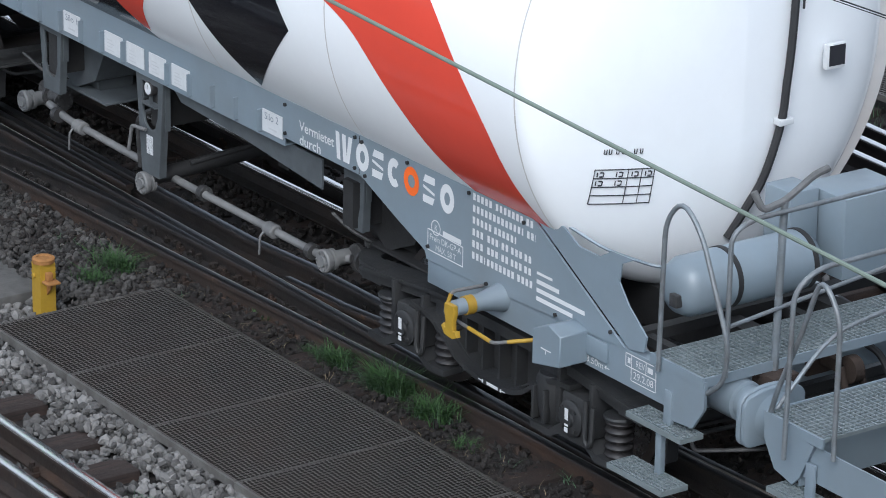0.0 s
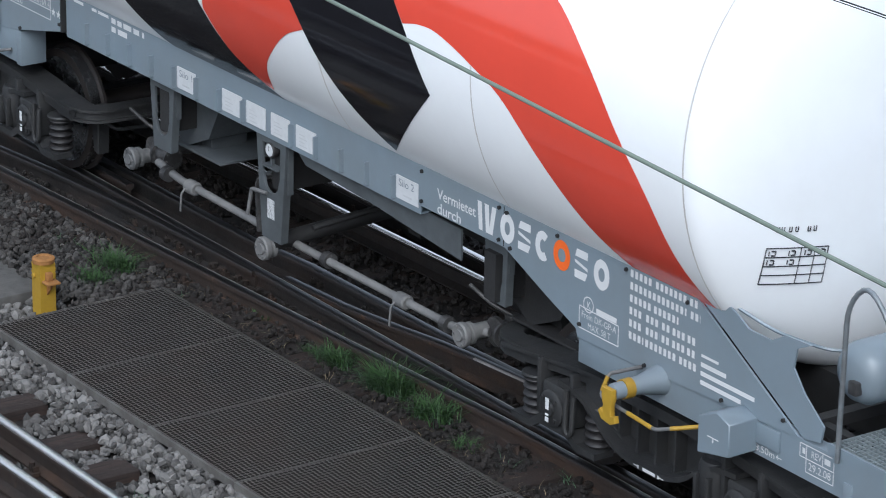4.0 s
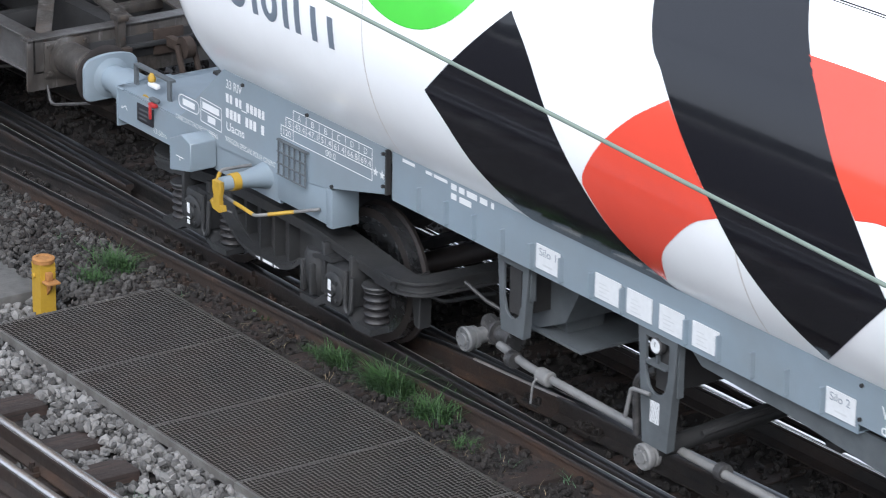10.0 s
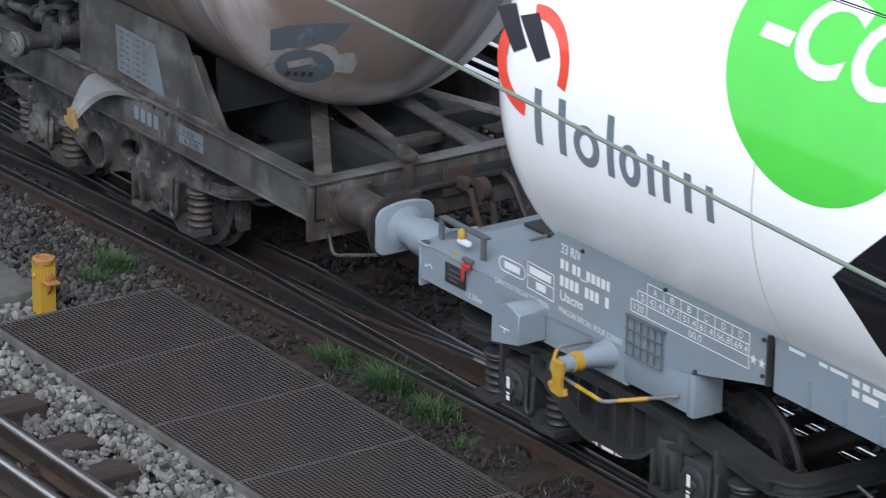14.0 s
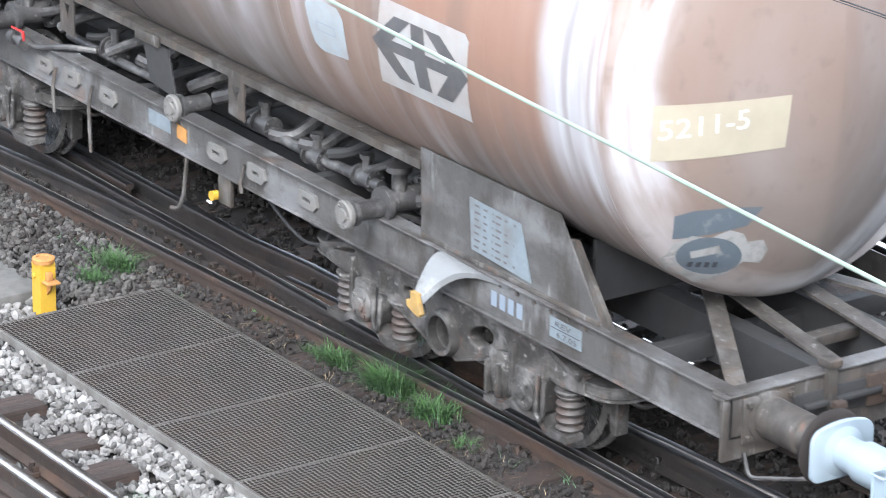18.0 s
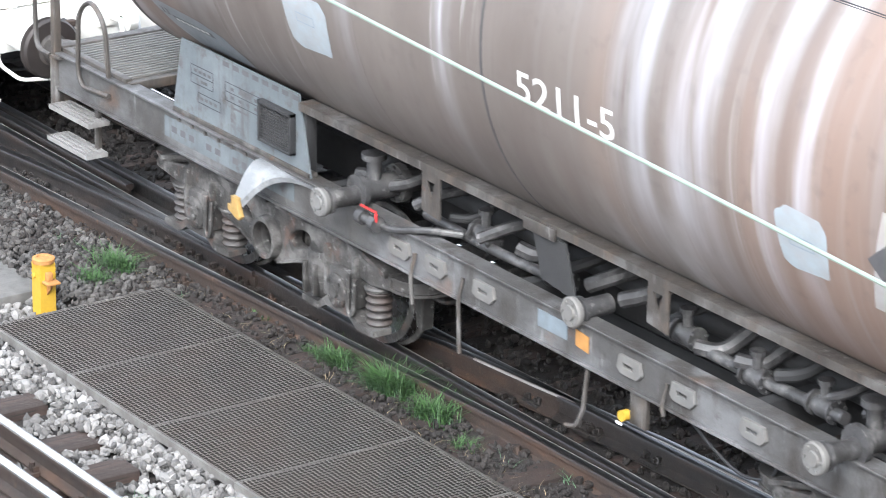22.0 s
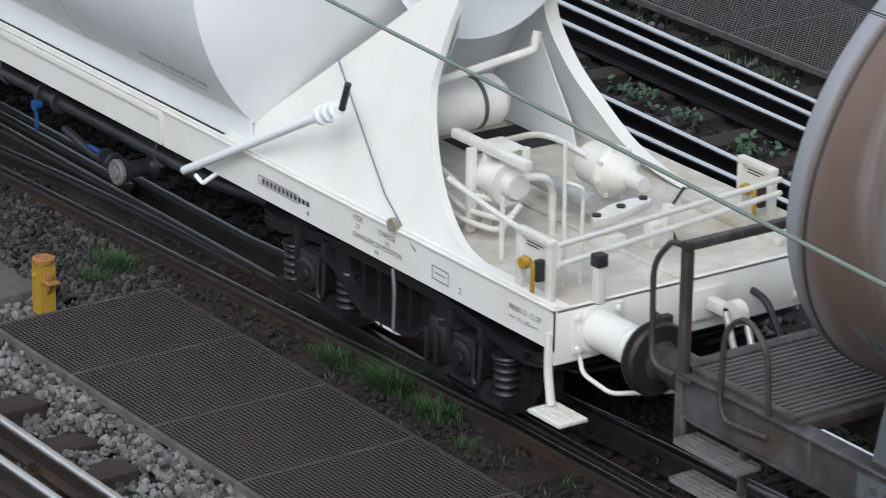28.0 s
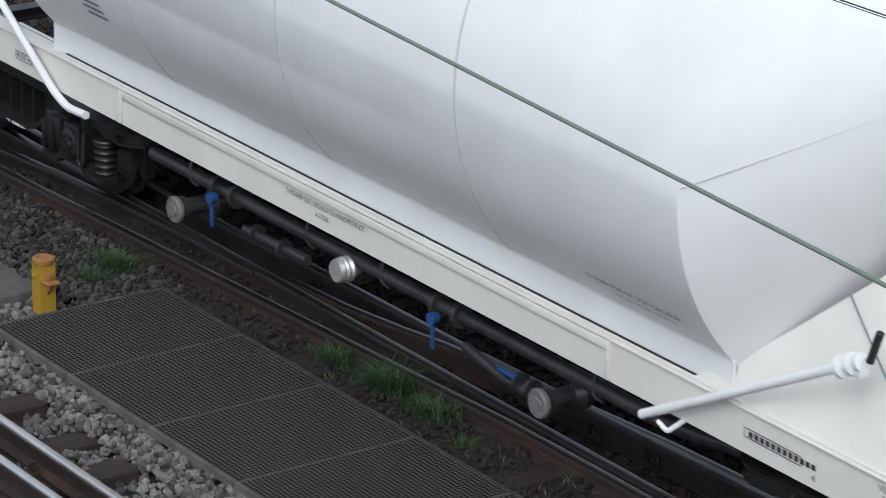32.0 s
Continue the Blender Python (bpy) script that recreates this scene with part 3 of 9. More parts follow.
def stones(name, area, count, size, z, label, seed, skip=(), mat="stone"):
    """Loose crushed stone as one joined mesh."""
    rng = np.random.default_rng(seed)
    ico = bmesh.new()
    bmesh.ops.create_icosphere(ico, subdivisions=1, radius=1)
    v0 = np.array([v.co[:] for v in ico.verts])
    f0 = np.array([[v.index for v in f.verts] for f in ico.faces])
    ico.free()
    x0, x1, y0, y1 = area
    pos = np.stack([rng.uniform(x0, x1, count), rng.uniform(y0, y1, count), np.full(count, z)], 1)
    keep = np.ones(count, bool)
    for a, b, c, d in skip:
        keep &= ~((pos[:, 0] > a) & (pos[:, 0] < b) & (pos[:, 1] > c) & (pos[:, 1] < d))
    pos = pos[keep]
    n = len(pos)
    pos[:, 2] += rng.uniform(-0.015, 0.03, n)
    sc = size * rng.uniform(0.5, 1.25, (n, 1)) * rng.uniform(0.6, 1.2, (n, 3))
    ang = rng.uniform(0, 6.283, n)
    v = v0[None] * sc[:, None] * rng.uniform(0.72, 1.2, (n, len(v0), 1))
    tilt = rng.uniform(-0.8, 0.8, n)
    c, s = np.cos(tilt)[:, None], np.sin(tilt)[:, None]
    v = np.stack([v[..., 0], v[..., 1] * c - v[..., 2] * s, v[..., 1] * s + v[..., 2] * c], -1)
    c, s = np.cos(ang)[:, None], np.sin(ang)[:, None]
    v = np.stack([v[..., 0] * c - v[..., 1] * s, v[..., 0] * s + v[..., 1] * c, v[..., 2]], -1) + pos[:, None]
    f = f0[None] + (np.arange(n) * len(v0))[:, None, None]
    me = bpy.data.meshes.new(name)
    me.from_pydata(v.reshape(-1, 3).tolist(), [], f.reshape(-1, 3).tolist())
    me.materials.append(M[mat])
    tagged(new(name, me), label, "gravel", kind="stuff")


def rail(pts, label, top="railtop", width=0.072, z=0.0, side="rail_rust", edge=0, edge_from=-99.0):
    """A rail with foot, web and head along points (x, y), its running surface at z."""
    prof = [(-0.07, -0.16), (-0.07, -0.148), (-0.012, -0.125), (-0.009, -0.05), (-width / 2, -0.036), (-width / 2, -0.006), (-width / 2 + 0.006, -0.001),
            (width / 2 - 0.006, -0.001), (width / 2, -0.006), (width / 2, -0.036), (0.009, -0.05), (0.012, -0.125), (0.07, -0.148), (0.07, -0.16)]
    bm, cap = bmesh.new(), bmesh.new()
    rings, tops = [], []
    for x, y in pts:
        rings.append([bm.verts.new((x, y + u, z + v)) for u, v in prof])
        tops.append([cap.verts.new((x, y + u, z + v)) for u, v in ((-width / 2 - 0.001, -0.012), (-width / 2 + 0.003, -0.002), (-0.012, 0.002), (0.012, 0.002), (width / 2 - 0.003, -0.002), (width / 2 + 0.001, -0.012))])
    n = len(prof)
    for a, b in zip(rings, rings[1:]):
        for k in range(n):
            bm.faces.new((a[k], a[(k + 1) % n], b[(k + 1) % n], b[k]))
    bm.faces.new(rings[0])
    bm.faces.new(rings[-1][::-1])
    for a, b in zip(tops, tops[1:]):
        for k in range(5):
            cap.faces.new((a[k], b[k], b[k + 1], a[k + 1]))
    bmesh.ops.recalc_face_normals(bm, faces=bm.faces)
    for f in cap.faces:
        f.normal_update()
        if f.normal.z < 0:
            f.normal_flip()
    ob = tagged(link("rail", bm, side), label, "rail", "rails of the yard", kind="structure")
    link("rail_head", cap, top, ob, "worn running surface")
    # Painted glint along the worn edge of the head
    if edge:
        bm = bmesh.new()
        a = edge * width / 2
        rows = [[bm.verts.new((x, y + u, z + v)) for u, v in ((a - edge * 0.015, 0.0022), (a - edge * 0.004, 0.0006), (a + edge * 0.0022, -0.010))] for x, y in pts if x >= edge_from]
        for p, q in zip(rows, rows[1:]):
            for k in range(2):
                f = bm.faces.new((p[k], q[k], q[k + 1], p[k + 1]))
                f.normal_update()
                if f.normal.z < 0:
                    f.normal_flip()
        link("gauge_corner", bm, "gauge_glint", ob, "worn edge of the head with its glint painted pale")
    return ob


def sleepers(y0, y1, x0, x1, pitch, phase, label):
    rng = random.Random(round(y0 * 100) + 7)
    x = x0 + phase
    first = None
    while x < x1:
        if first is None:
            bm = bmesh.new()
            box(bm, -0.125, 0.125, y0, y1, -0.36, -0.178 if y0 < -2 or y0 > 2 else -0.214, bevel=0.012)
            for v in bm.verts:
                v.co += noise.noise_vector(v.co * 5) * 0.012
            first = tagged(link("sleeper", bm, "sleeper"), label, "sleeper", "timber sleepers", kind="structure")
            ob = first
        else:
            ob = copy_thing(first, Matrix.Identity(4))
        ob.matrix_basis = pose(x + rng.uniform(-0.03, 0.03), rng.uniform(-0.06, 0.06), rng.uniform(-0.012, 0.01), 0, 0, rng.uniform(-1.2, 1.2))
        x += pitch


def fastenings(rows):
    """Base plates, screws and clips where the rails sit on the sleepers."""
    bm = bmesh.new()
    rng = random.Random(5)
    for x0, x1, fy, pitch in rows:
        x = x0
        while x < x1:
            y = fy(x)
            for s in (-1, 1):
                box(bm, x - 0.055, x + 0.055, y + s * 0.055, y + s * 0.135, -0.165, -0.138)
                box(bm, x - 0.03, x + 0.03, y + s * 0.06, y + s * 0.10, -0.138, -0.105)
                cyl(bm, (x + rng.uniform(-0.01, 0.01), y + s * 0.09, -0.14), (x, y + s * 0.09, -0.075), 0.018, 6)
            x += pitch
    tagged(link("rail_fastening", bm, "rail_rust"), "rusty base plates, clips and sleeper screws along the rails", "rail fastening", kind="stuff")


def chair_bolts():
    """Pairs of hexagon nuts and chair shoulders against the webs of the turnout rails."""
    rng = random.Random(8)
    lines = [(-6.2, 1.6, 0.31, lambda x: -0.753, -1), (-6.4, 1.9, 0.62, lead, -1), (-2.2, 2.2, 0.62, lambda x: -0.40 + 0.10 * x if x < 0 else -0.32 + 0.09 * x, -1), (-5.8, 1.0, 0.62, lambda x: -0.43 + 0.05 * max(-3, x) / 3, 1)]
    bm = bmesh.new()
    for x0, x1, pitch, fy, side in lines:
        x = x0
        while x < x1:
            y = fy(x) + side * 0.075
            box(bm, x - 0.085, x + 0.085, y - 0.04, y + 0.04, -0.165, -0.128, bevel=0.006)
            for d in (-0.05, 0.05):
                k = rng.uniform(-0.012, 0.012)
                cyl(bm, (x + d + k, y, -0.13), (x + d + k, y + rng.uniform(-0.01, 0.01), -0.085), 0.022, 6)
                cyl(bm, (x + d, y + 0.03, -0.105), (x + d, y - 0.035, -0.105), 0.019, 6)
            x += pitch * rng.uniform(0.94, 1.06)
    tagged(link("chair_bolt", bm, "rail_dark"), "oily chair shoulders and hexagon nuts along the turnout rails", "rail fastening", kind="stuff")


def sleeper_ends():
    """Timber ends that look out of the soil beside the turnout rail."""
    rng = random.Random(21)
    for k in range(-8, 4):
        x = -0.45 + k * 0.60
        y0 = (-1.70 if x < -3.1 else -1.47) + rng.uniform(-0.08, 0.06)
        bm = bmesh.new()
        box(bm, -0.13, 0.13, y0, lead(x) - 0.03, -0.22, -0.112, bevel=0.012)
        bmesh.ops.subdivide_edges(bm, edges=bm.edges[:], cuts=2, use_grid_fill=True)
        for v in bm.verts:
            v.co += noise.noise_vector(Vector((v.co.x + x, v.co.y, v.co.z)) * 7) * 0.016
        ob = tagged(link("sleeper", bm, "sleeper_end"), "reddish brown timber sleeper end in the soil", "sleeper", "timber sleepers", kind="structure")
        ob.matrix_basis = pose(x, 0, rng.uniform(-0.012, 0.004), 0, 0, rng.uniform(-2, 2))


def walkway(x0, x1, y0, y1, z, cell, bar, label, seams, group):
    """Steel grating panels: each a frame with a grid of bars."""
    edges = [x0, *seams, x1]
    for a, b in zip(edges, edges[1:]):
        th = new("grating_panel")
        th.location = ((a + b) / 2, (y0 + y1) / 2, 0)
        tagged(th, label, "grating", group)
        hx, hy = (b - a) / 2, (y1 - y0) / 2
        for ya, yb in ((-hy, -hy + 0.022), (hy - 0.02, hy)):
            bm = bmesh.new()
            box(bm, -hx + 0.002, hx - 0.002, ya, yb, z - 0.05, z + 0.003)
            link("edge_bar", bm, "edge_steel" if ya < 0 else "edge_dull", th, "worn steel edge bar", shift=False)
        bm = bmesh.new()
        box(bm, -hx + 0.001, -hx + 0.006, -hy + 0.022, hy - 0.02, z - 0.035, z + 0.001)
        box(bm, hx - 0.006, hx - 0.001, -hy + 0.022, hy - 0.02, z - 0.035, z + 0.001)
        tagged(link("end_bar", bm, "edge_steel", th, shift=False), kind="stuff")
        bm = bmesh.new()
        n = int(2 * hx / cell)
        for i in range(1, n):
            x = -hx + 2 * hx * i / n
            box(bm, x - bar / 2, x + bar / 2, -hy + 0.022, hy - 0.02, z - 0.016, z)
        n = int(2 * hy / cell)
        for i in range(1, n):
            y = -hy + 2 * hy * i / n
            box(bm, -hx + 0.011, hx - 0.011, y - bar / 2, y + bar / 2, z - 0.012, z - 0.001)
        tagged(link("grid", bm, "grate", th, shift=False), kind="stuff")
        # Pale strips on the bars paint their lit tops
        bm = bmesh.new()
        for i in range(1, n):
            y = -hy + 2 * hy * i / n
            bm.faces.new([bm.verts.new(v) for v in ((-hx + 0.011, y - bar * 0.4, z + 0.001), (hx - 0.011, y - bar * 0.4, z + 0.001), (hx - 0.011, y + bar * 0.4, z + 0.001), (-hx + 0.011, y + bar * 0.4, z + 0.001))])
        n = int(2 * hx / cell)
        for i in range(1, n):
            x = -hx + 2 * hx * i / n
            bm.faces.new([bm.verts.new(v) for v in ((x - bar * 0.4, -hy + 0.022, z + 0.0016), (x + bar * 0.4, -hy + 0.022, z + 0.0016), (x + bar * 0.4, hy - 0.02, z + 0.0016), (x - bar * 0.4, hy - 0.02, z + 0.0016))])
        tagged(link("worn_top", bm, "grate_top", th, "trodden upper edges painted pale as if lit", shift=False), kind="stuff")


def yellow_post():
    th = tagged(new("marker_post"), "short yellow steel post with a rusty round cap and side bracket", "post")
    th.location = (-3.53, -2.18, 0)
    bm = bmesh.new()
    for a, b, c, d in ((-0.06, 0.06, -0.06, -0.05), (-0.06, 0.06, 0.05, 0.06), (-0.06, -0.05, -0.05, 0.05), (0.05, 0.06, -0.05, 0.05)):
        box(bm, a, b, c, d, -0.24, 0.175)
    link("post", bm, "yellow", th, shift=False)
    bm = bmesh.new()
    lathe(bm, [(0.176, 0.05), (0.176, 0.078), (0.205, 0.080), (0.212, 0.070), (0.212, 0.048), (0.206, 0.045)], axis="z", n=24)
    link("cap", bm, "orange_rust", th, "orange rusted round cap", shift=False)
    bm = bmesh.new()
    box(bm, 0.06, 0.15, -0.05, 0.05, 0.045, 0.062, bevel=0.003)
    prism(bm, [(0.06, -0.05), (0.06, 0.045), (0.14, 0.045)], -0.012, 0.0)
    box(bm, 0.061, 0.10, -0.025, 0.02, 0.062, 0.12, bevel=0.004)
    link("bracket", bm, "orange_rust", th, "rusty angle bracket", shift=False)
    bm = bmesh.new()
    cyl(bm, (-0.085, -0.03, 0.09), (-0.058, -0.03, 0.09), 0.02, 10)
    link("bolt", bm, "yellow", th, shift=False)
    bm = bmesh.new()
    cyl(bm, (-0.02, -0.075, 0.08), (-0.02, -0.058, 0.08), 0.018, 10)
    link("bolt", bm, "yellow", th, shift=False)


def slab():
    bm = bmesh.new()
    box(bm, -4.7, -3.78, -2.56, -2.02, -0.24, -0.13, bevel=0.012)
    box(bm, -4.7, -3.25, -3.1, -2.60, -0.24, -0.15, bevel=0.012)
    tagged(link("concrete_slab", bm, "concrete"), "weathered grey concrete cable trough covers beside the walkway", "slab", kind="structure")


def tufts(name, mat, spots, blades, height, label, spread=0.09, lean=0.5, width=0.006, z0=-0.22):
    rng = random.Random(len(spots) * 31 + blades)
    bm = bmesh.new()
    for x, y, k in spots:
        for _ in range(int(blades * k)):
            bx, by = x + rng.gauss(0, spread), y + rng.gauss(0, spread * 0.6)
            a, h = rng.uniform(0, 6.28), height * k * rng.uniform(0.45, 1.1)
            l = h * rng.uniform(0.1, lean)
            dx, dy = math.cos(a), math.sin(a)
            w = width * rng.uniform(0.7, 1.3)
            sx, sy = -dy * w, dx * w
            rows = []
            for f in (0, 0.5, 1):
                cx, cy, cz = bx + dx * l * f * f, by + dy * l * f * f, z0 + h * (f - 0.25 * f * f * lean)
                ww = 1 - 0.85 * f
                rows.append((bm.verts.new((cx - sx * ww, cy - sy * ww, cz)), bm.verts.new((cx + sx * ww, cy + sy * ww, cz))))
            for p, q in zip(rows, rows[1:]):
                bm.faces.new((p[0], p[1], q[1], q[0]))
    tagged(link(name, bm, mat), label, "grass", kind="stuff")


def weeds(name, spots, count, size, label):
    """Low broad-leaved weeds."""
    rng = random.Random(count)
    bm = bmesh.new()
    for x, y, k in spots:
        for _ in range(int(count * k)):
            c = Vector((x + rng.gauss(0, 0.13 * k), y + rng.gauss(0, 0.09 * k), -0.20 + rng.uniform(0, 0.13) * k))
            q = Euler((rng.uniform(-0.9, 0.9), rng.uniform(-0.9, 0.9), rng.uniform(0, 6.28))).to_matrix()
            s = size * rng.uniform(0.6, 1.2)
            bm.faces.new([bm.verts.new(c + q @ Vector(v) * s) for v in ((-1, 0, 0), (-0.3, -0.55, 0.12), (0.6, -0.45, 0.1), (1.1, 0, -0.1), (0.6, 0.45, 0.1), (-0.3, 0.55, 0.12))])
    tagged(link(name, bm, "weed"), label, "weed", kind="stuff")


def unseen_wood():
    """An unseen dark wooded slope behind the viewpoint, added to darken reflections and low light."""
    rng = random.Random(11)
    bm = bmesh.new()
    top = [(x, 4.6 + 0.8 * noise.noise(Vector((x * 0.06, 0, 0))) + 0.7 * noise.noise(Vector((x * 0.3, 5, 0)))) for x in range(-160, 161, 2)]
    rows = [[bm.verts.new((x, y + rng.uniform(-1, 1), z)) for y, z in ((-52, -0.24), (-54, h * 0.5), (-57, h * 0.85), (-60, h), (-66, h * 0.9), (-70, -0.24))] for x, h in top]
    for a, b in zip(rows, rows[1:]):
        for k in range(5):
            bm.faces.new((a[k], b[k], b[k + 1], a[k + 1]))
    tagged(link("backdrop", bm, "unseen_wood"), "unseen dark wooded slope added to darken reflections and low light", "backdrop", kind="structure")
    # Pale strip out of view, added to give the tank its bright reflected line.
    bm = bmesh.new()
    box(bm, -160, 160, -37, -32.5, -0.24, 0.12)
    tagged(link("platform_slab", bm, "pale_strip"), "unseen pale strip added for the bright line reflected in the tank", "platform", kind="structure")


def soil_bank():
    """Trodden soil heaped between the turnout rail and the walkway."""
    bm = bmesh.new()
    rows = []
    for i in range(170):
        x = -9.0 + i * 0.065
        ya, yb = (-1.47 if x > -3.15 else -1.75), lead(x) - 0.035
        row = []
        for k in range(12):
            f = k / 11
            y = ya + (yb - ya) * f
            h = 0.02 * noise.noise(Vector((x * 3.1, y * 3.1, 0))) + 0.016 * noise.noise(Vector((x * 11, y * 11, 2)))
            row.append(bm.verts.new((x, y, -0.135 - (0.09 if k == 0 else 0.0) - 0.02 * (k == 11) + h)))
        rows.append(row)
    for a, b in zip(rows, rows[1:]):
        for k in range(11):
            bm.faces.new((a[k], b[k], b[k + 1], a[k + 1]))
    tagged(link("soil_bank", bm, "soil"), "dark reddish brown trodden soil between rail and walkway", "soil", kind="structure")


def lead(x):
    return -0.897 + 0.0575 * x


def yard():
    ground()
    sleepers(-1.28, 1.45, -13, 9, 0.62, 0.1, "dark weathered timber sleeper under the train")
    sleepers(-6.2, -3.02, -6, 6, 0.62, 0.22, "brown weathered timber sleeper of the neighbouring track")
    sleepers(2.7, 5.75, -16, 4, 0.62, 0.3, "reddish brown timber sleeper of the far track")
    near = [(x, -0.753) for x in np.linspace(-40, 40, 17)]
    rail(near, "running rail with an oily dark head under the train", "railtop_dull", side="rail_dark", edge=1)
    rail([(x, 0.715) for x in np.linspace(-40, 40, 17)], "far running rail under the train", width=0.05, side="rail_dark")
    rail([(x, 0.545 + 0.028 * x) for x in np.linspace(-22, 5.5, 12)], "turnout blade lying beside the far running rail", width=0.044, z=-0.004, side="rail_dark")
    rail([(x, lead(x)) for x in np.linspace(-30, 0.2, 12)] + [(1.2, -0.872), (3, -0.868), (9, -0.868)], "rusty brown turnout rail converging on the running rail", "railtop_dull", edge=1)
    rail([(-30, -4.2), (-12, -1.75), (-8, -1.20), (-6.318, -0.995), (-5.564, -0.905), (-4.9, -0.852), (-4.3, -0.815), (-3.6, -0.79), (-3.0, -0.775)], "dark switch blade lying against the running rail", "railtop_dull", z=-0.005, side="rail_dark")
    rail([(-14, -0.60), (-6.6, -0.583), (-5.07, -0.59)], "short check rail ending beside the running rail", "railtop_dull", z=-0.006, side="rail_dark")
    rail([(-14, -0.50), (-6.5, -0.47), (-3.6, -0.45), (-2.9, -0.385), (-0.86, -0.356), (0.04, -0.32), (6, -0.08)], "turnout rail inside the gauge", "railtop_dull", z=-0.006, side="rail_dark", edge=1, edge_from=-0.9)
    rail([(-2.785, -0.66), (-2.1, -0.615), (-1.55, -0.53), (-1.20, -0.455), (-0.826, -0.405), (-0.196, -0.345), (0.05, -0.315), (0.557, -0.262), (1.0, -0.22), (6, 0.06)], "rusty turnout rail crossing inside the gauge", "railtop_dull", z=-0.006, edge=-1, edge_from=-0.9)
    for y, k in ((-3.56, 0), (-3.87, 0.0), (-5.05, 0)):
        rail([(-30, y), (30, y)], "bright running rail of the neighbouring track")
    for y0, k in ((4.883, -0.051), (4.643, -0.052), (4.41, -0.041), (3.495, -0.044), (3.29, -0.0186), (3.06, -0.03)):
        pts = [(x, y0 + k * x) for x in (-30, -15, -5, 5)]
        rail(pts, "bright running rail of the far tracks", side="steel_dark")
    chair_bolts()
    sleeper_ends()
    fastenings([(-12, 6, lambda x: -0.753, 0.62), (-12, 1, lead, 0.62), (-6, 6, lambda x: -3.56, 0.62), (-6, 6, lambda x: -3.87, 0.62), (-12, 6, lambda x: 0.753, 0.62)])
    stones("gravel", (-7, 1.5, -4.9, -1.7), 17000, 0.035, -0.222, "loose grey crushed stone ballast beside the walkway", 1, [(-3.13, 9, -2.82, -1.45)] + [(-5.91 + 0.62 * k, -5.65 + 0.62 * k, -6.2, -3.05) for k in range(13)])
    stones("gravel", (-3.3, 1.5, -3.02, -2.80), 1300, 0.037, -0.17, "loose stones heaped against the walkway", 4)
    stones("gravel", (-3.3, 1.5, -2.95, -2.79), 700, 0.034, -0.11, "loose stones heaped against the walkway", 5)
    stones("gravel", (-7, -3.2, -2.05, -1.22), 2600, 0.028, -0.135, "grey stones scattered over the soil beside the rail", 7, mat="stone_mid")
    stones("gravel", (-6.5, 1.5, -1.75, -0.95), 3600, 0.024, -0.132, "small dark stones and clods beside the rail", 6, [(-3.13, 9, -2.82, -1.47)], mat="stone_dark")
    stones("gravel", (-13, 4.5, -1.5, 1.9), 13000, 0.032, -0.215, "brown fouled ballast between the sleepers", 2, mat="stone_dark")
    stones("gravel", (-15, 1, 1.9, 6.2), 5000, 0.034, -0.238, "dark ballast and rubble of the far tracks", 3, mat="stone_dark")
    stones("gravel", (-15, 1, 1.9, 6.2), 2600, 0.036, -0.232, "grey ballast stones of the far tracks", 9)
    walkway(-3.13, 4.1, -2.82, -1.46, -0.03, 0.0325, 0.0068, "dark steel grating walkway panel between the tracks", [-2.08, -1.04, 0.0, 1.04, 2.08, 3.1], "near walkway panels")
    walkway(-12.2, -0.6, 5.70, 7.22, -0.03, 0.042, 0.010, "dark steel grating panel of the far walkway", [-10.9, -9.63, -8.35, -7.07, -5.79, -4.51, -4.20, -2.92, -1.64], "far walkway panels")
    yellow_post()
    slab()
    unseen_wood()
    soil_bank()
    clumps = [(-3.72, -1.70, 0.7), (-3.66, -1.66, 0.6), (-3.86, -1.45, 0.9), (-3.78, -1.40, 0.9), (-1.54, -1.13, 0.75), (-1.44, -1.10, 0.9), (-0.98, -1.11, 1.0), (-0.90, -1.08, 1.2), (-0.80, -1.05, 1.15),
              (-0.38, -1.12, 1.0), (-0.28, -1.06, 0.95), (0.16, -1.20, 0.5), (-2.45, -1.02, 0.4), (-1.72, -1.12, 0.35)]
    tufts("grass_tuft", "grass", clumps, 170, 0.24, "bright green grass tufts between the rail and the walkway", spread=0.055, lean=1.3, width=0.0045, z0=-0.14)
    tufts("grass_tuft", "weed", clumps[:12] + [(-4.62, -1.47, 0.6), (-4.45, -1.5, 0.5), (-2.2, -1.12, 0.5), (-3.1, -1.35, 0.5), (0.5, -1.1, 0.5), (0.88, -0.95, 0.5), (-0.2, -3.3, 0.6)], 40, 0.18,
          "thin grey-green blades and weeds in the soil", spread=0.07, lean=1.5, width=0.004, z0=-0.15)
    tufts("grass_tuft", "drygrass", [(x * 0.37 - 4.6, -1.30 + 0.08 * math.sin(x * 2.1), 0.6) for x in range(16)], 34, 0.14, "dry straw along the rail", spread=0.11, lean=1.6, width=0.0034, z0=-0.14)
    tufts("grass_tuft", "weed", [(x * 0.45 - 7.5, 5.55 + 0.08 * math.sin(x * 1.7), 0.8) for x in range(18)], 50, 0.14, "sparse weeds along the far walkway", spread=0.15)
    weeds("weed", [(-5.2, 4.25, 1.0), (-4.45, 4.2, 0.8), (-3.5, 4.2, 1.0), (-2.6, 4.1, 0.9), (-8.0, 4.5, 0.8), (-1.3, 4.0, 0.8), (-6.4, 4.35, 0.6)], 70, 0.035, "leafy green weeds between the far rails")


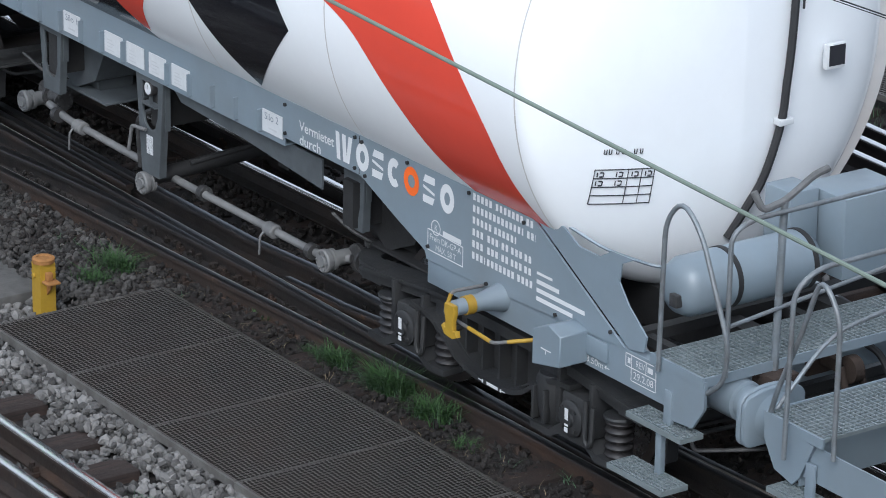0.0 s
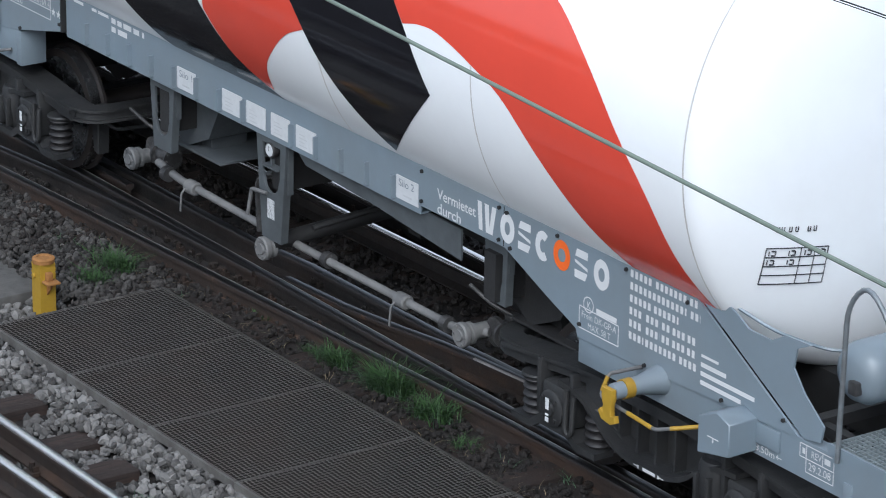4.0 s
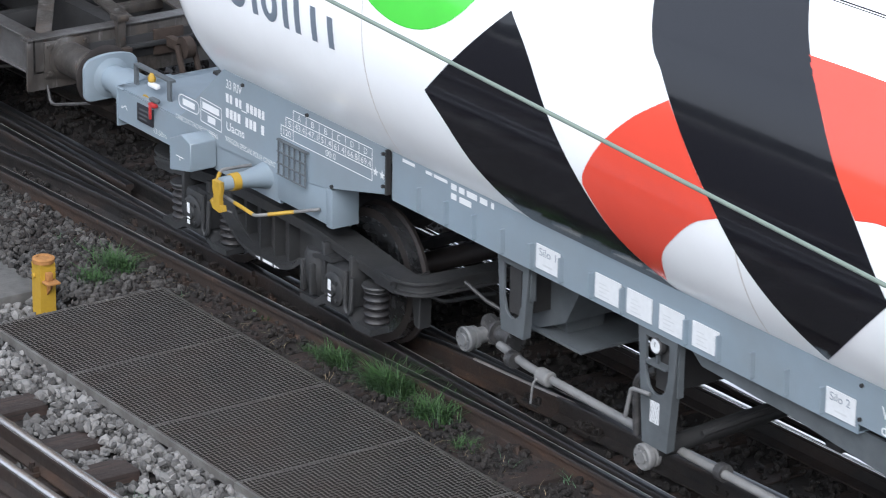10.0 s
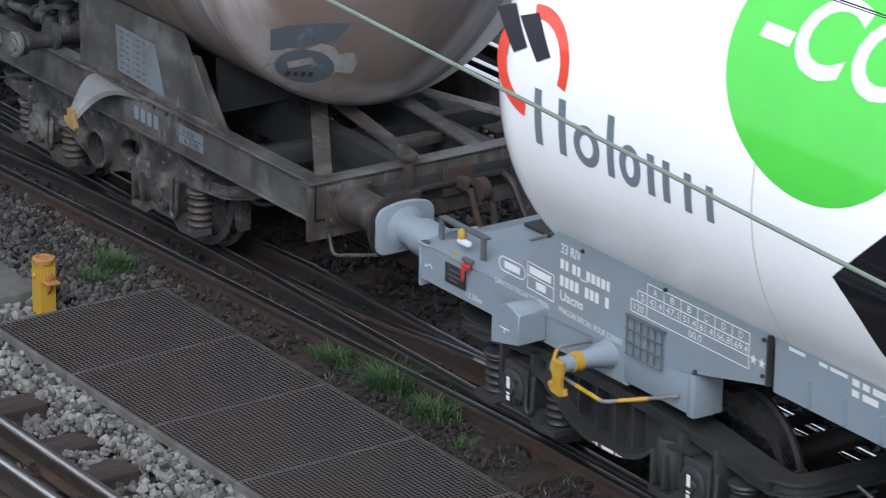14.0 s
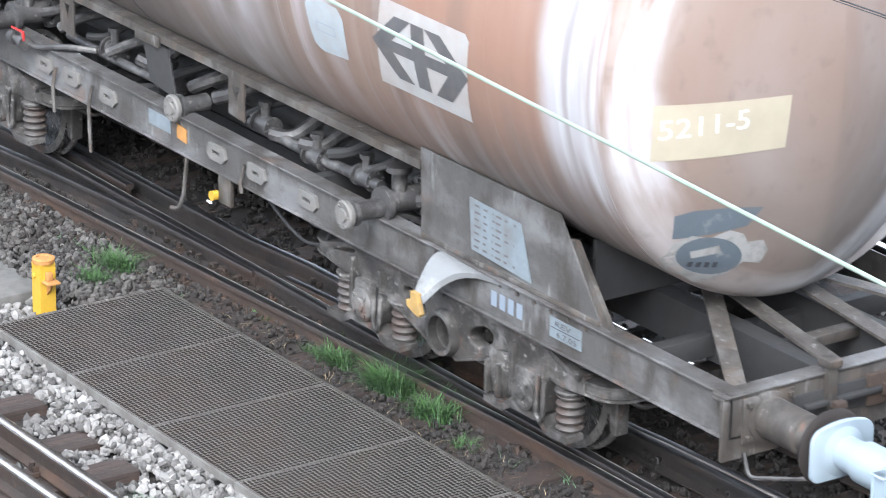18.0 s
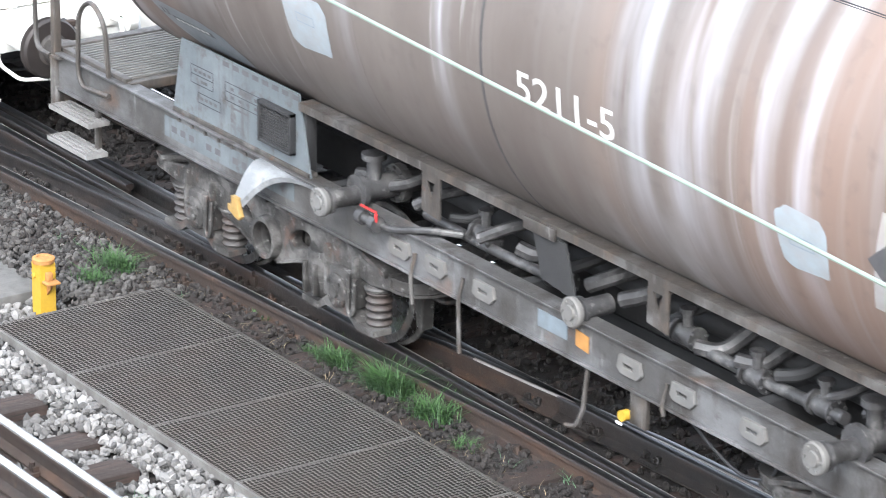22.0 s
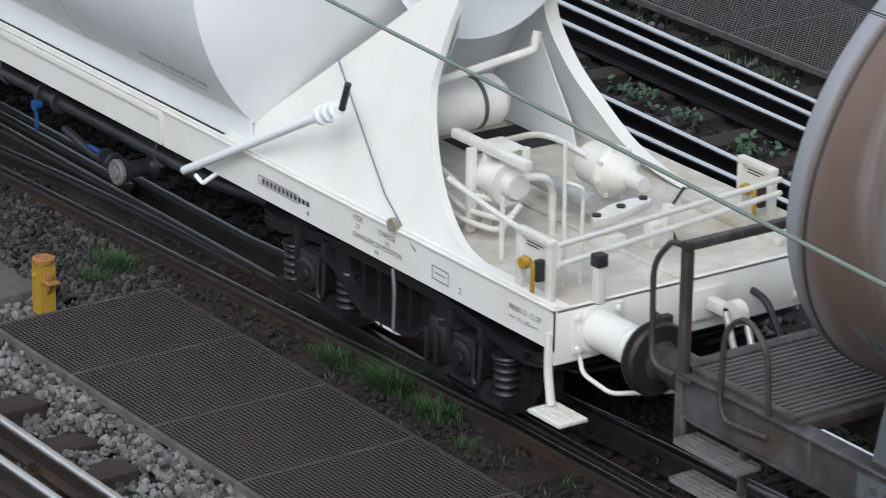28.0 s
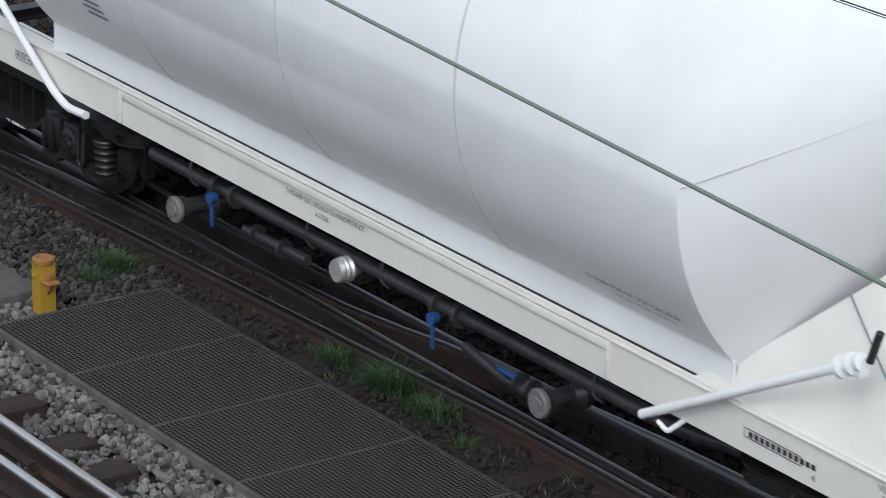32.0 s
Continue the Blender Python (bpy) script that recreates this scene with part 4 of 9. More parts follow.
def overhead():
    for name, a, b, r, label in (("contact_wire", (7.3, -6.9, 5.5), (10.5, -7.12, 5.5), 0.0075, "grey-green overhead contact wire strung above the neighbouring track"),
                                 ("stay_wire", (8.227, -5.353, 5.5), (8.463, -5.344, 5.5), 0.003, "thin dark overhead stay wire"), ("stay_wire", (8.227, -5.375, 5.5), (8.463, -5.366, 5.5), 0.002, "thin dark overhead stay wire")):
        a, b = Vector(a), Vector(b)
        d = (b - a).normalized()
        bm = bmesh.new()
        cyl(bm, a - d * 40, b + d * 40, r, 8)
        tagged(link(name, bm, "wire" if r > 0.005 else "rubber"), label, "overhead wire")


yard()
overhead()


# ---- running gear, shared by the wagons ----
def wheelset(parent, x, dx, mat="wheel"):
    """Two wheels on an axle, turning about their axis; x in the train, dx its place in the wagon."""
    bm = bmesh.new()
    cyl(bm, (0, -1.0, 0), (0, 1.0, 0), 0.075, 16)
    ob = link("wheelset", bm, mat, parent, shift=False)
    ob.location = (x - dx, 0, 0.46)
    for s in (-1, 1):
        bm = bmesh.new()
        lathe(bm, [(s * 0.68, 0.12), (s * 0.68, 0.40), (s * 0.69, 0.488), (s * 0.712, 0.488), (s * 0.725, 0.462), (s * 0.81, 0.458), (s * 0.815, 0.40), (s * 0.775, 0.385), (s * 0.765, 0.20), (s * 0.80, 0.13), (s * 0.80, 0.09)], axis="y", n=48)
        link("wheel", bm, mat, ob, shift=False)
        bm = bmesh.new()
        lathe(bm, [(s * 0.726, 0.45), (s * 0.727, 0.4635), (s * 0.8085, 0.4595), (s * 0.809, 0.45)], axis="y", n=48)
        link("tread", bm, "tread", ob, "polished tread", shift=False)
    WHEELSETS.append(ob)
    return ob


def coil(parent, x, y, z0, z1, r, mat):
    prof, n = [], 5
    for i in range(n):
        a = z0 + (z1 - z0) * i / n
        h = (z1 - z0) / n
        prof += [(a, r * 0.70), (a + h * 0.2, r * 0.94), (a + h * 0.42, r), (a + h * 0.62, r * 0.94), (a + h * 0.85, r * 0.70)]
    return turned("spring", mat, parent, (prof, (x, y, 0), "z"), n=20)


def swept(bm, pts, half, z_of):
    """A bar of rectangular section along points (x, y); z_of gives its lower and upper height at each point's index."""
    rings = []
    for i, p in enumerate(pts):
        d = Vector(pts[min(i + 1, len(pts) - 1)]) - Vector(pts[max(i - 1, 0)])
        d = Vector((d[0], d[1])).normalized()
        nx, ny = -d.y * half, d.x * half
        za, zb = z_of(i)
        rings.append([bm.verts.new(v) for v in ((p[0] - nx, p[1] - ny, za), (p[0] + nx, p[1] + ny, za), (p[0] + nx, p[1] + ny, zb), (p[0] - nx, p[1] - ny, zb))])
    fs = [bm.faces.new(rings[0]), bm.faces.new(rings[-1])]
    for p, q in zip(rings, rings[1:]):
        fs += [bm.faces.new((p[k], p[(k + 1) % 4], q[(k + 1) % 4], q[k])) for k in range(4)]
    bmesh.ops.recalc_face_normals(bm, faces=fs)


def ribbon(bm, line, thick, y0, y1):
    """A bent plate: the line (x, z) given a thickness downwards, from y0 to y1."""
    prism_rows = []
    for x, z in line:
        prism_rows.append([bm.verts.new(v) for v in ((x, y0, z), (x, y1, z), (x, y1, z - thick), (x, y0, z - thick))])
    fs = [bm.faces.new(prism_rows[0]), bm.faces.new(prism_rows[-1])]
    for p, q in zip(prism_rows, prism_rows[1:]):
        fs += [bm.faces.new((p[k], p[(k + 1) % 4], q[(k + 1) % 4], q[k])) for k in range(4)]
    bmesh.ops.recalc_face_normals(bm, faces=fs)


def holed_plate(bm, outline, holes, y, thick, bevel):
    pl = flat_mesh(outline, holes, thick=thick, bevel=bevel)
    on_side(pl, 0, 0, y)
    me = bpy.data.meshes.new("plate")
    pl.to_mesh(me)
    pl.free()
    bm.from_mesh(me)
    bpy.data.meshes.remove(me)


def bogie_side(bm, xc, s, cast):
    """One side frame of a bogie and half of its end beams."""
    if cast:
        web = [(-1.42, 0.585), (-1.42, 0.675), (-1.10, 0.765), (-0.80, 0.80), (-0.30, 0.775), (0.30, 0.775), (0.80, 0.80), (1.10, 0.765), (1.42, 0.675), (1.42, 0.585), (1.20, 0.555), (1.0, 0.58), (0.80, 0.58),
               (0.66, 0.53), (0.52, 0.505), (0.40, 0.475), (0.16, 0.385), (0.06, 0.365), (-0.06, 0.365), (-0.16, 0.385), (-0.40, 0.475), (-0.52, 0.505), (-0.66, 0.53), (-0.80, 0.58), (-1.0, 0.58), (-1.20, 0.555)]
        oval = [(0.36 + 0.145 * math.cos(a), 0.60 + 0.085 * math.sin(a) + 0.035 * math.cos(a)) for a in np.linspace(0, 2 * math.pi, 21)[:-1]]
        slot = [(1.06, 0.735), (1.10, 0.748), (1.34, 0.675), (1.32, 0.655), (1.10, 0.69)]
        holes = [[(xc - 0.02 + 0.118 * math.cos(a), 0.51 + 0.118 * math.sin(a)) for a in np.linspace(0, 2 * math.pi, 25)[:-1]], [(xc + u, v) for u, v in oval], [(xc - u - 0.02, v) for u, v in oval],
                 [(xc + u, v) for u, v in slot], [(xc - u, v) for u, v in slot]]
        holed_plate(bm, [(xc + u, v) for u, v in web], holes, s * 1.02, 0.075, 0.016)
        lathe(bm, [(s * 0.95, 0.113), (s * 0.95, 0.155), (s * 1.10, 0.155), (s * 1.135, 0.146), (s * 1.135, 0.118), (s * 0.96, 0.112)], (xc - 0.02, 0, 0.51), "y", 28)
        for k in (-1, 1):
            ribbon(bm, [(xc + k * u, v) for u, v in smooth_line([(0.10, 0.375), (0.30, 0.445), (0.52, 0.515), (0.66, 0.54)], 3)], 0.022, s * 1.02 - 0.075, s * 1.02 + 0.075)
            ribbon(bm, [(xc + k * u, v) for u, v in smooth_line([(0.02, 0.79), (0.40, 0.792), (0.80, 0.815), (1.10, 0.785), (1.42, 0.695)], 4)], 0.03, s * 1.02 - 0.085, s * 1.02 + 0.085)
    else:
        low = smooth_line([(-0.86, 0.625), (-0.66, 0.60), (-0.50, 0.52), (-0.36, 0.425), (-0.18, 0.372), (0.0, 0.362), (0.18, 0.372), (0.36, 0.425), (0.50, 0.52), (0.66, 0.60), (0.86, 0.625)], 4)
        ribbon(bm, [(xc + u, v) for u, v in low], 0.034, s * 0.99 - 0.13, s * 0.99 + 0.13)
        up = smooth_line([(-1.50, 0.655), (-1.30, 0.675), (-0.80, 0.735), (-0.40, 0.76), (0.40, 0.76), (0.80, 0.735), (1.30, 0.675), (1.50, 0.655)], 4)
        ribbon(bm, [(xc + u, v) for u, v in up], 0.026, s * 0.98 - 0.11, s * 0.98 + 0.11)
        ribbon(bm, [(xc + u, v - 0.026) for u, v in up], 0.062, s * 1.055 - 0.010, s * 1.055 + 0.012)
        prism(bm, [(xc + u, v - 0.02) for u, v in low] + [(xc + u, v - 0.012) for u, v in up[::-1] if abs(u) < 0.9], s * 0.95 - 0.008, s * 0.95 + 0.008)
        for u, z in ((-0.52, 0.52), (-0.34, 0.42), (-0.16, 0.37), (0.02, 0.36), (0.20, 0.38), (0.52, 0.52)):
            box(bm, xc + u - 0.010, xc + u + 0.010, s * 0.95 + s * 0.008, s * 0.95 + s * 0.095, z - 0.01, 0.72)
        prism(bm, [(xc + 0.24, 0.385), (xc + 0.52, 0.52), (xc + 0.66, 0.585), (xc + 0.66, 0.70), (xc + 0.54, 0.70), (xc + 0.50, 0.60), (xc + 0.42, 0.50)], s * 1.045, s * 1.058)
        prism(bm, [(xc - 0.24, 0.385), (xc - 0.52, 0.52), (xc - 0.66, 0.585), (xc - 0.66, 0.70), (xc - 0.54, 0.70), (xc - 0.50, 0.60), (xc - 0.42, 0.50)], s * 1.045, s * 1.058)


def bogie(parent, xc, mat="bogie", cast=False, marks=True):
    """A two-axle freight bogie: side frames with a dipped belly, end beams, axle boxes, coil springs, brake gear."""
    bm = bmesh.new()
    for s in (-1, 1):
        bogie_side(bm, xc, s, cast)
    box(bm, xc - 0.22, xc + 0.22, -0.94, 0.94, 0.48, 0.76, bevel=0.02)
    for u in (-1, 1):
        line = [v[:2] for v in rounded([(xc + u * 1.28, -0.99, 0), (xc + u * 1.62, -0.99, 0), (xc + u * 1.66, -0.4, 0), (xc + u * 1.66, 0.4, 0), (xc + u * 1.62, 0.99, 0), (xc + u * 1.28, 0.99, 0)], 0.22, 6)]
        swept(bm, line, 0.075, lambda i: (0.655, 0.675))
        swept(bm, line, 0.075, lambda i: (0.575, 0.595))
        swept(bm, line, 0.060 if cast else 0.045, lambda i: (0.59, 0.66))
    frame_ob = link("bogie_frame", bm, mat, parent, "pressed steel side frames with ribs" if not cast else "cement-dusted cast side frames with round openings")
    spring_mat = "spring" if mat == "bogie" else "spring_dusty" if cast else mat
    for u in (-0.9, 0.9):
        for s in (-1, 1):
            yb = s * 1.04
            bm = bmesh.new()
            box(bm, xc + u - 0.125, xc + u + 0.125, yb - 0.085, yb + 0.085, 0.29, 0.585, bevel=0.035)
            prism(bm, [(xc + u + a, b) for a, b in ((-0.43, 0.225), (-0.43, 0.265), (-0.24, 0.268), (-0.13, 0.35), (0.13, 0.35), (0.24, 0.268), (0.43, 0.265), (0.43, 0.225), (0.24, 0.215), (0.14, 0.275), (-0.14, 0.275), (-0.24, 0.215))], yb - 0.085, yb + 0.06)
            lathe(bm, [(yb + s * 0.07, 0.12), (yb + s * 0.10, 0.118), (yb + s * 0.112, 0.10), (yb + s * 0.112, 0.05), (yb + s * 0.128, 0.046), (yb + s * 0.128, 0.01)], (xc + u, 0, 0.425), "y", 24)
            for k in range(4):
                a = math.pi / 4 + k * math.pi / 2
                cyl(bm, (xc + u + 0.085 * math.cos(a), yb + s * 0.105, 0.425 + 0.085 * math.sin(a)), (xc + u + 0.085 * math.cos(a), yb + s * 0.125, 0.425 + 0.085 * math.sin(a)), 0.014, 6)
            link("axle_box", bm, mat, frame_ob)
            # horn guides and the hooked clip between box and spring
            for v in (-0.165, 0.165):
                boxes("horn_guide", mat, frame_ob, (xc + u + v - 0.02, xc + u + v + 0.02, yb - 0.075, yb + 0.075, 0.34, 0.70), bevel=0.008)
            pipes("clip", mat, frame_ob, 0.018, [(xc + u + 0.155, yb + s * 0.10, 0.60), (xc + u + 0.155, yb + s * 0.105, 0.34), (xc + u + 0.185, yb + s * 0.10, 0.30), (xc + u + 0.215, yb + s * 0.10, 0.34), (xc + u + 0.215, yb + s * 0.09, 0.57)], rad=0.03, n=8)
            for v in (-0.32, 0.32):
                sx, sy = xc + u + v, yb - s * 0.035
                if u > 0 and v < 0:
                    bm = bmesh.new()
                    lathe(bm, [(0.28, 0.03), (0.275, 0.085), (0.31, 0.105), (0.42, 0.125), (0.56, 0.128), (0.60, 0.11), (0.60, 0.02)], (sx, sy, 0), "z", 20)
                    box(bm, sx - 0.075, sx - 0.045, sy + s * 0.09, sy + s * 0.145, 0.30, 0.52, bevel=0.008)
                    box(bm, sx + 0.035, sx + 0.065, sy + s * 0.09, sy + s * 0.145, 0.30, 0.52, bevel=0.008)
                    link("damper_cup", bm, mat, frame_ob)
                    continue
                coil(frame_ob, sx, sy, 0.262, 0.525, 0.092, spring_mat)
                turned("spring_cup", mat, frame_ob, ([(0.512, 0.05), (0.512, 0.100), (0.526, 0.104), (0.538, 0.098), (0.545, 0.05)], (sx, sy, 0), "z"), n=20)
            if marks and s < 0:
                bm = bmesh.new()
                for za, zb in ((0.425, 0.50), (0.345, 0.375), (0.385, 0.398)):
                    box(bm, xc + u - 0.017, xc + u + 0.017, yb - 0.131, yb - 0.129, za, zb)
                link("axle_box_mark", bm, "letter_white", frame_ob, "small white painted marks")
    if not cast:
        bm = bmesh.new()
        box(bm, xc + 0.00, xc + 0.12, -1.123, -1.121, 0.336, 0.356)
        for a in (-0.09, 0.15):
            box(bm, xc + a, xc + a + 0.05, -1.123, -1.121, 0.344, 0.350)
        for a in (-0.05, 0.145):
            box(bm, xc + a, xc + a + 0.014, -1.125, -1.123, 0.336, 0.358)
        tagged(link("frame_mark", bm, "letter_white", frame_ob, "white direction arrows and bars"), kind="stuff")
    for u in (-0.36, 0.36):
        boxes("brake_beam", mat, frame_ob, (xc + u - 0.03, xc + u + 0.03, -0.9, 0.9, 0.33, 0.39), bevel=0)
        for s in (-1, 1):
            boxes("brake_block", mat, frame_ob, (xc + u * 1.3 - 0.025, xc + u * 1.3 + 0.025, s * 0.78 - 0.04, s * 0.78 + 0.04, 0.30, 0.60), bevel=0.01)
    for s in (-1, 1):
        for u in (-1.40, 1.40):
            k = 1 if u > 0 else -1
            bm = bmesh.new()
            prism(bm, [(xc + u - k * 0.02, 0.26), (xc + u - k * 0.045, 0.42), (xc + u - k * 0.03, 0.60), (xc + u + k * 0.035, 0.64), (xc + u + k * 0.05, 0.44), (xc + u + k * 0.04, 0.24)], s * 0.77 - 0.05, s * 0.77 + 0.05)
            bmesh.ops.bevel(bm, geom=bm.edges[:], offset=0.008, segments=1, affect="EDGES")
            link("brake_block", bm, mat, frame_ob)
            pipes("brake_hanger", mat, frame_ob, 0.016, [(xc + u + k * 0.05, s * 0.77, 0.50), (xc + u + k * 0.16, s * 0.72, 0.46), (xc + u + k * 0.17, s * 0.30, 0.44)], rad=0.05, n=8)
    dx = CENTRE[parent.name]
    for u in (-0.9, 0.9):
        wheelset(parent, xc + u, dx, "wheel" if not cast else "bogie_dusty")
    return frame_ob


def buffer(parent, x, y, z, way, mat, head_mat, square=False, length=0.58):
    """A side buffer on the headstock at x, pointing way (+1 or -1)."""
    w = way
    ob = turned("buffer", mat, parent, ([(0, 0.155), (w * 0.03, 0.155), (w * 0.035, 0.125), (w * 0.36, 0.125), (w * 0.37, 0.105), (w * (length - 0.06), 0.10), (w * (length - 0.03), 0.16)], (x, y, z), "x"), n=32)
    if square:
        outline = [(0.225 * sy - 0.06 * sy + 0.06 * math.cos(a), sz * 0.14 - 0.06 * sz + 0.06 * math.sin(a)) for sy, sz, a0 in ((1, -1, -90), (1, 1, 0), (-1, 1, 90), (-1, -1, 180)) for a in np.radians(np.linspace(a0, a0 + 90, 6))]
        outline = [(dy, dz + (0.045 * (1 - (dy / 0.225) ** 2) if dz > 0 else -0.02)) for dy, dz in outline]
        outline = outline[:12] + [(0.165 - 0.33 * k / 8, 0.14 + 0.045 * (1 - ((0.165 - 0.33 * k / 8) / 0.225) ** 2)) for k in range(1, 8)] + outline[12:]
        bm = bmesh.new()
        rims = [[bm.verts.new((x + w * (length + d), y + dy * g, z + dz * g)) for dy, dz in outline] for d, g in ((-0.035, 0.97), (-0.030, 1.0), (-0.006, 1.0), (0.0, 0.97))]
        for p, q in zip(rims, rims[1:]):
            for k in range(len(p)):
                bm.faces.new((p[k], p[(k + 1) % len(p)], q[(k + 1) % len(p)], q[k]))
        bm.faces.new(rims[0])
        bm.faces.new(rims[-1])
        bmesh.ops.recalc_face_normals(bm, faces=bm.faces)
        link("buffer_head", bm, head_mat, ob)
    else:
        turned("buffer_head", head_mat, ob, ([(w * (length - 0.05), 0.10), (w * (length - 0.04), 0.22), (w * (length - 0.012), 0.235), (w * length, 0.21), (w * (length + 0.004), 0.02)], (x, y, z), "x"), n=36)
    bm = bmesh.new()
    box(bm, x + w * 0.002, x + w * 0.02, y - 0.19, y + 0.19, z - 0.14, z + 0.14, bevel=0.004)
    for dy in (-0.155, 0.155):
        for dz in (-0.105, 0.105):
            cyl(bm, (x + w * 0.018, y + dy, z + dz), (x + w * 0.045, y + dy, z + dz), 0.02, 6)
    link("base_plate", bm, mat, ob)
    return ob


def dished(x0, x1, r, depth0, depth1, zc, n=14, e0=0.62, e1=0.62):
    """Profile of a lying tank with domed ends."""
    out = []
    for i in range(n + 1):
        a = math.pi / 2 * i / n
        out.append((x0 - depth0 * math.cos(a), max(0.004, r * math.sin(a) ** e0)))
    for i in range(n, -1, -1):
        a = math.pi / 2 * i / n
        out.append((x1 + depth1 * math.cos(a), max(0.004, r * math.sin(a) ** e1)))
    return out


def skewed(tk, x0, k):
    """Leans the domed end past x0 a little backwards on its far side."""
    dx = CENTRE[tk.parent.name]
    for v in tk.data.vertices:
        if v.co.x + dx > x0 and v.co.y > 0:
            v.co.x -= k * v.co.y


def leaning(ob, x0):
    """Leans the tank's end before x0: its top drawn in, its foot pushed out."""
    root = ob
    while root.parent is not None:
        root = root.parent
    dx = CENTRE[root.name]
    for v in ob.data.vertices:
        if v.co.x + dx < x0:
            v.co.x += 0.24 * (v.co.z - 2.75) - 0.042 * v.co.y


def channel(name, mat, parent, x0, x1, y, z0, z1, depth, t=0.012, label=""):
    """One channel section lying along x, its web facing -y at y, flanges of the given depth."""
    sec = [(y, z0), (y + depth, z0), (y + depth, z0 + t), (y + t, z0 + t), (y + t, z1 - t), (y + depth, z1 - t), (y + depth, z1), (y, z1)]
    bm = bmesh.new()
    a = [bm.verts.new((x0, u, v)) for u, v in sec]
    b = [bm.verts.new((x1, u, v)) for u, v in sec]
    n = len(sec)
    for i in range(n):
        bm.faces.new((a[i], a[(i + 1) % n], b[(i + 1) % n], b[i]))
    bm.faces.new(a[::-1])
    bm.faces.new(b)
    bmesh.ops.recalc_face_normals(bm, faces=bm.faces)
    return link(name, bm, mat, parent, label)


def tank(parent, prof, zc, mat, label, name="tank", n=128):
    return turned(name, mat, parent, (prof, (0, 0, zc), "x"), n=n, label=label)


def ring(parent, x, r, zc, mat, name="weld_seam", w=0.012, h=0.0022, n=96):
    return turned(name, mat, parent, ([(x - w, r - 0.01), (x - w, r + h * 0.3), (x, r + h), (x + w, r + h * 0.3), (x + w, r - 0.01)], (0, 0, zc), "x"), n=n)


def grid_tread(parent, x0, x1, y0, y1, z, name="step", mat="galv", cell=0.033, bar=0.008, depth=0.03):
    """A small grating tread with a rim."""
    bm = bmesh.new()
    for a in ((x0, x1, y0, y0 + 0.006), (x0, x1, y1 - 0.006, y1), (x0, x0 + 0.006, y0 + 0.006, y1 - 0.006), (x1 - 0.006, x1, y0 + 0.006, y1 - 0.006)):
        box(bm, *a, z - depth, z + 0.004)
    nx, ny = max(2, round((x1 - x0) / cell)), max(2, round((y1 - y0) / cell))
    for i in range(1, nx):
        x = x0 + (x1 - x0) * i / nx
        box(bm, x - bar / 2, x + bar / 2, y0 + 0.006, y1 - 0.006, z - depth * 0.8, z)
    for i in range(1, ny):
        y = y0 + (y1 - y0) * i / ny
        box(bm, x0 + 0.006, x1 - 0.006, y - bar / 2, y + bar / 2, z - depth * 0.7, z - 0.001)
    return link(name, bm, mat, parent, "galvanised grating tread")


def hose_end(parent, x, y, z, r=0.075, mat="pipe_light", back=0.30):
    """A capped filling branch that points at -y: flange, collar, cap with three lugs."""
    ob = turned("pipe_branch", mat, parent, ([(y + back, r * 0.72), (y + 0.10, r * 0.72), (y + 0.095, r * 1.0), (y + 0.07, r * 1.0), (y + 0.065, r * 0.8), (y + 0.045, r * 0.82)], (x, 0, z), "y"), n=20)
    bm = bmesh.new()
    lathe(bm, [(y + 0.045, r * 0.9), (y + 0.04, r * 1.1), (y + 0.012, r * 1.12), (y, r * 1.0), (y + 0.004, r * 0.55), (y - 0.008, r * 0.5), (y - 0.008, 0.006)], (x, 0, z), "y", 24)
    for k in range(6):
        a = k * math.pi / 3
        cyl(bm, (x + math.cos(a) * r * 0.8, y + 0.004, z + math.sin(a) * r * 0.8), (x + math.cos(a) * r * 0.8, y - 0.008, z + math.sin(a) * r * 0.8), r * 0.1, 6)
    link("cap", bm, "lug_grey" if mat == "pipe" else "pipe_light", ob, "dusty cast cap")
    return ob


# ---- white silo wagon with red and black livery ----
AZ, AR = 2.51, 1.47
SIDE = -1.145


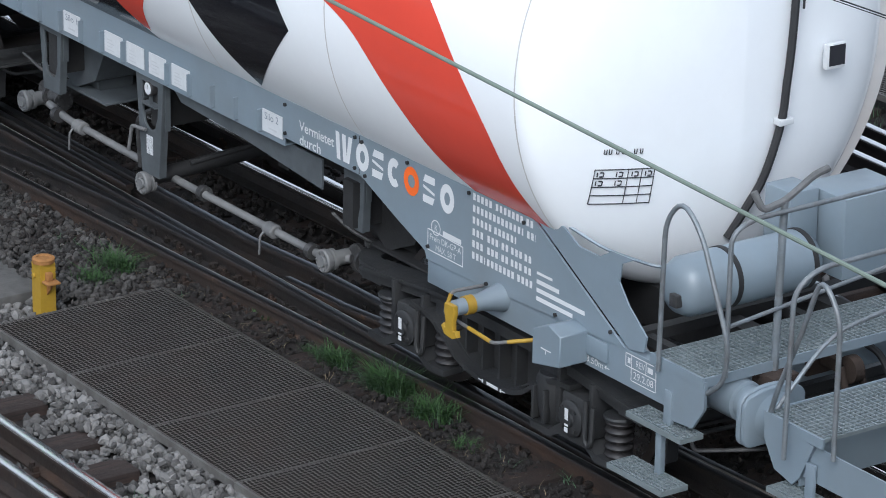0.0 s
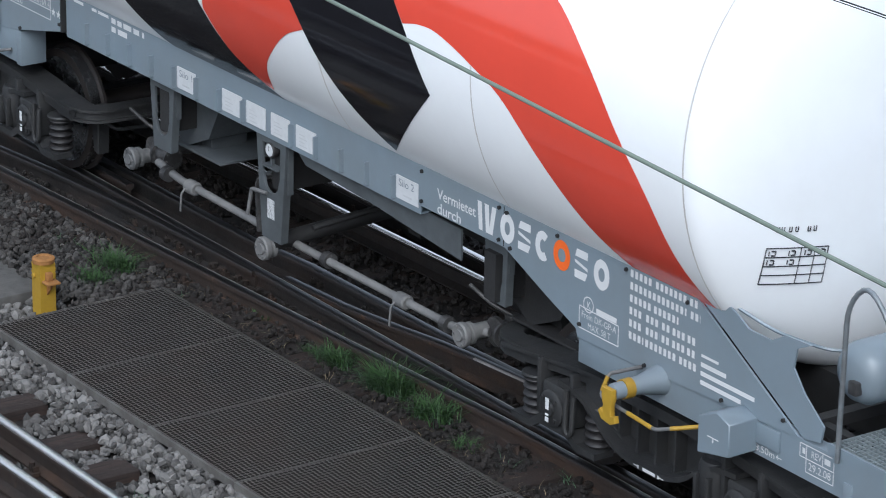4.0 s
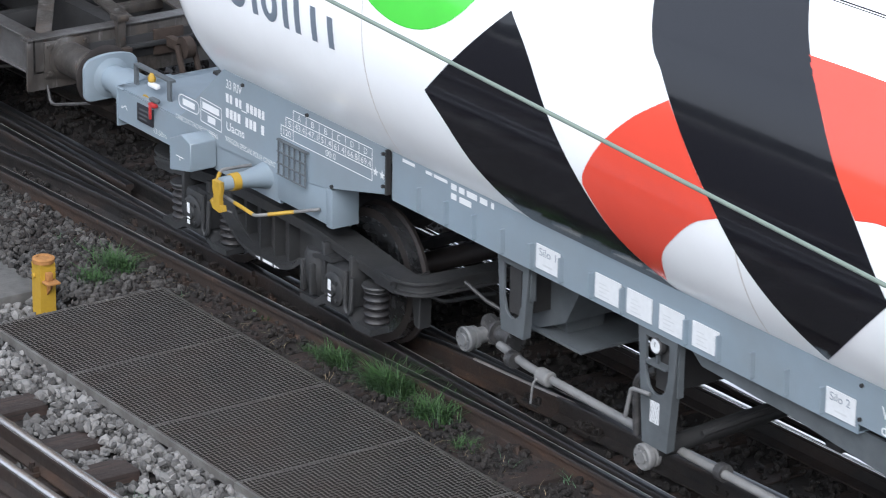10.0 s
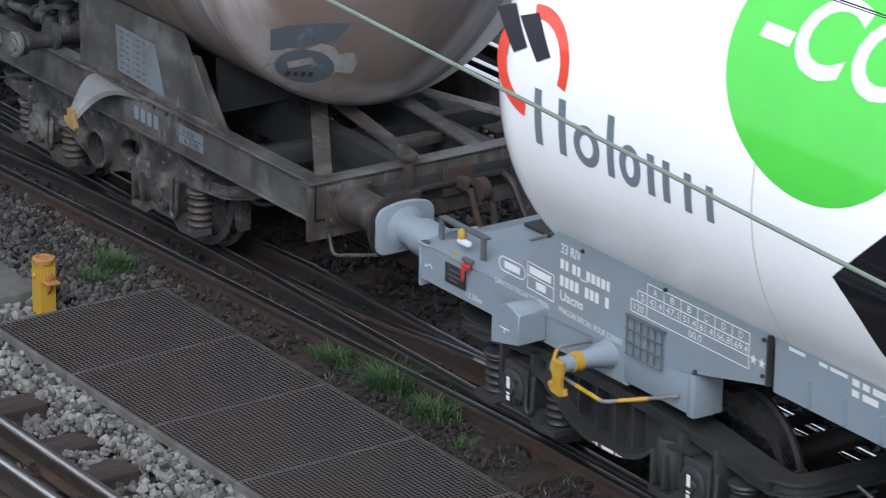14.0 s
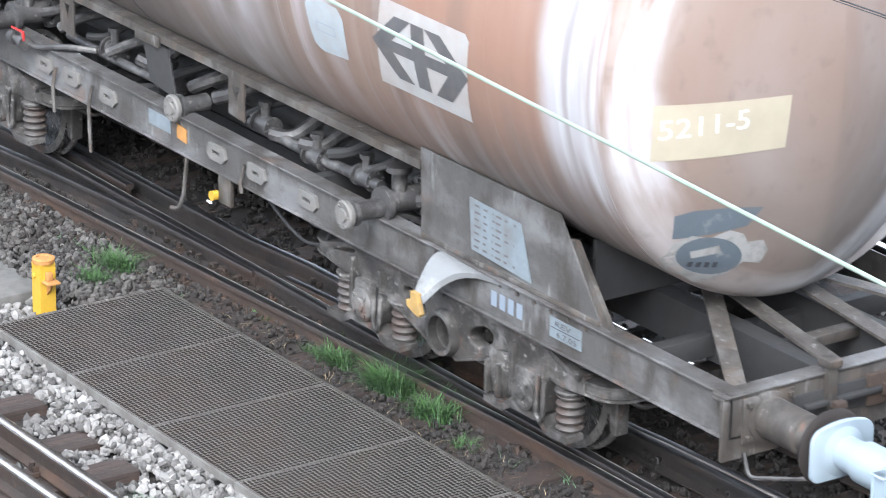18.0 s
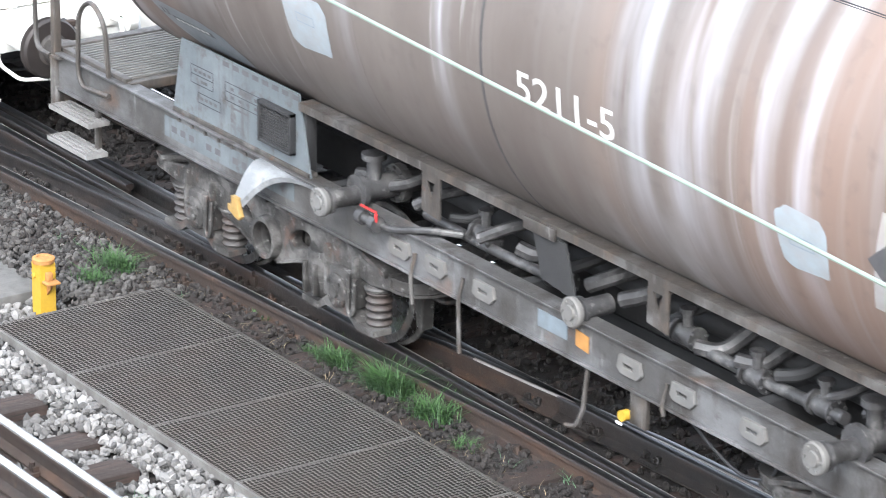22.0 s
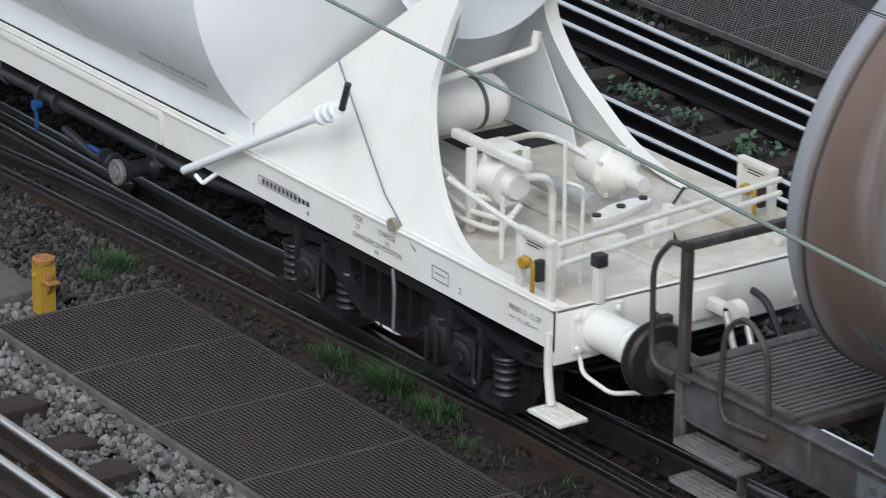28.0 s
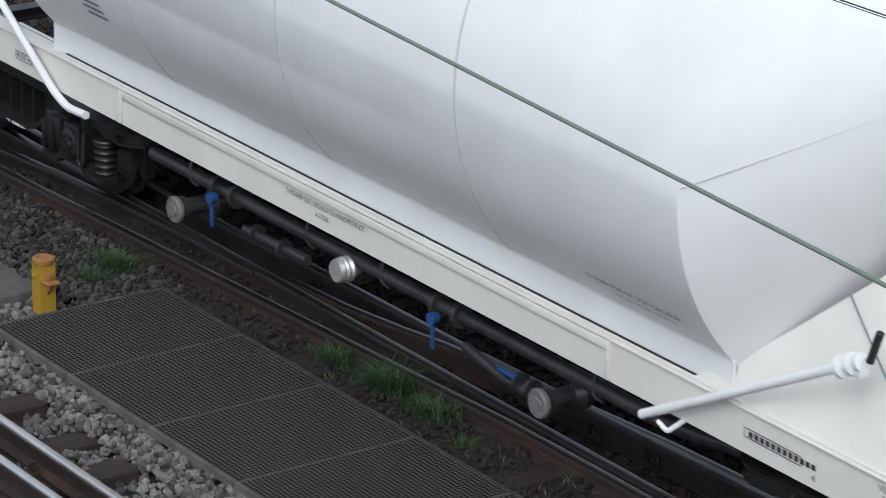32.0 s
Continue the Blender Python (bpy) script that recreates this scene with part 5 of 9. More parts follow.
def livery(parent):
    """Painted shapes on the tank, laid a hair above the shell, as (along, up the side) outlines."""
    r = AR + 0.003

    def shape(name, mat, pts, label):
        link(name, wrapped(flat_mesh(pts), 0, AZ, r), mat, parent, label)

    b2l = smooth_line([(0.55, 1.75), (0.95, 1.15), (1.24, 0.634), (1.41, 0.47), (1.67, 0.20), (1.94, -0.095), (2.16, -0.385), (2.39, -0.654), (2.69, -0.955)])
    b2r = smooth_line([(1.75, 1.75), (2.08, 1.35), (2.40, 0.944), (2.71, 0.616), (2.97, 0.328), (3.22, 0.06), (3.45, -0.267)])
    shape("black_bar", "black", b2l + b2r[::-1], "gloss black curved bar")
    b1l = smooth_line([(-0.83, -0.246), (-0.65, -0.43), (-0.46, -0.70), (-0.20, -0.95), (0.05, -1.04)])
    b1r = smooth_line([(-0.02, 0.467), (0.23, 0.249), (0.49, -0.09), (0.69, -0.357), (0.95, -0.72), (1.25, -0.95), (1.40, -1.04)])
    shape("black_bar", "black", b1l + b1r[::-1], "gloss black curved bar")
    out = smooth_line([(2.46, 0.86), (2.83, 0.87), (3.15, 0.872), (3.53, 0.86), (3.93, 0.808), (4.54, 0.644), (4.98, 0.367), (5.32, 0.05), (5.61, -0.30), (5.78, -0.72), (5.93, -1.04)])
    inn = smooth_line([(3.17, 0.125), (3.35, 0.16), (3.55, 0.152), (3.88, 0.06), (4.24, -0.09), (4.6, -0.42), (4.92, -0.79), (5.20, -1.04)])
    edge = smooth_line([(2.46, 0.86), (2.71, 0.616), (2.97, 0.328), (3.17, 0.125)])
    shape("red_arc", "red", out + inn[::-1] + edge[::-1][1:-1], "gloss red arch")
    top = smooth_line([(0.74, -0.40), (0.78, -0.30), (0.97, -0.072), (1.24, 0.157), (1.53, 0.34)])
    right = smooth_line([(1.53, 0.34), (1.67, 0.20), (1.94, -0.095), (2.03, -0.21)])
    low = smooth_line([(2.03, -0.21), (1.80, -0.31), (1.58, -0.48), (1.38, -0.68), (1.27, -0.93)])
    left = smooth_line([(1.25, -0.95), (0.95, -0.72), (0.74, -0.40)])
    shape("red_arc", "red", top + right[1:] + low[1:] + left[1:-1], "gloss red quarter arch")
    shape("green_disc", "green", arc(-1.09, 1.03, 0.925, 0, 355, 71), "large gloss green disc")
    r2 = AR + 0.006
    bm = text_mesh("CO", 0.68, 0.98, bold=0.014)
    link("lettering", wrapped(shifted(bm, 0, 0.765), -1.54, AZ, r2), "letter_white", parent, "white lettering on the green disc")
    bm = text_mesh("2", 0.36, 0.22, bold=0.010)
    link("lettering", wrapped(shifted(bm, 0, 0.625), -0.53, AZ, r2), "letter_white", parent, "white subscript numeral")
    bm = flat_mesh([(-1.78, 0.86), (-1.53, 0.86), (-1.53, 0.95), (-1.78, 0.95)])
    link("lettering", wrapped(bm, 0, AZ, r2), "letter_white", parent, "white dash")
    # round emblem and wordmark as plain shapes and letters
    bm = flat_mesh(arc(-3.55, 0.225, 0.345, -15, 105) + arc(-3.55, 0.225, 0.26, 105, -15))
    link("emblem", wrapped(bm, 0, AZ, r), "red", parent, "red ring segment")
    bm = flat_mesh(arc(-3.55, 0.225, 0.345, 150, 262) + arc(-3.55, 0.225, 0.26, 262, 150))
    link("emblem", wrapped(bm, 0, AZ, r), "red", parent, "red ring segment")
    for dx in (0.0, 0.23):
        bm = flat_mesh([(-3.98 + dx, 0.46), (-3.82 + dx, 0.52), (-3.62 + dx, 0.30), (-3.74 + dx, 0.24)])
        link("emblem", wrapped(bm, 0, AZ, r2), "letter_black", parent, "dark bar of the emblem")
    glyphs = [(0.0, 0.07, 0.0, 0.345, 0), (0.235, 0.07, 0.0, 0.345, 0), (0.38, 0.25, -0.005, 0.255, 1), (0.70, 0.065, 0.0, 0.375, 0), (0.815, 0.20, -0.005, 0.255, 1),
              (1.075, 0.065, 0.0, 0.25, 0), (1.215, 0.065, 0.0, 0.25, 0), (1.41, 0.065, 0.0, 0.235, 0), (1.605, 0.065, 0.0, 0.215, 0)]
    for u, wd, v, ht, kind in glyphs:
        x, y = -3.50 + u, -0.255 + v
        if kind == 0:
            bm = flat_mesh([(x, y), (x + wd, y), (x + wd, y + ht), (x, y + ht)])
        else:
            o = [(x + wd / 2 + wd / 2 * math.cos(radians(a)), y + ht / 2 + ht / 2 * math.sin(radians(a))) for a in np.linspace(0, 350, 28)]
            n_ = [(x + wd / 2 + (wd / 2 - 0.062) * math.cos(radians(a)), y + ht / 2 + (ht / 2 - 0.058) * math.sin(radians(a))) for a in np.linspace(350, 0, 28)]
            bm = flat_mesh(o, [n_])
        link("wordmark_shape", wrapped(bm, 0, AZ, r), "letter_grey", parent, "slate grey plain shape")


def shifted(bm, u, v):
    bmesh.ops.translate(bm, verts=bm.verts, vec=(u, v, 0))
    return bm


def wagon_a():
    w = thing("silo_wagon", 0.98, "white cement silo wagon with red and black arches", "freight wagon", "wagons of the train")
    MOVERS.append((w, 0.98))
    prof = dished(-3.72, 5.95, AR, 0.62, 0.35, AZ, e1=0.8)
    tk = tank(w, prof, AZ, "white_tank", "gloss white cylindrical silo with domed ends")
    skewed(tk, 5.9, 0.10)
    for x in (-1.50, 2.15, 3.90, 5.95):
        ring(tk, x, AR, AZ, "seam_pale", w=0.006)
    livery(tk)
    # long sill with its stiffeners
    channel("sill", "grey", w, -1.62, 2.93, SIDE, 1.258, 1.600, 0.09, label="blue-grey painted side sill")
    boxes("sill", "grey", w, (-1.62, 5.8, -SIDE - 0.012, -SIDE, 1.27, 1.60), bevel=0, label="blue-grey painted side sill")
    for i in range(1, 15):
        x = -1.60 + i * 0.3026
        if i != 9:
            boxes("stiffener", "grey", w, (x - 0.007, x + 0.007, SIDE - 0.035, SIDE, 1.285, 1.44), bevel=0)
    # end panels
    plates("side_panel", "grey", w, SIDE - 0.010, SIDE + 0.004, [(-4.28, 1.06), (-3.66, 1.592), (-1.655, 1.592), (-1.655, 1.285), (-2.40, 1.112), (-3.05, 1.045), (-4.30, 1.0)], label="blue-grey painted end panel with white lettering")
    channel("end_sill", "grey", w, -5.13, -2.95, SIDE, 0.835, 1.065, 0.09)
    boxes("suspension_bracket", "grey", w, (-2.98, -2.36, SIDE - 0.004, SIDE + 0.012, 0.86, 1.12), (-2.37, -2.30, SIDE - 0.012, SIDE + 0.2, 0.85, 1.12), bevel=0.004)
    plates("side_panel", "grey", w, SIDE - 0.012, SIDE + 0.004, [(2.92, 1.595), (2.92, 1.325), (3.86, 1.325), (4.30, 1.15), (4.60, 1.04), (4.62, 0.99), (5.2, 1.0), (6.68, 1.07), (5.74, 1.60)], label="blue-grey painted panel with white lettering")
    plates("side_panel", "grey", w, SIDE - 0.004, SIDE + 0.008, [(5.78, 1.60), (6.72, 1.075), (6.86, 1.10), (6.88, 1.20), (6.70, 1.34), (6.60, 1.46), (6.62, 1.58), (6.74, 1.64), (6.52, 1.63), (6.40, 1.56), (6.20, 1.56), (6.06, 1.63), (5.92, 1.66), (5.70, 1.66)], label="blue-grey gusset under the tank end")
    boxes("suspension_bracket", "grey", w, (4.62, 5.18, SIDE - 0.002, SIDE + 0.012, 0.83, 1.08), bevel=0.004)
    channel("end_sill", "grey", w, 5.16, 7.12, SIDE, 0.835, 1.066, 0.09)
    for x, s in ((-5.13, -1), (7.12, 1)):
        boxes("headstock", "grey", w, (x, x - s * 0.02, -1.15, 1.15, 0.78, 1.075), (x, x - s * 0.10, -1.16, 1.16, 1.066, 1.078), bevel=0.003, label="blue-grey end beam")
        for y in (-0.875, 0.875):
            buffer(w, x, y, 0.945, s, "grey", "grey", square=True)
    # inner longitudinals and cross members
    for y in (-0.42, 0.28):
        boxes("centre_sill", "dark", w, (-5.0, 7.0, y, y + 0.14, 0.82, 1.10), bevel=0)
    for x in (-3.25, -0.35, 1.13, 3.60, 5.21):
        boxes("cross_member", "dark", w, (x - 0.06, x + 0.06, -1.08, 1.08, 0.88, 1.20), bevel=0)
    for xc in (-3.21, 5.25):
        bogie(w, xc)
    return w, tk


def tick(name, mat, parent, rows, label=""):
    """Small raised studs (x, z) along a side."""
    bm = bmesh.new()
    for x, z in rows:
        cyl(bm, (x, SIDE - 0.026, z), (x, SIDE - 0.009, z), 0.013, 8)
    return tagged(link(name, bm, mat, parent, label), kind="stuff")


def brake_changer(w, x):
    """Yellow brake selector: spindle with band, hanging lever and a long guard bar."""
    sp = turned("selector_spindle", "grey", w, ([(-1.12, 0.10), (-1.18, 0.085), (-1.30, 0.058), (-1.50, 0.05), (-1.51, 0.02)], (x - 0.03, 0, 0.985), "y"), n=20)
    turned("band", "yellow", sp, ([(-1.37, 0.05), (-1.37, 0.062), (-1.43, 0.060), (-1.43, 0.05)], (x - 0.03, 0, 0.985), "y"), n=20, label="yellow painted band")
    bm = flat_mesh([(-0.042, 0.05), (0.042, 0.05), (0.048, 0.0), (0.032, -0.05), (0.036, -0.115), (0.07, -0.105), (0.078, -0.135), (0.036, -0.155), (-0.045, -0.145), (-0.075, -0.105), (-0.06, -0.09), (-0.034, -0.115), (-0.03, -0.05), (-0.046, 0.0)], thick=0.024, bevel=0.006)
    link("selector_lever", on_side(bm, x - 0.03, 0.96, -1.525), "yellow", w, "yellow painted hanging lever")
    b = pipes("guard_bar", "pipe_light", w, 0.012, [(x - 0.20, -1.16, 1.01), (x - 0.20, -1.40, 1.02), (x - 0.22, -1.44, 0.88), (x + 0.30, -1.44, 0.85), (x + 0.66, -1.16, 0.95)], rad=0.03, label="bent bar painted white and yellow")
    for f0, f1, a, c in ((0.1, 0.75, (x - 0.20, -1.40, 1.02), (x - 0.22, -1.44, 0.88)), (0.5, 0.95, (x - 0.22, -1.44, 0.88), (x + 0.30, -1.44, 0.85)), (0.20, 0.6, (x + 0.30, -1.44, 0.85), (x + 0.66, -1.16, 0.95))):
        a, c = Vector(a), Vector(c)
        bm = bmesh.new()
        cyl(bm, a.lerp(c, f0), a.lerp(c, f1), 0.0135, 8)
        link("yellow_sleeve", bm, "yellow", b, "yellow painted section of the bar")


def lamp_box(w, x):
    bm = bmesh.new()
    prism(bm, [(x - 0.14, 0.80), (x - 0.14, 1.03), (x + 0.02, 1.10), (x + 0.14, 1.06), (x + 0.14, 0.86)], -1.36, -1.15)
    bmesh.ops.bevel(bm, geom=bm.edges[:], offset=0.006, segments=1, affect="EDGES")
    ob = link("tail_lamp_bracket", bm, "grey", w, "blue-grey sheet housing")
    boxes("bracket_mark", "letter_white", ob, (x - 0.05, x + 0.05, -1.3625, -1.361, 0.93, 0.937), (x - 0.004, x + 0.004, -1.3625, -1.361, 0.905, 0.93), bevel=0)


def slotted_strut(w, xa, xb, za, zb, y, slot, taper=0.05, gauge=False):
    """An upright hanger with a long slot, folded at its edges."""
    xm, hw = (xa + xb) / 2, (xb - xa) / 2
    s0, s1 = slot
    wi = hw * 0.62
    hole = [(xm - wi, s1), (xm + wi, s1), (xm + wi * 0.95, s0 + 0.12)] + [(xm + wi * 0.8 * math.cos(a), s0 + 0.08 + 0.08 * math.sin(a)) for a in np.linspace(0, -math.pi, 7)] + [(xm - wi * 0.95, s0 + 0.12)]
    bm = flat_mesh([(xa, zb), (xb, zb), (xb - taper, za), (xa + taper, za)], [hole], thick=0.016, bevel=0.003)
    ob = link("hanger", on_side(bm, 0, 0, y), "strut", w, "grey slotted hanger bracket")
    boxes("hanger_rib", "strut", ob, (xb - 0.012, xb, y + 0.009, y + 0.05, (za + zb) / 2, zb), bevel=0)
    bm = bmesh.new()
    prism(bm, [(xb - taper - 0.012, za), (xb - taper, za), (xb, zb), (xb - 0.012, zb)], y + 0.009, y + 0.05)
    link("hanger_rib", bm, "strut", ob)
    if gauge:
        turned("gauge", "pipe", w, ([(y + 0.03, 0.052), (y - 0.015, 0.055), (y - 0.02, 0.05), (y - 0.02, 0.004)], (xm - 0.01, 0, 1.17), "y"), n=24, label="round pressure gauge")
        turned("gauge_face", "sticker", w, ([(y - 0.0205, 0.044), (y - 0.0225, 0.042), (y - 0.0225, 0.002)], (xm - 0.01, 0, 1.17), "y"), n=24, label="white gauge face")
        boxes("gauge_needle", "letter_black", w, (xm - 0.013, xm - 0.007, y - 0.0245, y - 0.0235, 1.165, 1.20), bevel=0)
        boxes("gauge_shelf", "strut", w, (xm - 0.10, xm + 0.10, y - 0.03, y + 0.05, 1.045, 1.055), (xm - 0.02, xm, y - 0.005, y + 0.015, 1.055, 1.12), bevel=0)
        boxes("notice", "sticker", w, (xm - 0.05, xm + 0.04, y - 0.011, y - 0.009, 0.68, 0.82), bevel=0, label="small white notice")
        pipes("valve_lever", "pipe_light", w, 0.014, [(xm - 0.03, y - 0.03, 0.86), (xm - 0.17, y - 0.06, 0.86), (xm - 0.22, y - 0.06, 0.66)], rad=0.02)
    return ob


def valve(w, x, y, z, mat="pipe", r=0.08):
    bm = bmesh.new()
    lathe(bm, [(-0.10, 0.045), (-0.10, r), (-0.08, r), (-0.08, 0.05), (-0.03, 0.065), (0.03, 0.065), (0.08, 0.05), (0.08, r), (0.10, r), (0.10, 0.045)], (x, y, z), "x", 18)
    cyl(bm, (x, y, z), (x, y, z + 0.14), 0.032, 10)
    cyl(bm, (x, y, z + 0.14), (x, y, z + 0.17), 0.05, 10)
    for k in range(6):
        a = k * math.pi / 3 + 0.3
        for u in (-0.105, 0.105):
            cyl(bm, (x + u - 0.012, y + math.cos(a) * r * 0.8, z + math.sin(a) * r * 0.8), (x + u + 0.012, y + math.cos(a) * r * 0.8, z + math.sin(a) * r * 0.8), 0.010, 6)
    return link("valve", bm, mat, w)


def wagon_a_gear(w):
    """Discharge pipes, hangers and the fittings under the sill."""
    slotted_strut(w, -0.53, -0.20, 0.74, 1.262, -1.08, (0.84, 1.19))
    slotted_strut(w, 0.95, 1.32, 0.53, 1.262, -1.12, (0.86, 1.21), taper=0.07, gauge=True)
    slotted_strut(w, 3.49, 3.73, 0.86, 1.28, -1.03, (0.90, 1.20), taper=0.02)
    for x, y, z, b in ((-1.06, -0.966, 0.445, 0.25), (1.10, -1.195, 0.465, 0.10), (3.18, -1.01, 0.487, 0.25)):
        hose_end(w, x, y, z, back=b)
    for x in (-0.98, 3.30):
        valve(w, x + 0.14, -0.78, 0.50)
        turned("flange", "pipe", w, ([(-0.80, 0.05), (-0.80, 0.10), (-0.77, 0.10), (-0.77, 0.06), (-0.30, 0.09), (-0.10, 0.09)], (x - 0.02, 0, 0.50), "y"), n=18)
        pipes("valve_handle", "pipe", w, 0.014, [(x + 0.14, -0.78, 0.66), (x + 0.02, -0.86, 0.72), (x - 0.16, -0.90, 0.80)], rad=0.02)
    run = pipes("discharge_pipe", "pipe_light", w, 0.029, [(-0.75, -0.90, 0.50), (-0.40, -0.93, 0.475), (0.95, -0.95, 0.475), (1.45, -0.95, 0.475), (3.05, -0.93, 0.475), (3.25, -0.82, 0.49)], rad=0.08, n=12, label="dusty grey pipe under the sill")
    for x in (-0.20, 2.45):
        turned("collar", "pipe_light", run, ([(x - 0.06, 0.04), (x - 0.05, 0.052), (x + 0.05, 0.052), (x + 0.06, 0.04)], (0, -0.945, 0.476), "x"), n=14)
        pipes("drain_cock", "pipe_light", run, 0.008, [(x - 0.02, -0.98, 0.48), (x - 0.03, -1.02, 0.44), (x - 0.045, -1.02, 0.30)], rad=0.02, n=6)
    for x in (-0.55, 1.55, 2.95):
        turned("collar", "pipe", run, ([(x - 0.03, 0.04), (x - 0.03, 0.056), (x + 0.03, 0.056), (x + 0.03, 0.04)], (0, -0.94, 0.476), "x"), n=14)
    pipes("cross_pipe", "dark", w, 0.058, [(1.12, -1.12, 0.50), (1.14, 0.9, 0.62)], n=14, label="thick dark cross pipe")
    pipes("cross_pipe", "dark", w, 0.02, [(1.30, -0.9, 0.62), (1.42, 0.6, 0.80)], n=8)
    pipes("riser_pipe", "pipe", w, 0.026, [(0.87, -1.05, 0.50), (0.87, -1.07, 0.88), (1.0, -1.02, 0.95)], rad=0.08, n=10, label="bent grey riser pipe")
    boxes("cross_bracket", "dark", w, (2.22, 2.36, -0.75, -0.60, 0.84, 1.05), bevel=0.004)
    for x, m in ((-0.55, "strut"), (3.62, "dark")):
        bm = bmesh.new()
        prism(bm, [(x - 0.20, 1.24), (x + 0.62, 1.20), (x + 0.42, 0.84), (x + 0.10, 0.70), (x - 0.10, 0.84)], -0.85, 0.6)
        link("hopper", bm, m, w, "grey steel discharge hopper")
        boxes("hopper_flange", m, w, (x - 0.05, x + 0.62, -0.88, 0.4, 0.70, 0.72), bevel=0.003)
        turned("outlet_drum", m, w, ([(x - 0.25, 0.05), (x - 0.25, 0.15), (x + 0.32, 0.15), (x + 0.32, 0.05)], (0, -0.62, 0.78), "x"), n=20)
    bm = bmesh.new()
    prism(bm, [(1.36, 1.26), (3.3, 1.26), (3.3, 1.05), (2.3, 1.13), (1.5, 1.16)], -1.09, -1.075)
    link("deep_web", bm, "strut", w)
    boxes("brake_rod", "dark", w, (-4.6, 6.6, -0.2, -0.16, 0.86, 0.90), bevel=0)
    for x, wd in ((-0.045, 0.24), (0.55, 0.25), (0.86, 0.24), (1.17, 0.23), (1.48, 0.24), (2.665, 0.25)):
        pl = boxes("notice_plate", "sticker", w, (x, x + wd, SIDE - 0.010, SIDE - 0.004, 1.30, 1.455), bevel=0, label="white card in a holder on the sill")
        if x < 0:
            lettering("Silo 1", x + 0.03, 1.39, SIDE - 0.012, 0.07, "letter_grey", pl, 0.17)
            lines_on_side("fine_print", "faint", pl, SIDE - 0.0115, [(x + 0.07, 1.335, x + 0.17, 1.335)], 0.012)
        elif x > 2:
            lettering("Silo 2", x + 0.03, 1.39, SIDE - 0.012, 0.07, "letter_grey", pl, 0.17)
            lines_on_side("fine_print", "faint", pl, SIDE - 0.0115, [(x + 0.08, 1.335, x + 0.18, 1.335)], 0.012)
        else:
            tagged(lines_on_side("fine_print", "faint", pl, SIDE - 0.0115, [(x + 0.04, 1.40 - k * 0.025, x + 0.11 + 0.03 * (k % 2), 1.40 - k * 0.025) for k in range(4)], 0.008), kind="stuff")
    for x in (-3.10, 5.45):
        brake_changer(w, x)
    lamp_box(w, -3.90)
    lamp_box(w, 6.18)
    boxes("bogie_stop", "grey", w, (-4.15, -3.30, SIDE + 0.004, SIDE + 0.03, 0.845, 1.0), bevel=0)


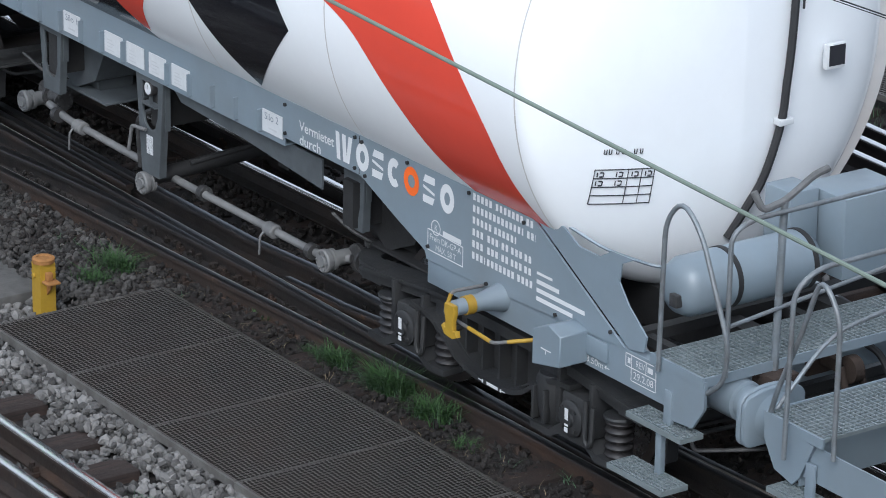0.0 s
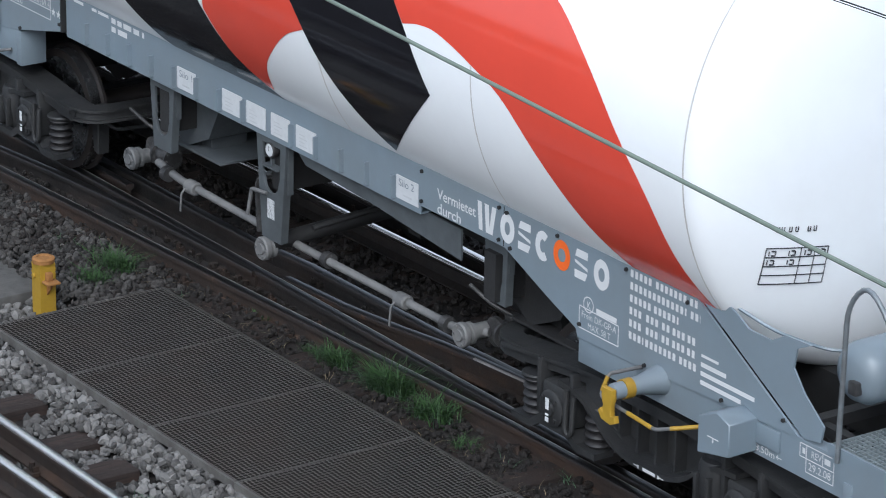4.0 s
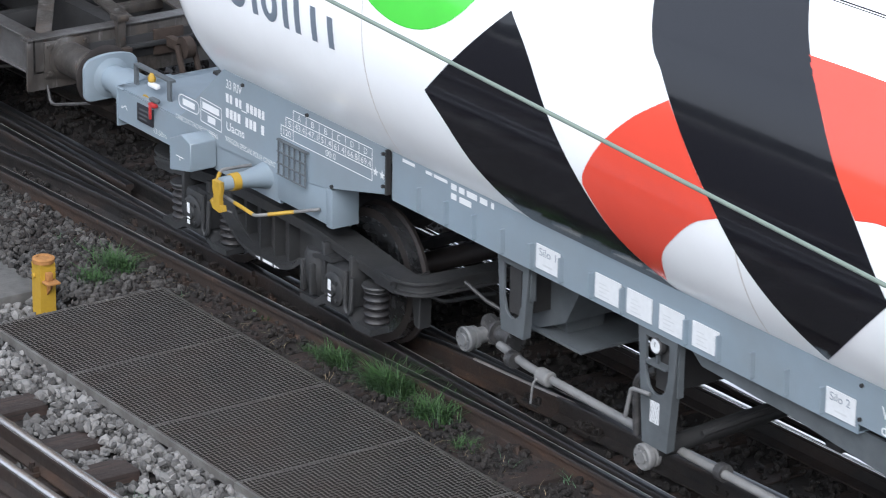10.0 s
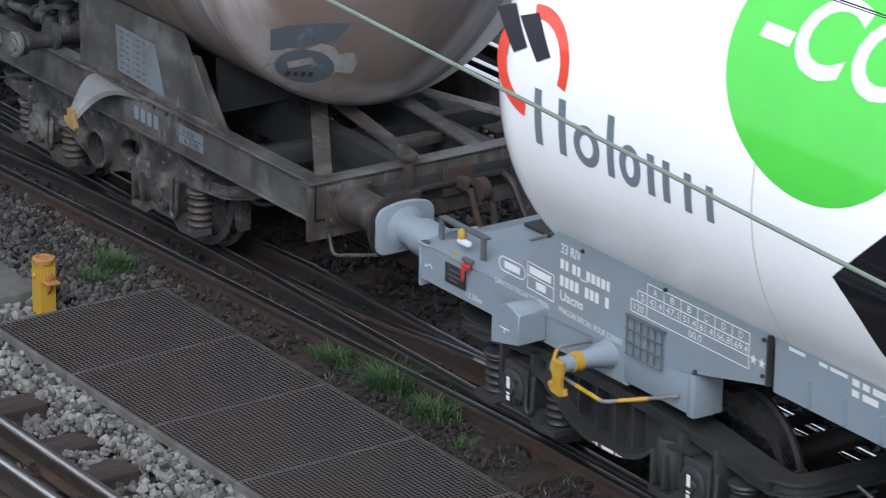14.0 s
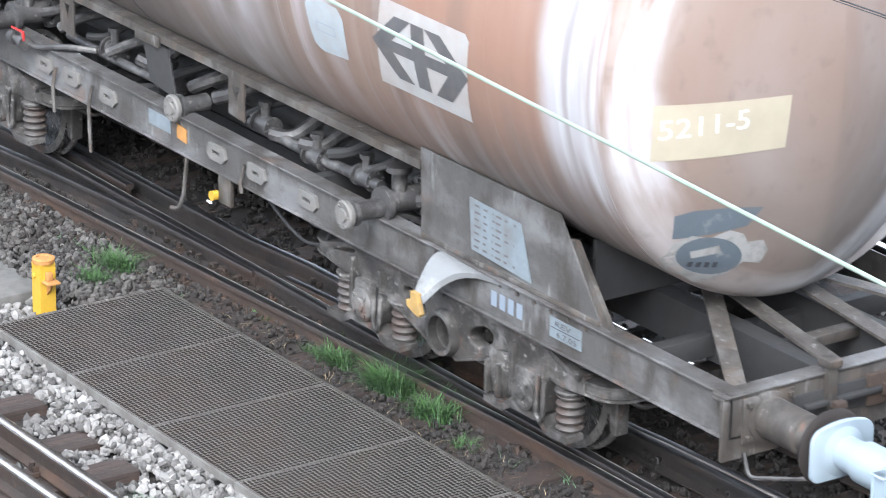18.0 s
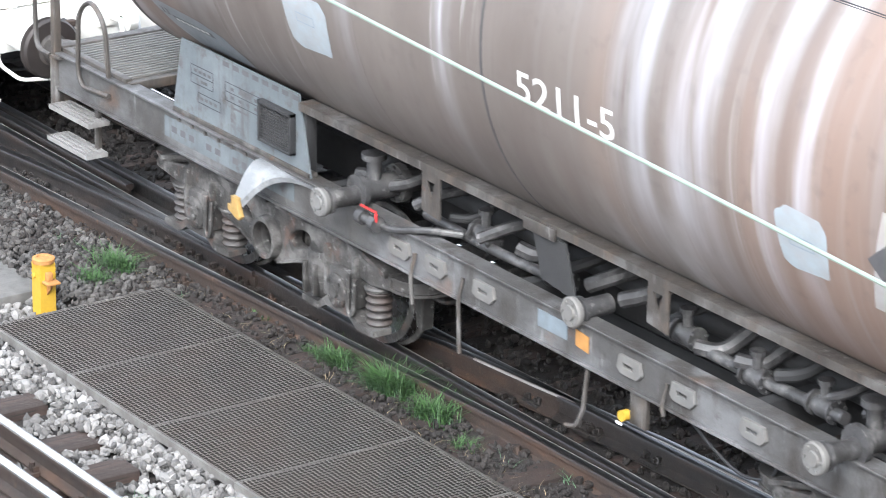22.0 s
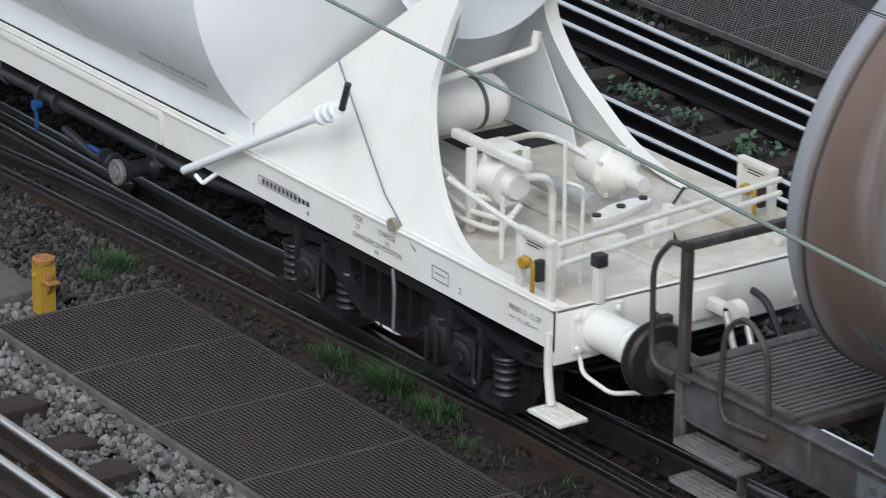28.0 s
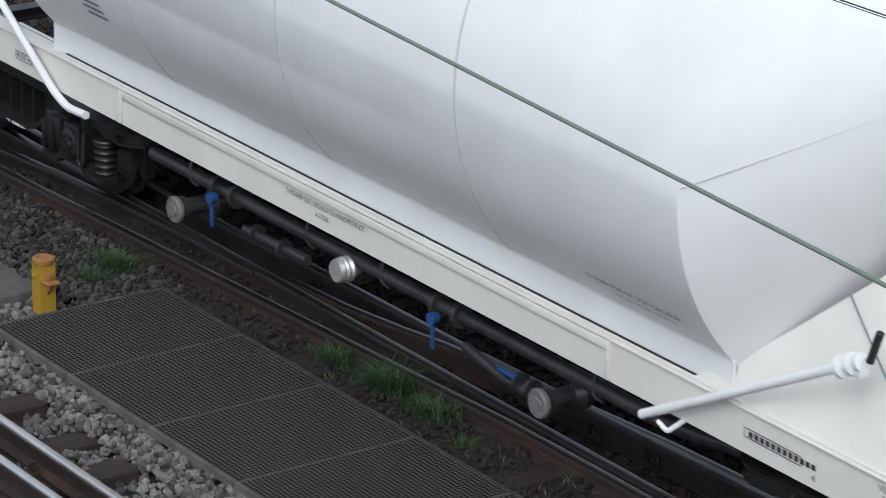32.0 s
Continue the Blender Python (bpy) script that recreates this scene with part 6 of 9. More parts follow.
def wagon_a_writing(w):
    y = SIDE - 0.014
    wl = "letter_white"
    lettering("Vermietet", 3.13, 1.43, y, 0.098, wl, w, 0.42, bold=0.001)
    lettering("durch", 3.13, 1.335, y, 0.098, wl, w, 0.255, bold=0.001)
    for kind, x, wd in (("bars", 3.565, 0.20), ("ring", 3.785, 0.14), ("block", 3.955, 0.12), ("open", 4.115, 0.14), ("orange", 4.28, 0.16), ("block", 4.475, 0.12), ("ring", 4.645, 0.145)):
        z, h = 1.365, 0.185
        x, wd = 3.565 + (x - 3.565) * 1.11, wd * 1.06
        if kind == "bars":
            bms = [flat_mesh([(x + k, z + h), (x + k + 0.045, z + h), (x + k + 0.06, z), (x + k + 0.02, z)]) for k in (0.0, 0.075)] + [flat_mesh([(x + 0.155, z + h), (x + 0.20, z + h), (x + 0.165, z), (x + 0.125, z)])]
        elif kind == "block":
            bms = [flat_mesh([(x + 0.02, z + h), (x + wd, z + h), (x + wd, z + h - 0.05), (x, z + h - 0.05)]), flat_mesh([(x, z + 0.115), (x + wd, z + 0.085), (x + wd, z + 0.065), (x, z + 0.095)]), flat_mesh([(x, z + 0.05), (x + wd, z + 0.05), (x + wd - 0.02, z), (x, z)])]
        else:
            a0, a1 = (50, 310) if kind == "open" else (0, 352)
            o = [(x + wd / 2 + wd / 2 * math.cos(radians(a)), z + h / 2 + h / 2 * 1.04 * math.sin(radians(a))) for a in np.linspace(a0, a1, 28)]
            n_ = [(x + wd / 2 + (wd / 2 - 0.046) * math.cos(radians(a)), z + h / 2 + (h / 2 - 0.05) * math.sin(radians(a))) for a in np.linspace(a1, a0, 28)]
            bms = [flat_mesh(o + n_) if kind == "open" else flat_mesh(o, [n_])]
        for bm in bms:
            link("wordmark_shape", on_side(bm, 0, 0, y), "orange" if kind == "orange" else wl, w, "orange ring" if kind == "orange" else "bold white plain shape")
    rows = [[(0, 0.21), (0.24, 0.53), (0.56, 0.64)], [(0, 0.53), (0.57, 0.66)], [(0, 0.21), (0.23, 0.46)], [(0, 0.12), (0.16, 0.29), (0.31, 0.39), (0.41, 0.53), (0.55, 0.63)], [(0, 0.12), (0.16, 0.29), (0.31, 0.39), (0.41, 0.53), (0.55, 0.63)], [(0, 0.14), (0.16, 0.45), (0.48, 0.64)]]
    for i, k in enumerate(rows):
        z = 1.56 - i * 0.0775
        lines_on_side("lettering_bar", wl, w, y, [(5.12 + a + q * 0.043, z, min(5.12 + b, 5.12 + a + q * 0.043 + 0.026), z) for a, b in k for q in range(int((b - a) / 0.043) + 1)], 0.046, "white bars of painted writing")
    lettering("K", 4.705, 1.205, y, 0.065, wl, w, 0.035)
    bm = flat_mesh(arc(4.722, 1.228, 0.052, 0, 350, 35), [arc(4.722, 1.228, 0.044, 0, 350, 35)])
    link("lettering", on_side(bm, 0, 0, y), wl, w)
    lines_on_side("lettering_bar", wl, w, y, [(4.80, 1.215, 5.0, 1.215)], 0.034, "white bars of small writing")
    lettering("Frein DK-GP-A", 4.655, 1.135, y, 0.058, wl, w, 0.34)
    lettering("MAX. 58 T", 4.72, 1.075, y, 0.058, wl, w, 0.22)
    lines_on_side("painted_frame", wl, w, y, [(4.635, 1.20, 5.02, 1.19), (5.02, 1.19, 5.02, 1.06), (5.02, 1.06, 4.635, 1.06), (4.635, 1.06, 4.635, 1.20)], 0.008)
    for i, (a, b) in enumerate(((0, 0.16), (0, 0.23), (0, 0.49), (0, 0.37))):
        lines_on_side("lettering_bar", wl, w, y, [(5.80 + a, 1.27 - i * 0.055, 5.80 + b, 1.27 - i * 0.055)], 0.028 if i else 0.018, "white bars of small writing")
    ys = SIDE - 0.004
    lettering("8.50m", 6.30, 0.862, ys, 0.06, wl, w, 0.17)
    lines_on_side("arrow", wl, w, ys, [(6.24, 0.882, 6.285, 0.882), (6.49, 0.882, 6.535, 0.882), (6.27, 0.895, 6.285, 0.882), (6.27, 0.87, 6.285, 0.882), (6.505, 0.895, 6.49, 0.882), (6.505, 0.87, 6.49, 0.882)], 0.006)
    boxes("label_holder", "grey", w, (6.25, 6.52, SIDE - 0.018, SIDE, 0.915, 1.04), bevel=0.003)
    lettering("REV", 6.785, 0.985, ys, 0.06, wl, w, 0.085)
    lettering("29.2.08", 6.765, 0.905, ys, 0.065, wl, w, 0.19)
    lines_on_side("lettering_bar", wl, w, ys, [(6.90, 1.005, 6.95, 1.005), (6.71, 1.005, 6.735, 1.005)], 0.035)
    lines_on_side("painted_frame", wl, w, ys, [(6.69, 1.045, 6.98, 1.045), (6.98, 1.045, 6.98, 0.885), (6.98, 0.885, 6.745, 0.885), (6.745, 0.885, 6.745, 1.045), (6.69, 1.045, 6.69, 0.965), (6.69, 0.965, 6.98, 0.965), (6.885, 1.045, 6.885, 0.965)], 0.007)
    # lettering of the other end panel
    lettering("33 RIV", -3.62, 1.475, y, 0.088, wl, w, 0.20, bold=0.001)
    for z, h, k in ((1.405, 0.062, [(0, 0.08), (0.12, 0.20), (0.26, 0.49)]), (1.298, 0.068, [(0, 0.19), (0.25, 0.39), (0.45, 0.49)])):
        lines_on_side("lettering_bar", wl, w, y, [(-3.62 + a + q * 0.05, z, min(-3.62 + b, -3.62 + a + q * 0.05 + 0.036), z) for a, b in k for q in range(int((b - a) / 0.05) + 1)], h, "white bars of the wagon number")
    lettering("Uacns", -3.62, 1.175, y, 0.088, wl, w, 0.23, bold=0.001)
    lines_on_side("lettering_bar", wl, w, y, [(-3.42, 1.365, -3.35, 1.365)], 0.008)
    lettering("WAGON SPECIAL POUR CIMENT", -3.63, 1.092, y, 0.055, wl, w, 0.64, tilt=-1.3)
    lettering("GARE D'ATTACHE: ECLEPENS", -4.29, 1.072, y, 0.05, wl, w, 0.56)
    lines_on_side("painted_frame", wl, w, y, [(-3.95, 1.315, -3.68, 1.305), (-3.68, 1.305, -3.68, 1.135), (-3.68, 1.135, -3.95, 1.145), (-3.95, 1.145, -3.95, 1.315), (-3.95, 1.23, -3.68, 1.22)], 0.007)
    lines_on_side("lettering_bar", wl, w, y, [(-3.93, 1.268, -3.71, 1.265), (-3.86, 1.185, -3.76, 1.185)], 0.048, "white bars of small writing")
    bm = flat_mesh(arc(-4.02, 1.22, 0.05, -90, 90, 12) + arc(-4.20, 1.22, 0.05, 90, 270, 12), [arc(-4.02, 1.22, 0.042, -90, 90, 12) + arc(-4.20, 1.22, 0.042, 90, 270, 12)])
    link("painted_frame", on_side(bm, 0, 0, y), wl, w)
    lines_on_side("lettering_bar", wl, w, y, [(-4.19, 1.22, -4.03, 1.22)], 0.045)
    # load table
    st = [(-2.77, 1.545, -1.83, 1.545), (-2.86, 1.475, -1.83, 1.475), (-2.92, 1.405, -1.83, 1.405), (-2.92, 1.33, -1.83, 1.33), (-1.83, 1.545, -1.83, 1.33), (-2.92, 1.405, -2.92, 1.33), (-2.86, 1.475, -2.86, 1.405)]
    st += [(-2.77 + k * 0.157, 1.545, -2.77 + k * 0.157, 1.405 if k else 1.33) for k in range(6)]
    lines_on_side("load_table", wl, w, y, st, 0.007, "white ruled load limit table")
    for k, (h, v) in enumerate((("A", "43.4"), ("B", "47.1"), ("B", "51.4"), ("C", "61.4"), ("D", "66.8"), ("D", "69.4"))):
        x = -2.77 + k * 0.157
        lettering(h, x + 0.055, 1.488, y, 0.062, wl, w, 0.036)
        lettering(v, x + 0.02, 1.418, y, 0.062, wl, w, 0.118)
    lettering("S", -2.835, 1.418, y, 0.062, wl, w, 0.035)
    lettering("120", -2.905, 1.345, y, 0.062, wl, w, 0.09)
    lettering("00.0", -2.38, 1.345, y, 0.062, wl, w, 0.12)
    for x in (-1.79, -1.715):
        pts = [((0.035 if k % 2 == 0 else 0.014) * math.sin(k * math.pi / 5), (0.035 if k % 2 == 0 else 0.014) * math.cos(k * math.pi / 5)) for k in range(10)]
        link("star", on_side(flat_mesh(pts), x, 1.40, y), wl, w)
    lines_on_side("lettering_bar", wl, w, SIDE - 0.004, [(-0.96 + a, 1.55, -0.96 + b, 1.55) for a, b in ((0, 0.06), (0.085, 0.145), (0.17, 0.28), (0.31, 0.39), (0.43, 0.46))] + [(-0.96, 1.487, -0.90, 1.487), (-0.87, 1.487, -0.74, 1.487)], 0.04, "white bars of the wagon number")
    lines_on_side("lettering_bar", wl, w, SIDE - 0.004, [(-1.50, 1.565, -1.36, 1.565), (-1.24, 1.562, -1.17, 1.562), (-1.15, 1.562, -1.0, 1.562)], 0.022, "tiny white writing")
    lettering("13.50m", -4.62, 0.87, SIDE - 0.004, 0.055, wl, w, 0.17)
    boxes("builder_plate", "letter_black", w, (-4.83, -4.61, SIDE - 0.012, SIDE - 0.002, 0.905, 1.035), bevel=0.003, label="black builder's plate")
    lines_on_side("plate_text", "grey_dusty", w, SIDE - 0.0135, [(-4.79, 1.0, -4.66, 1.0), (-4.80, 0.965, -4.65, 0.965), (-4.79, 0.935, -4.69, 0.935)], 0.014)
    lines_on_side("arrow", wl, w, SIDE - 0.004, [(-5.06, 0.93, -5.0, 0.96), (-5.0, 0.96, -4.98, 0.93), (-5.06, 0.93, -5.05, 0.95)], 0.008)
    tick("rivet", "dark", w, [(-1.70, 1.55), (-1.70, 1.33), (-2.3, 1.15), (-3.4, 1.55), (-2.6, 1.56), (2.96, 1.56), (2.96, 1.36), (3.80, 1.57), (3.80, 1.36), (3.88, 1.56), (3.92, 1.34), (4.40, 1.57), (5.08, 1.57), (5.66, 1.55), (4.64, 1.08), (5.28, 1.03), (6.0, 1.06), (6.55, 1.13)])
    boxes("panel_joint", "dark", w, (3.842, 3.848, SIDE - 0.0135, SIDE - 0.0115, 1.33, 1.59), bevel=0)
    boxes("panel_joint", "dark", w, (-1.66, -1.645, SIDE - 0.03, SIDE + 0.01, 1.285, 1.592), bevel=0)
    # wire card holder
    bm = bmesh.new()
    for i in range(6):
        x = -2.93 + i * 0.066
        cyl(bm, (x, SIDE - 0.03, 1.06), (x, SIDE - 0.03, 1.30), 0.007, 6)
    for z in (1.06, 1.14, 1.22, 1.30):
        cyl(bm, (-2.94, SIDE - 0.034, z), (-2.59, SIDE - 0.034, z), 0.006, 6)
    box(bm, -2.95, -2.58, SIDE - 0.03, SIDE - 0.008, 1.292, 1.305)
    tagged(link("card_holder", bm, "strut", w), "wire-fronted card holder", kind="stuff")


def wagon_a_ends(w, tk):
    """Platform, rails, reservoir and steps at one end; coupling and taps at the other."""
    x1 = 7.12
    pf = grid_tread(w, 6.96, 7.44, -1.16, 1.16, 1.135, name="platform", cell=0.04, bar=0.0075, depth=0.02)
    boxes("platform_edge", "grey", pf, (6.95, 7.45, -1.175, -1.162, 1.08, 1.14), bevel=0)
    boxes("platform_edge", "grey", pf, (7.44, 7.45, -1.16, 1.16, 1.08, 1.14), bevel=0)
    bm = bmesh.new()
    prism(bm, [(6.98, 1.07), (7.46, 1.12), (7.46, 0.95), (7.36, 0.80), (7.16, 0.78), (7.12, 0.84)], -1.17, -1.15)
    link("end_gusset", bm, "grey", w, "blue-grey end bracket")
    pipes("handrail", "rail_tube", w, 0.0155, [(7.05, -1.19, 1.06), (7.07, -1.19, 2.00), (7.22, -1.19, 2.17), (7.40, -1.19, 2.02), (7.66, -1.17, 1.40), (7.60, -1.15, 1.16), (7.46, -1.15, 1.05)], rad=0.12, n=10, label="bent grey tubular handrail")
    pipes("handrail", "rail_tube", w, 0.0155, [(7.46, -1.02, 1.12), (7.46, -1.02, 2.0), (7.46, -0.86, 2.06), (7.46, 0.9, 2.08), (7.46, 1.05, 1.95), (7.46, 1.05, 1.12)], rad=0.14, n=10, label="grey tubular end rail")
    pipes("handrail", "rail_tube", w, 0.013, [(7.46, -1.02, 1.43), (7.46, 1.05, 1.66)], n=8)
    pipes("handrail", "rail_tube", w, 0.014, [(7.46, 0.62, 1.12), (7.46, 0.40, 1.7), (7.46, 0.62, 2.08)], rad=0.05, n=8)
    pipes("brake_column", "rail_tube", w, 0.024, [(7.44, -0.64, 0.92), (7.44, -0.62, 2.12)], n=12, label="worn hand brake column")
    wh = pipes("brake_crank", "pipe_light", w, 0.022, [(7.40, -0.82, 2.20), (7.44, -0.78, 2.09), (7.44, -0.62, 2.12), (7.44, -0.40, 2.24), (7.44, -0.30, 2.26)], rad=0.04, n=8, label="worn crank handle")
    boxes("column_foot", "rust", w, (7.36, 7.56, -0.74, -0.54, 0.98, 1.08), bevel=0.01, label="rusty brake column foot")
    res = turned("air_reservoir", "grey", w, ([(-0.98, 0.01), (-0.975, 0.09), (-0.94, 0.155), (-0.88, 0.185), (0.0, 0.185), (0.06, 0.14), (0.09, 0.05), (0.09, 0.01)], (6.88, 0, 1.47), "y"), n=32, label="blue-grey air reservoir")
    for y in (-0.60, -0.02):
        turned("strap", "dark", res, ([(y - 0.018, 0.183), (y - 0.018, 0.190), (y + 0.018, 0.190), (y + 0.018, 0.183)], (6.88, 0, 1.47), "y"), n=32, label="dark strap")
    boxes("drain_valve", "pipe", res, (6.90, 6.97, -1.01, -0.96, 1.38, 1.46), bevel=0.008)
    boxes("equipment_box", "grey", w, (6.62, 7.02, 0.22, 0.72, 1.32, 1.84), bevel=0.012, label="blue-grey steel cabinet")
    boxes("equipment_box", "grey", w, (6.55, 6.80, -0.02, 0.20, 1.48, 1.86), bevel=0.012, label="blue-grey steel cabinet")
    boxes("reservoir_frame", "dark", w, (6.3, 7.0, -1.0, -0.94, 1.06, 1.12), (6.3, 7.0, 0.0, 0.06, 1.06, 1.12), (6.60, 6.68, -1.05, 1.05, 1.07, 1.14), bevel=0)
    # cable down the tank end
    strap = smooth_line([(3.7, 0.40), (3.3, 0.39), (2.88, 0.37), (2.56, 0.345), (2.35, 0.323), (2.12, 0.30), (1.78, 0.203), (1.60, 0.10), (1.40, -0.02)])

    def on_head(z, y):
        r = min(0.999, math.hypot(y, z - AZ) / AR)
        return 5.95 + 0.35 * math.sqrt(max(0.0, 1 - r ** (2 / 0.8)))

    pts = [(on_head(z, y) + 0.012, y, z) for z, y in strap]
    ob = pipes("cable_duct", "rubber", tk, 0.027, pts, rad=0, n=8, label="black cable duct down the tank end")
    pipes("cable_duct", "rubber", tk, 0.008, [(x + 0.01, y + 0.06, z) for x, y, z in pts[:14]], rad=0, n=6)
    z, y = 2.12, 0.31
    boxes("clamp", "sticker", ob, (on_head(z, y) - 0.02, on_head(z, y) + 0.05, y - 0.05, y + 0.06, z - 0.02, z + 0.02), bevel=0.004, label="white clamp")
    z, y = 2.47, 0.72
    pl = boxes("end_plate", "letter_white", tk, (on_head(z, y) - 0.03, on_head(z, y) + 0.008, y - 0.06, y + 0.09, z - 0.09, z + 0.07), bevel=0.004, label="small plate on the tank end")
    boxes("end_plate_face", "letter_black", pl, (on_head(z, y) + 0.008, on_head(z, y) + 0.013, y - 0.04, y + 0.085, z - 0.07, z + 0.06), bevel=0)
    head_table(tk, on_head)
    # steps
    for z, ya, yb in ((0.755, -1.27, -1.10), (0.455, -1.40, -1.20)):
        grid_tread(w, 6.86, 7.38, ya, yb, z, cell=0.035)
    boxes("step_bracket", "grey", w, (7.10, 7.17, -1.18, -1.155, 0.70, 0.96), (7.11, 7.16, -1.24, -1.20, 0.42, 0.75), bevel=0.003)
    pipes("coupler_handle", "pipe", w, 0.013, [(7.14, -1.0, 0.80), (7.22, -1.05, 0.58), (7.50, -0.75, 0.62), (7.6, -0.4, 0.66)], rad=0.05, n=6)
    coupling(w, x1, 1)
    coupling(w, -5.13, -1)
    # fittings at the other end
    boxes("end_deck", "grey", w, (-5.13, -4.05, -1.14, 1.14, 1.068, 1.078), bevel=0, label="blue-grey end deck")
    bm = bmesh.new()
    for a in ((-5.10, -5.06, -1.02, -1.0, 1.078, 1.22), (-5.10, -4.60, -1.02, -0.97, 1.215, 1.23), (-4.64, -4.60, -1.02, -1.0, 1.078, 1.215)):
        box(bm, *a)
    link("tap_bracket", bm, "strut", w, "folded steel bracket")
    turned("tap_knob", "yellow", w, ([(1.17, 0.01), (1.17, 0.026), (1.19, 0.03), (1.215, 0.024), (1.23, 0.01)], (-4.83, -1.03, 0), "z"), n=14, label="yellow tap knob")
    boxes("tap_body", "letter_white", w, (-4.86, -4.74, -1.05, -1.01, 1.13, 1.165), bevel=0.01)
    bm = flat_mesh(arc(-4.80, 1.02, 0.07, 0, 350, 24), [arc(-4.80, 1.02, 0.058, 0, 350, 24)], thick=0.01)
    link("pull_ring", on_side(bm, 0, 0, -1.10), "yellow", w, "yellow pull ring")
    boxes("air_tap", "red_lever", w, (-4.62, -4.54, -1.19, -1.15, 1.07, 1.10), (-4.60, -4.575, -1.20, -1.18, 0.98, 1.08), bevel=0.01, label="red air tap")
    boxes("air_tap_plate", "strut", w, (-4.64, -4.54, -1.17, -1.13, 1.10, 1.13), bevel=0.01)
    pipes("end_ladder", "pipe_light", w, 0.012, [(-4.75, -0.55, 1.08), (-4.75, 0.10, 1.12), (-4.2, 0.15, 1.14)], rad=0.03, n=6)
    plates("end_brace", "grey", w, -0.2, -0.17, [(-4.95, 1.07), (-4.85, 1.07), (-4.85, 1.45), (-4.95, 1.45)])
    for y in (-0.6, 0.6):
        boxes("saddle", "grey", w, (-3.9, -3.2, y - 0.02, y + 0.02, 1.07, 1.6), bevel=0)
    pipes("saddle_hoop", "grey", w, 0.011, [(5.95, -1.16, 1.68), (6.25, -0.98, 1.52), (6.42, -0.70, 1.40), (6.60, -0.62, 1.46)], rad=0.1, n=6, label="grey steel hoop")


def head_table(tk, on_head):
    """Black ruled inspection table on the domed end."""
    def spot(u, v):
        y, z = -1.04 + u * 0.40 - v * 0.015, 2.02 - v * 0.225 - u * 0.04
        return Vector((on_head(z, y) + 0.006, y, z))

    bm = bmesh.new()

    def stroke(a, b, wdt=0.007):
        n = 8
        for i in range(n):
            p, q = (a[0] + (b[0] - a[0]) * i / n, a[1] + (b[1] - a[1]) * i / n), (a[0] + (b[0] - a[0]) * (i + 1) / n, a[1] + (b[1] - a[1]) * (i + 1) / n)
            P, Q = spot(*p), spot(*q)
            tube(bm, [P, Q], wdt / 2, 4, 0)

    for v in (0, 0.25, 0.5, 0.75, 1.0):
        stroke((0, v), (1, v))
    for u in (0, 0.55, 0.78, 1.0):
        stroke((u, 0), (u, 1))
    for u, v in ((0.05, 0.03), (0.62, 0.03), (0.85, 0.03), (0.05, 0.28), (0.36, 0.03), (0.36, 0.28)):
        stroke((u, v + 0.05), (u, v + 0.17), 0.009)
        stroke((u + 0.04, v + 0.05), (u + 0.09, v + 0.05), 0.009)
        stroke((u + 0.04, v + 0.17), (u + 0.09, v + 0.17), 0.009)
        stroke((u + 0.10, v + 0.05), (u + 0.10, v + 0.17), 0.009)
    for u in (0.10, 0.18, 0.30, 0.40, 0.60, 0.70):
        stroke((u, -0.58), (u, -0.45), 0.007)
        stroke((u, -0.45), (u + 0.04, -0.45), 0.007)
        stroke((u + 0.04, -0.58), (u + 0.04, -0.45), 0.007)
    tagged(link("inspection_table", bm, "letter_black", tk), "black ruled inspection table", kind="stuff")


def coupling(w, x, s, hook="rust", shackle="rust"):
    """Draw hook, screw coupling and brake hoses on the end beam."""
    bm = bmesh.new()
    box(bm, x, x + s * 0.03, -0.13, 0.13, 0.82, 1.02, bevel=0.006)
    box(bm, x + s * 0.03, x + s * 0.26, -0.035, 0.035, 0.88, 0.96, bevel=0.01)
    lathe(bm, [(-0.035, 0.03), (-0.035, 0.085), (0.035, 0.085), (0.035, 0.03)], (x + s * 0.28, 0, 0.93), "y", 16)
    ob = link("draw_hook", bm, hook, w, "rusty draw hook" if hook == "rust" else "white painted draw hook")
    pipes("coupling_link", shackle, ob, 0.024, [(x + s * 0.26, -0.07, 0.95), (x + s * 0.36, -0.07, 0.72), (x + s * 0.42, 0.0, 0.60), (x + s * 0.36, 0.07, 0.72), (x + s * 0.26, 0.07, 0.95)], rad=0.05, n=8)
    for y in (-0.42, 0.36):
        pipes("brake_hose", "rubber", w, 0.024, [(x - s * 0.02, y, 0.92), (x + s * 0.14, y, 0.90), (x + s * 0.30, y + 0.03, 0.62), (x + s * 0.46, y + 0.08, 0.60)], rad=0.1, n=8, label="black rubber brake hose")
    boxes("hose_tap", "rust", w, (x + s * 0.08, x + s * 0.14, -0.46, -0.38, 0.90, 0.95), bevel=0.006, label="worn hose tap")


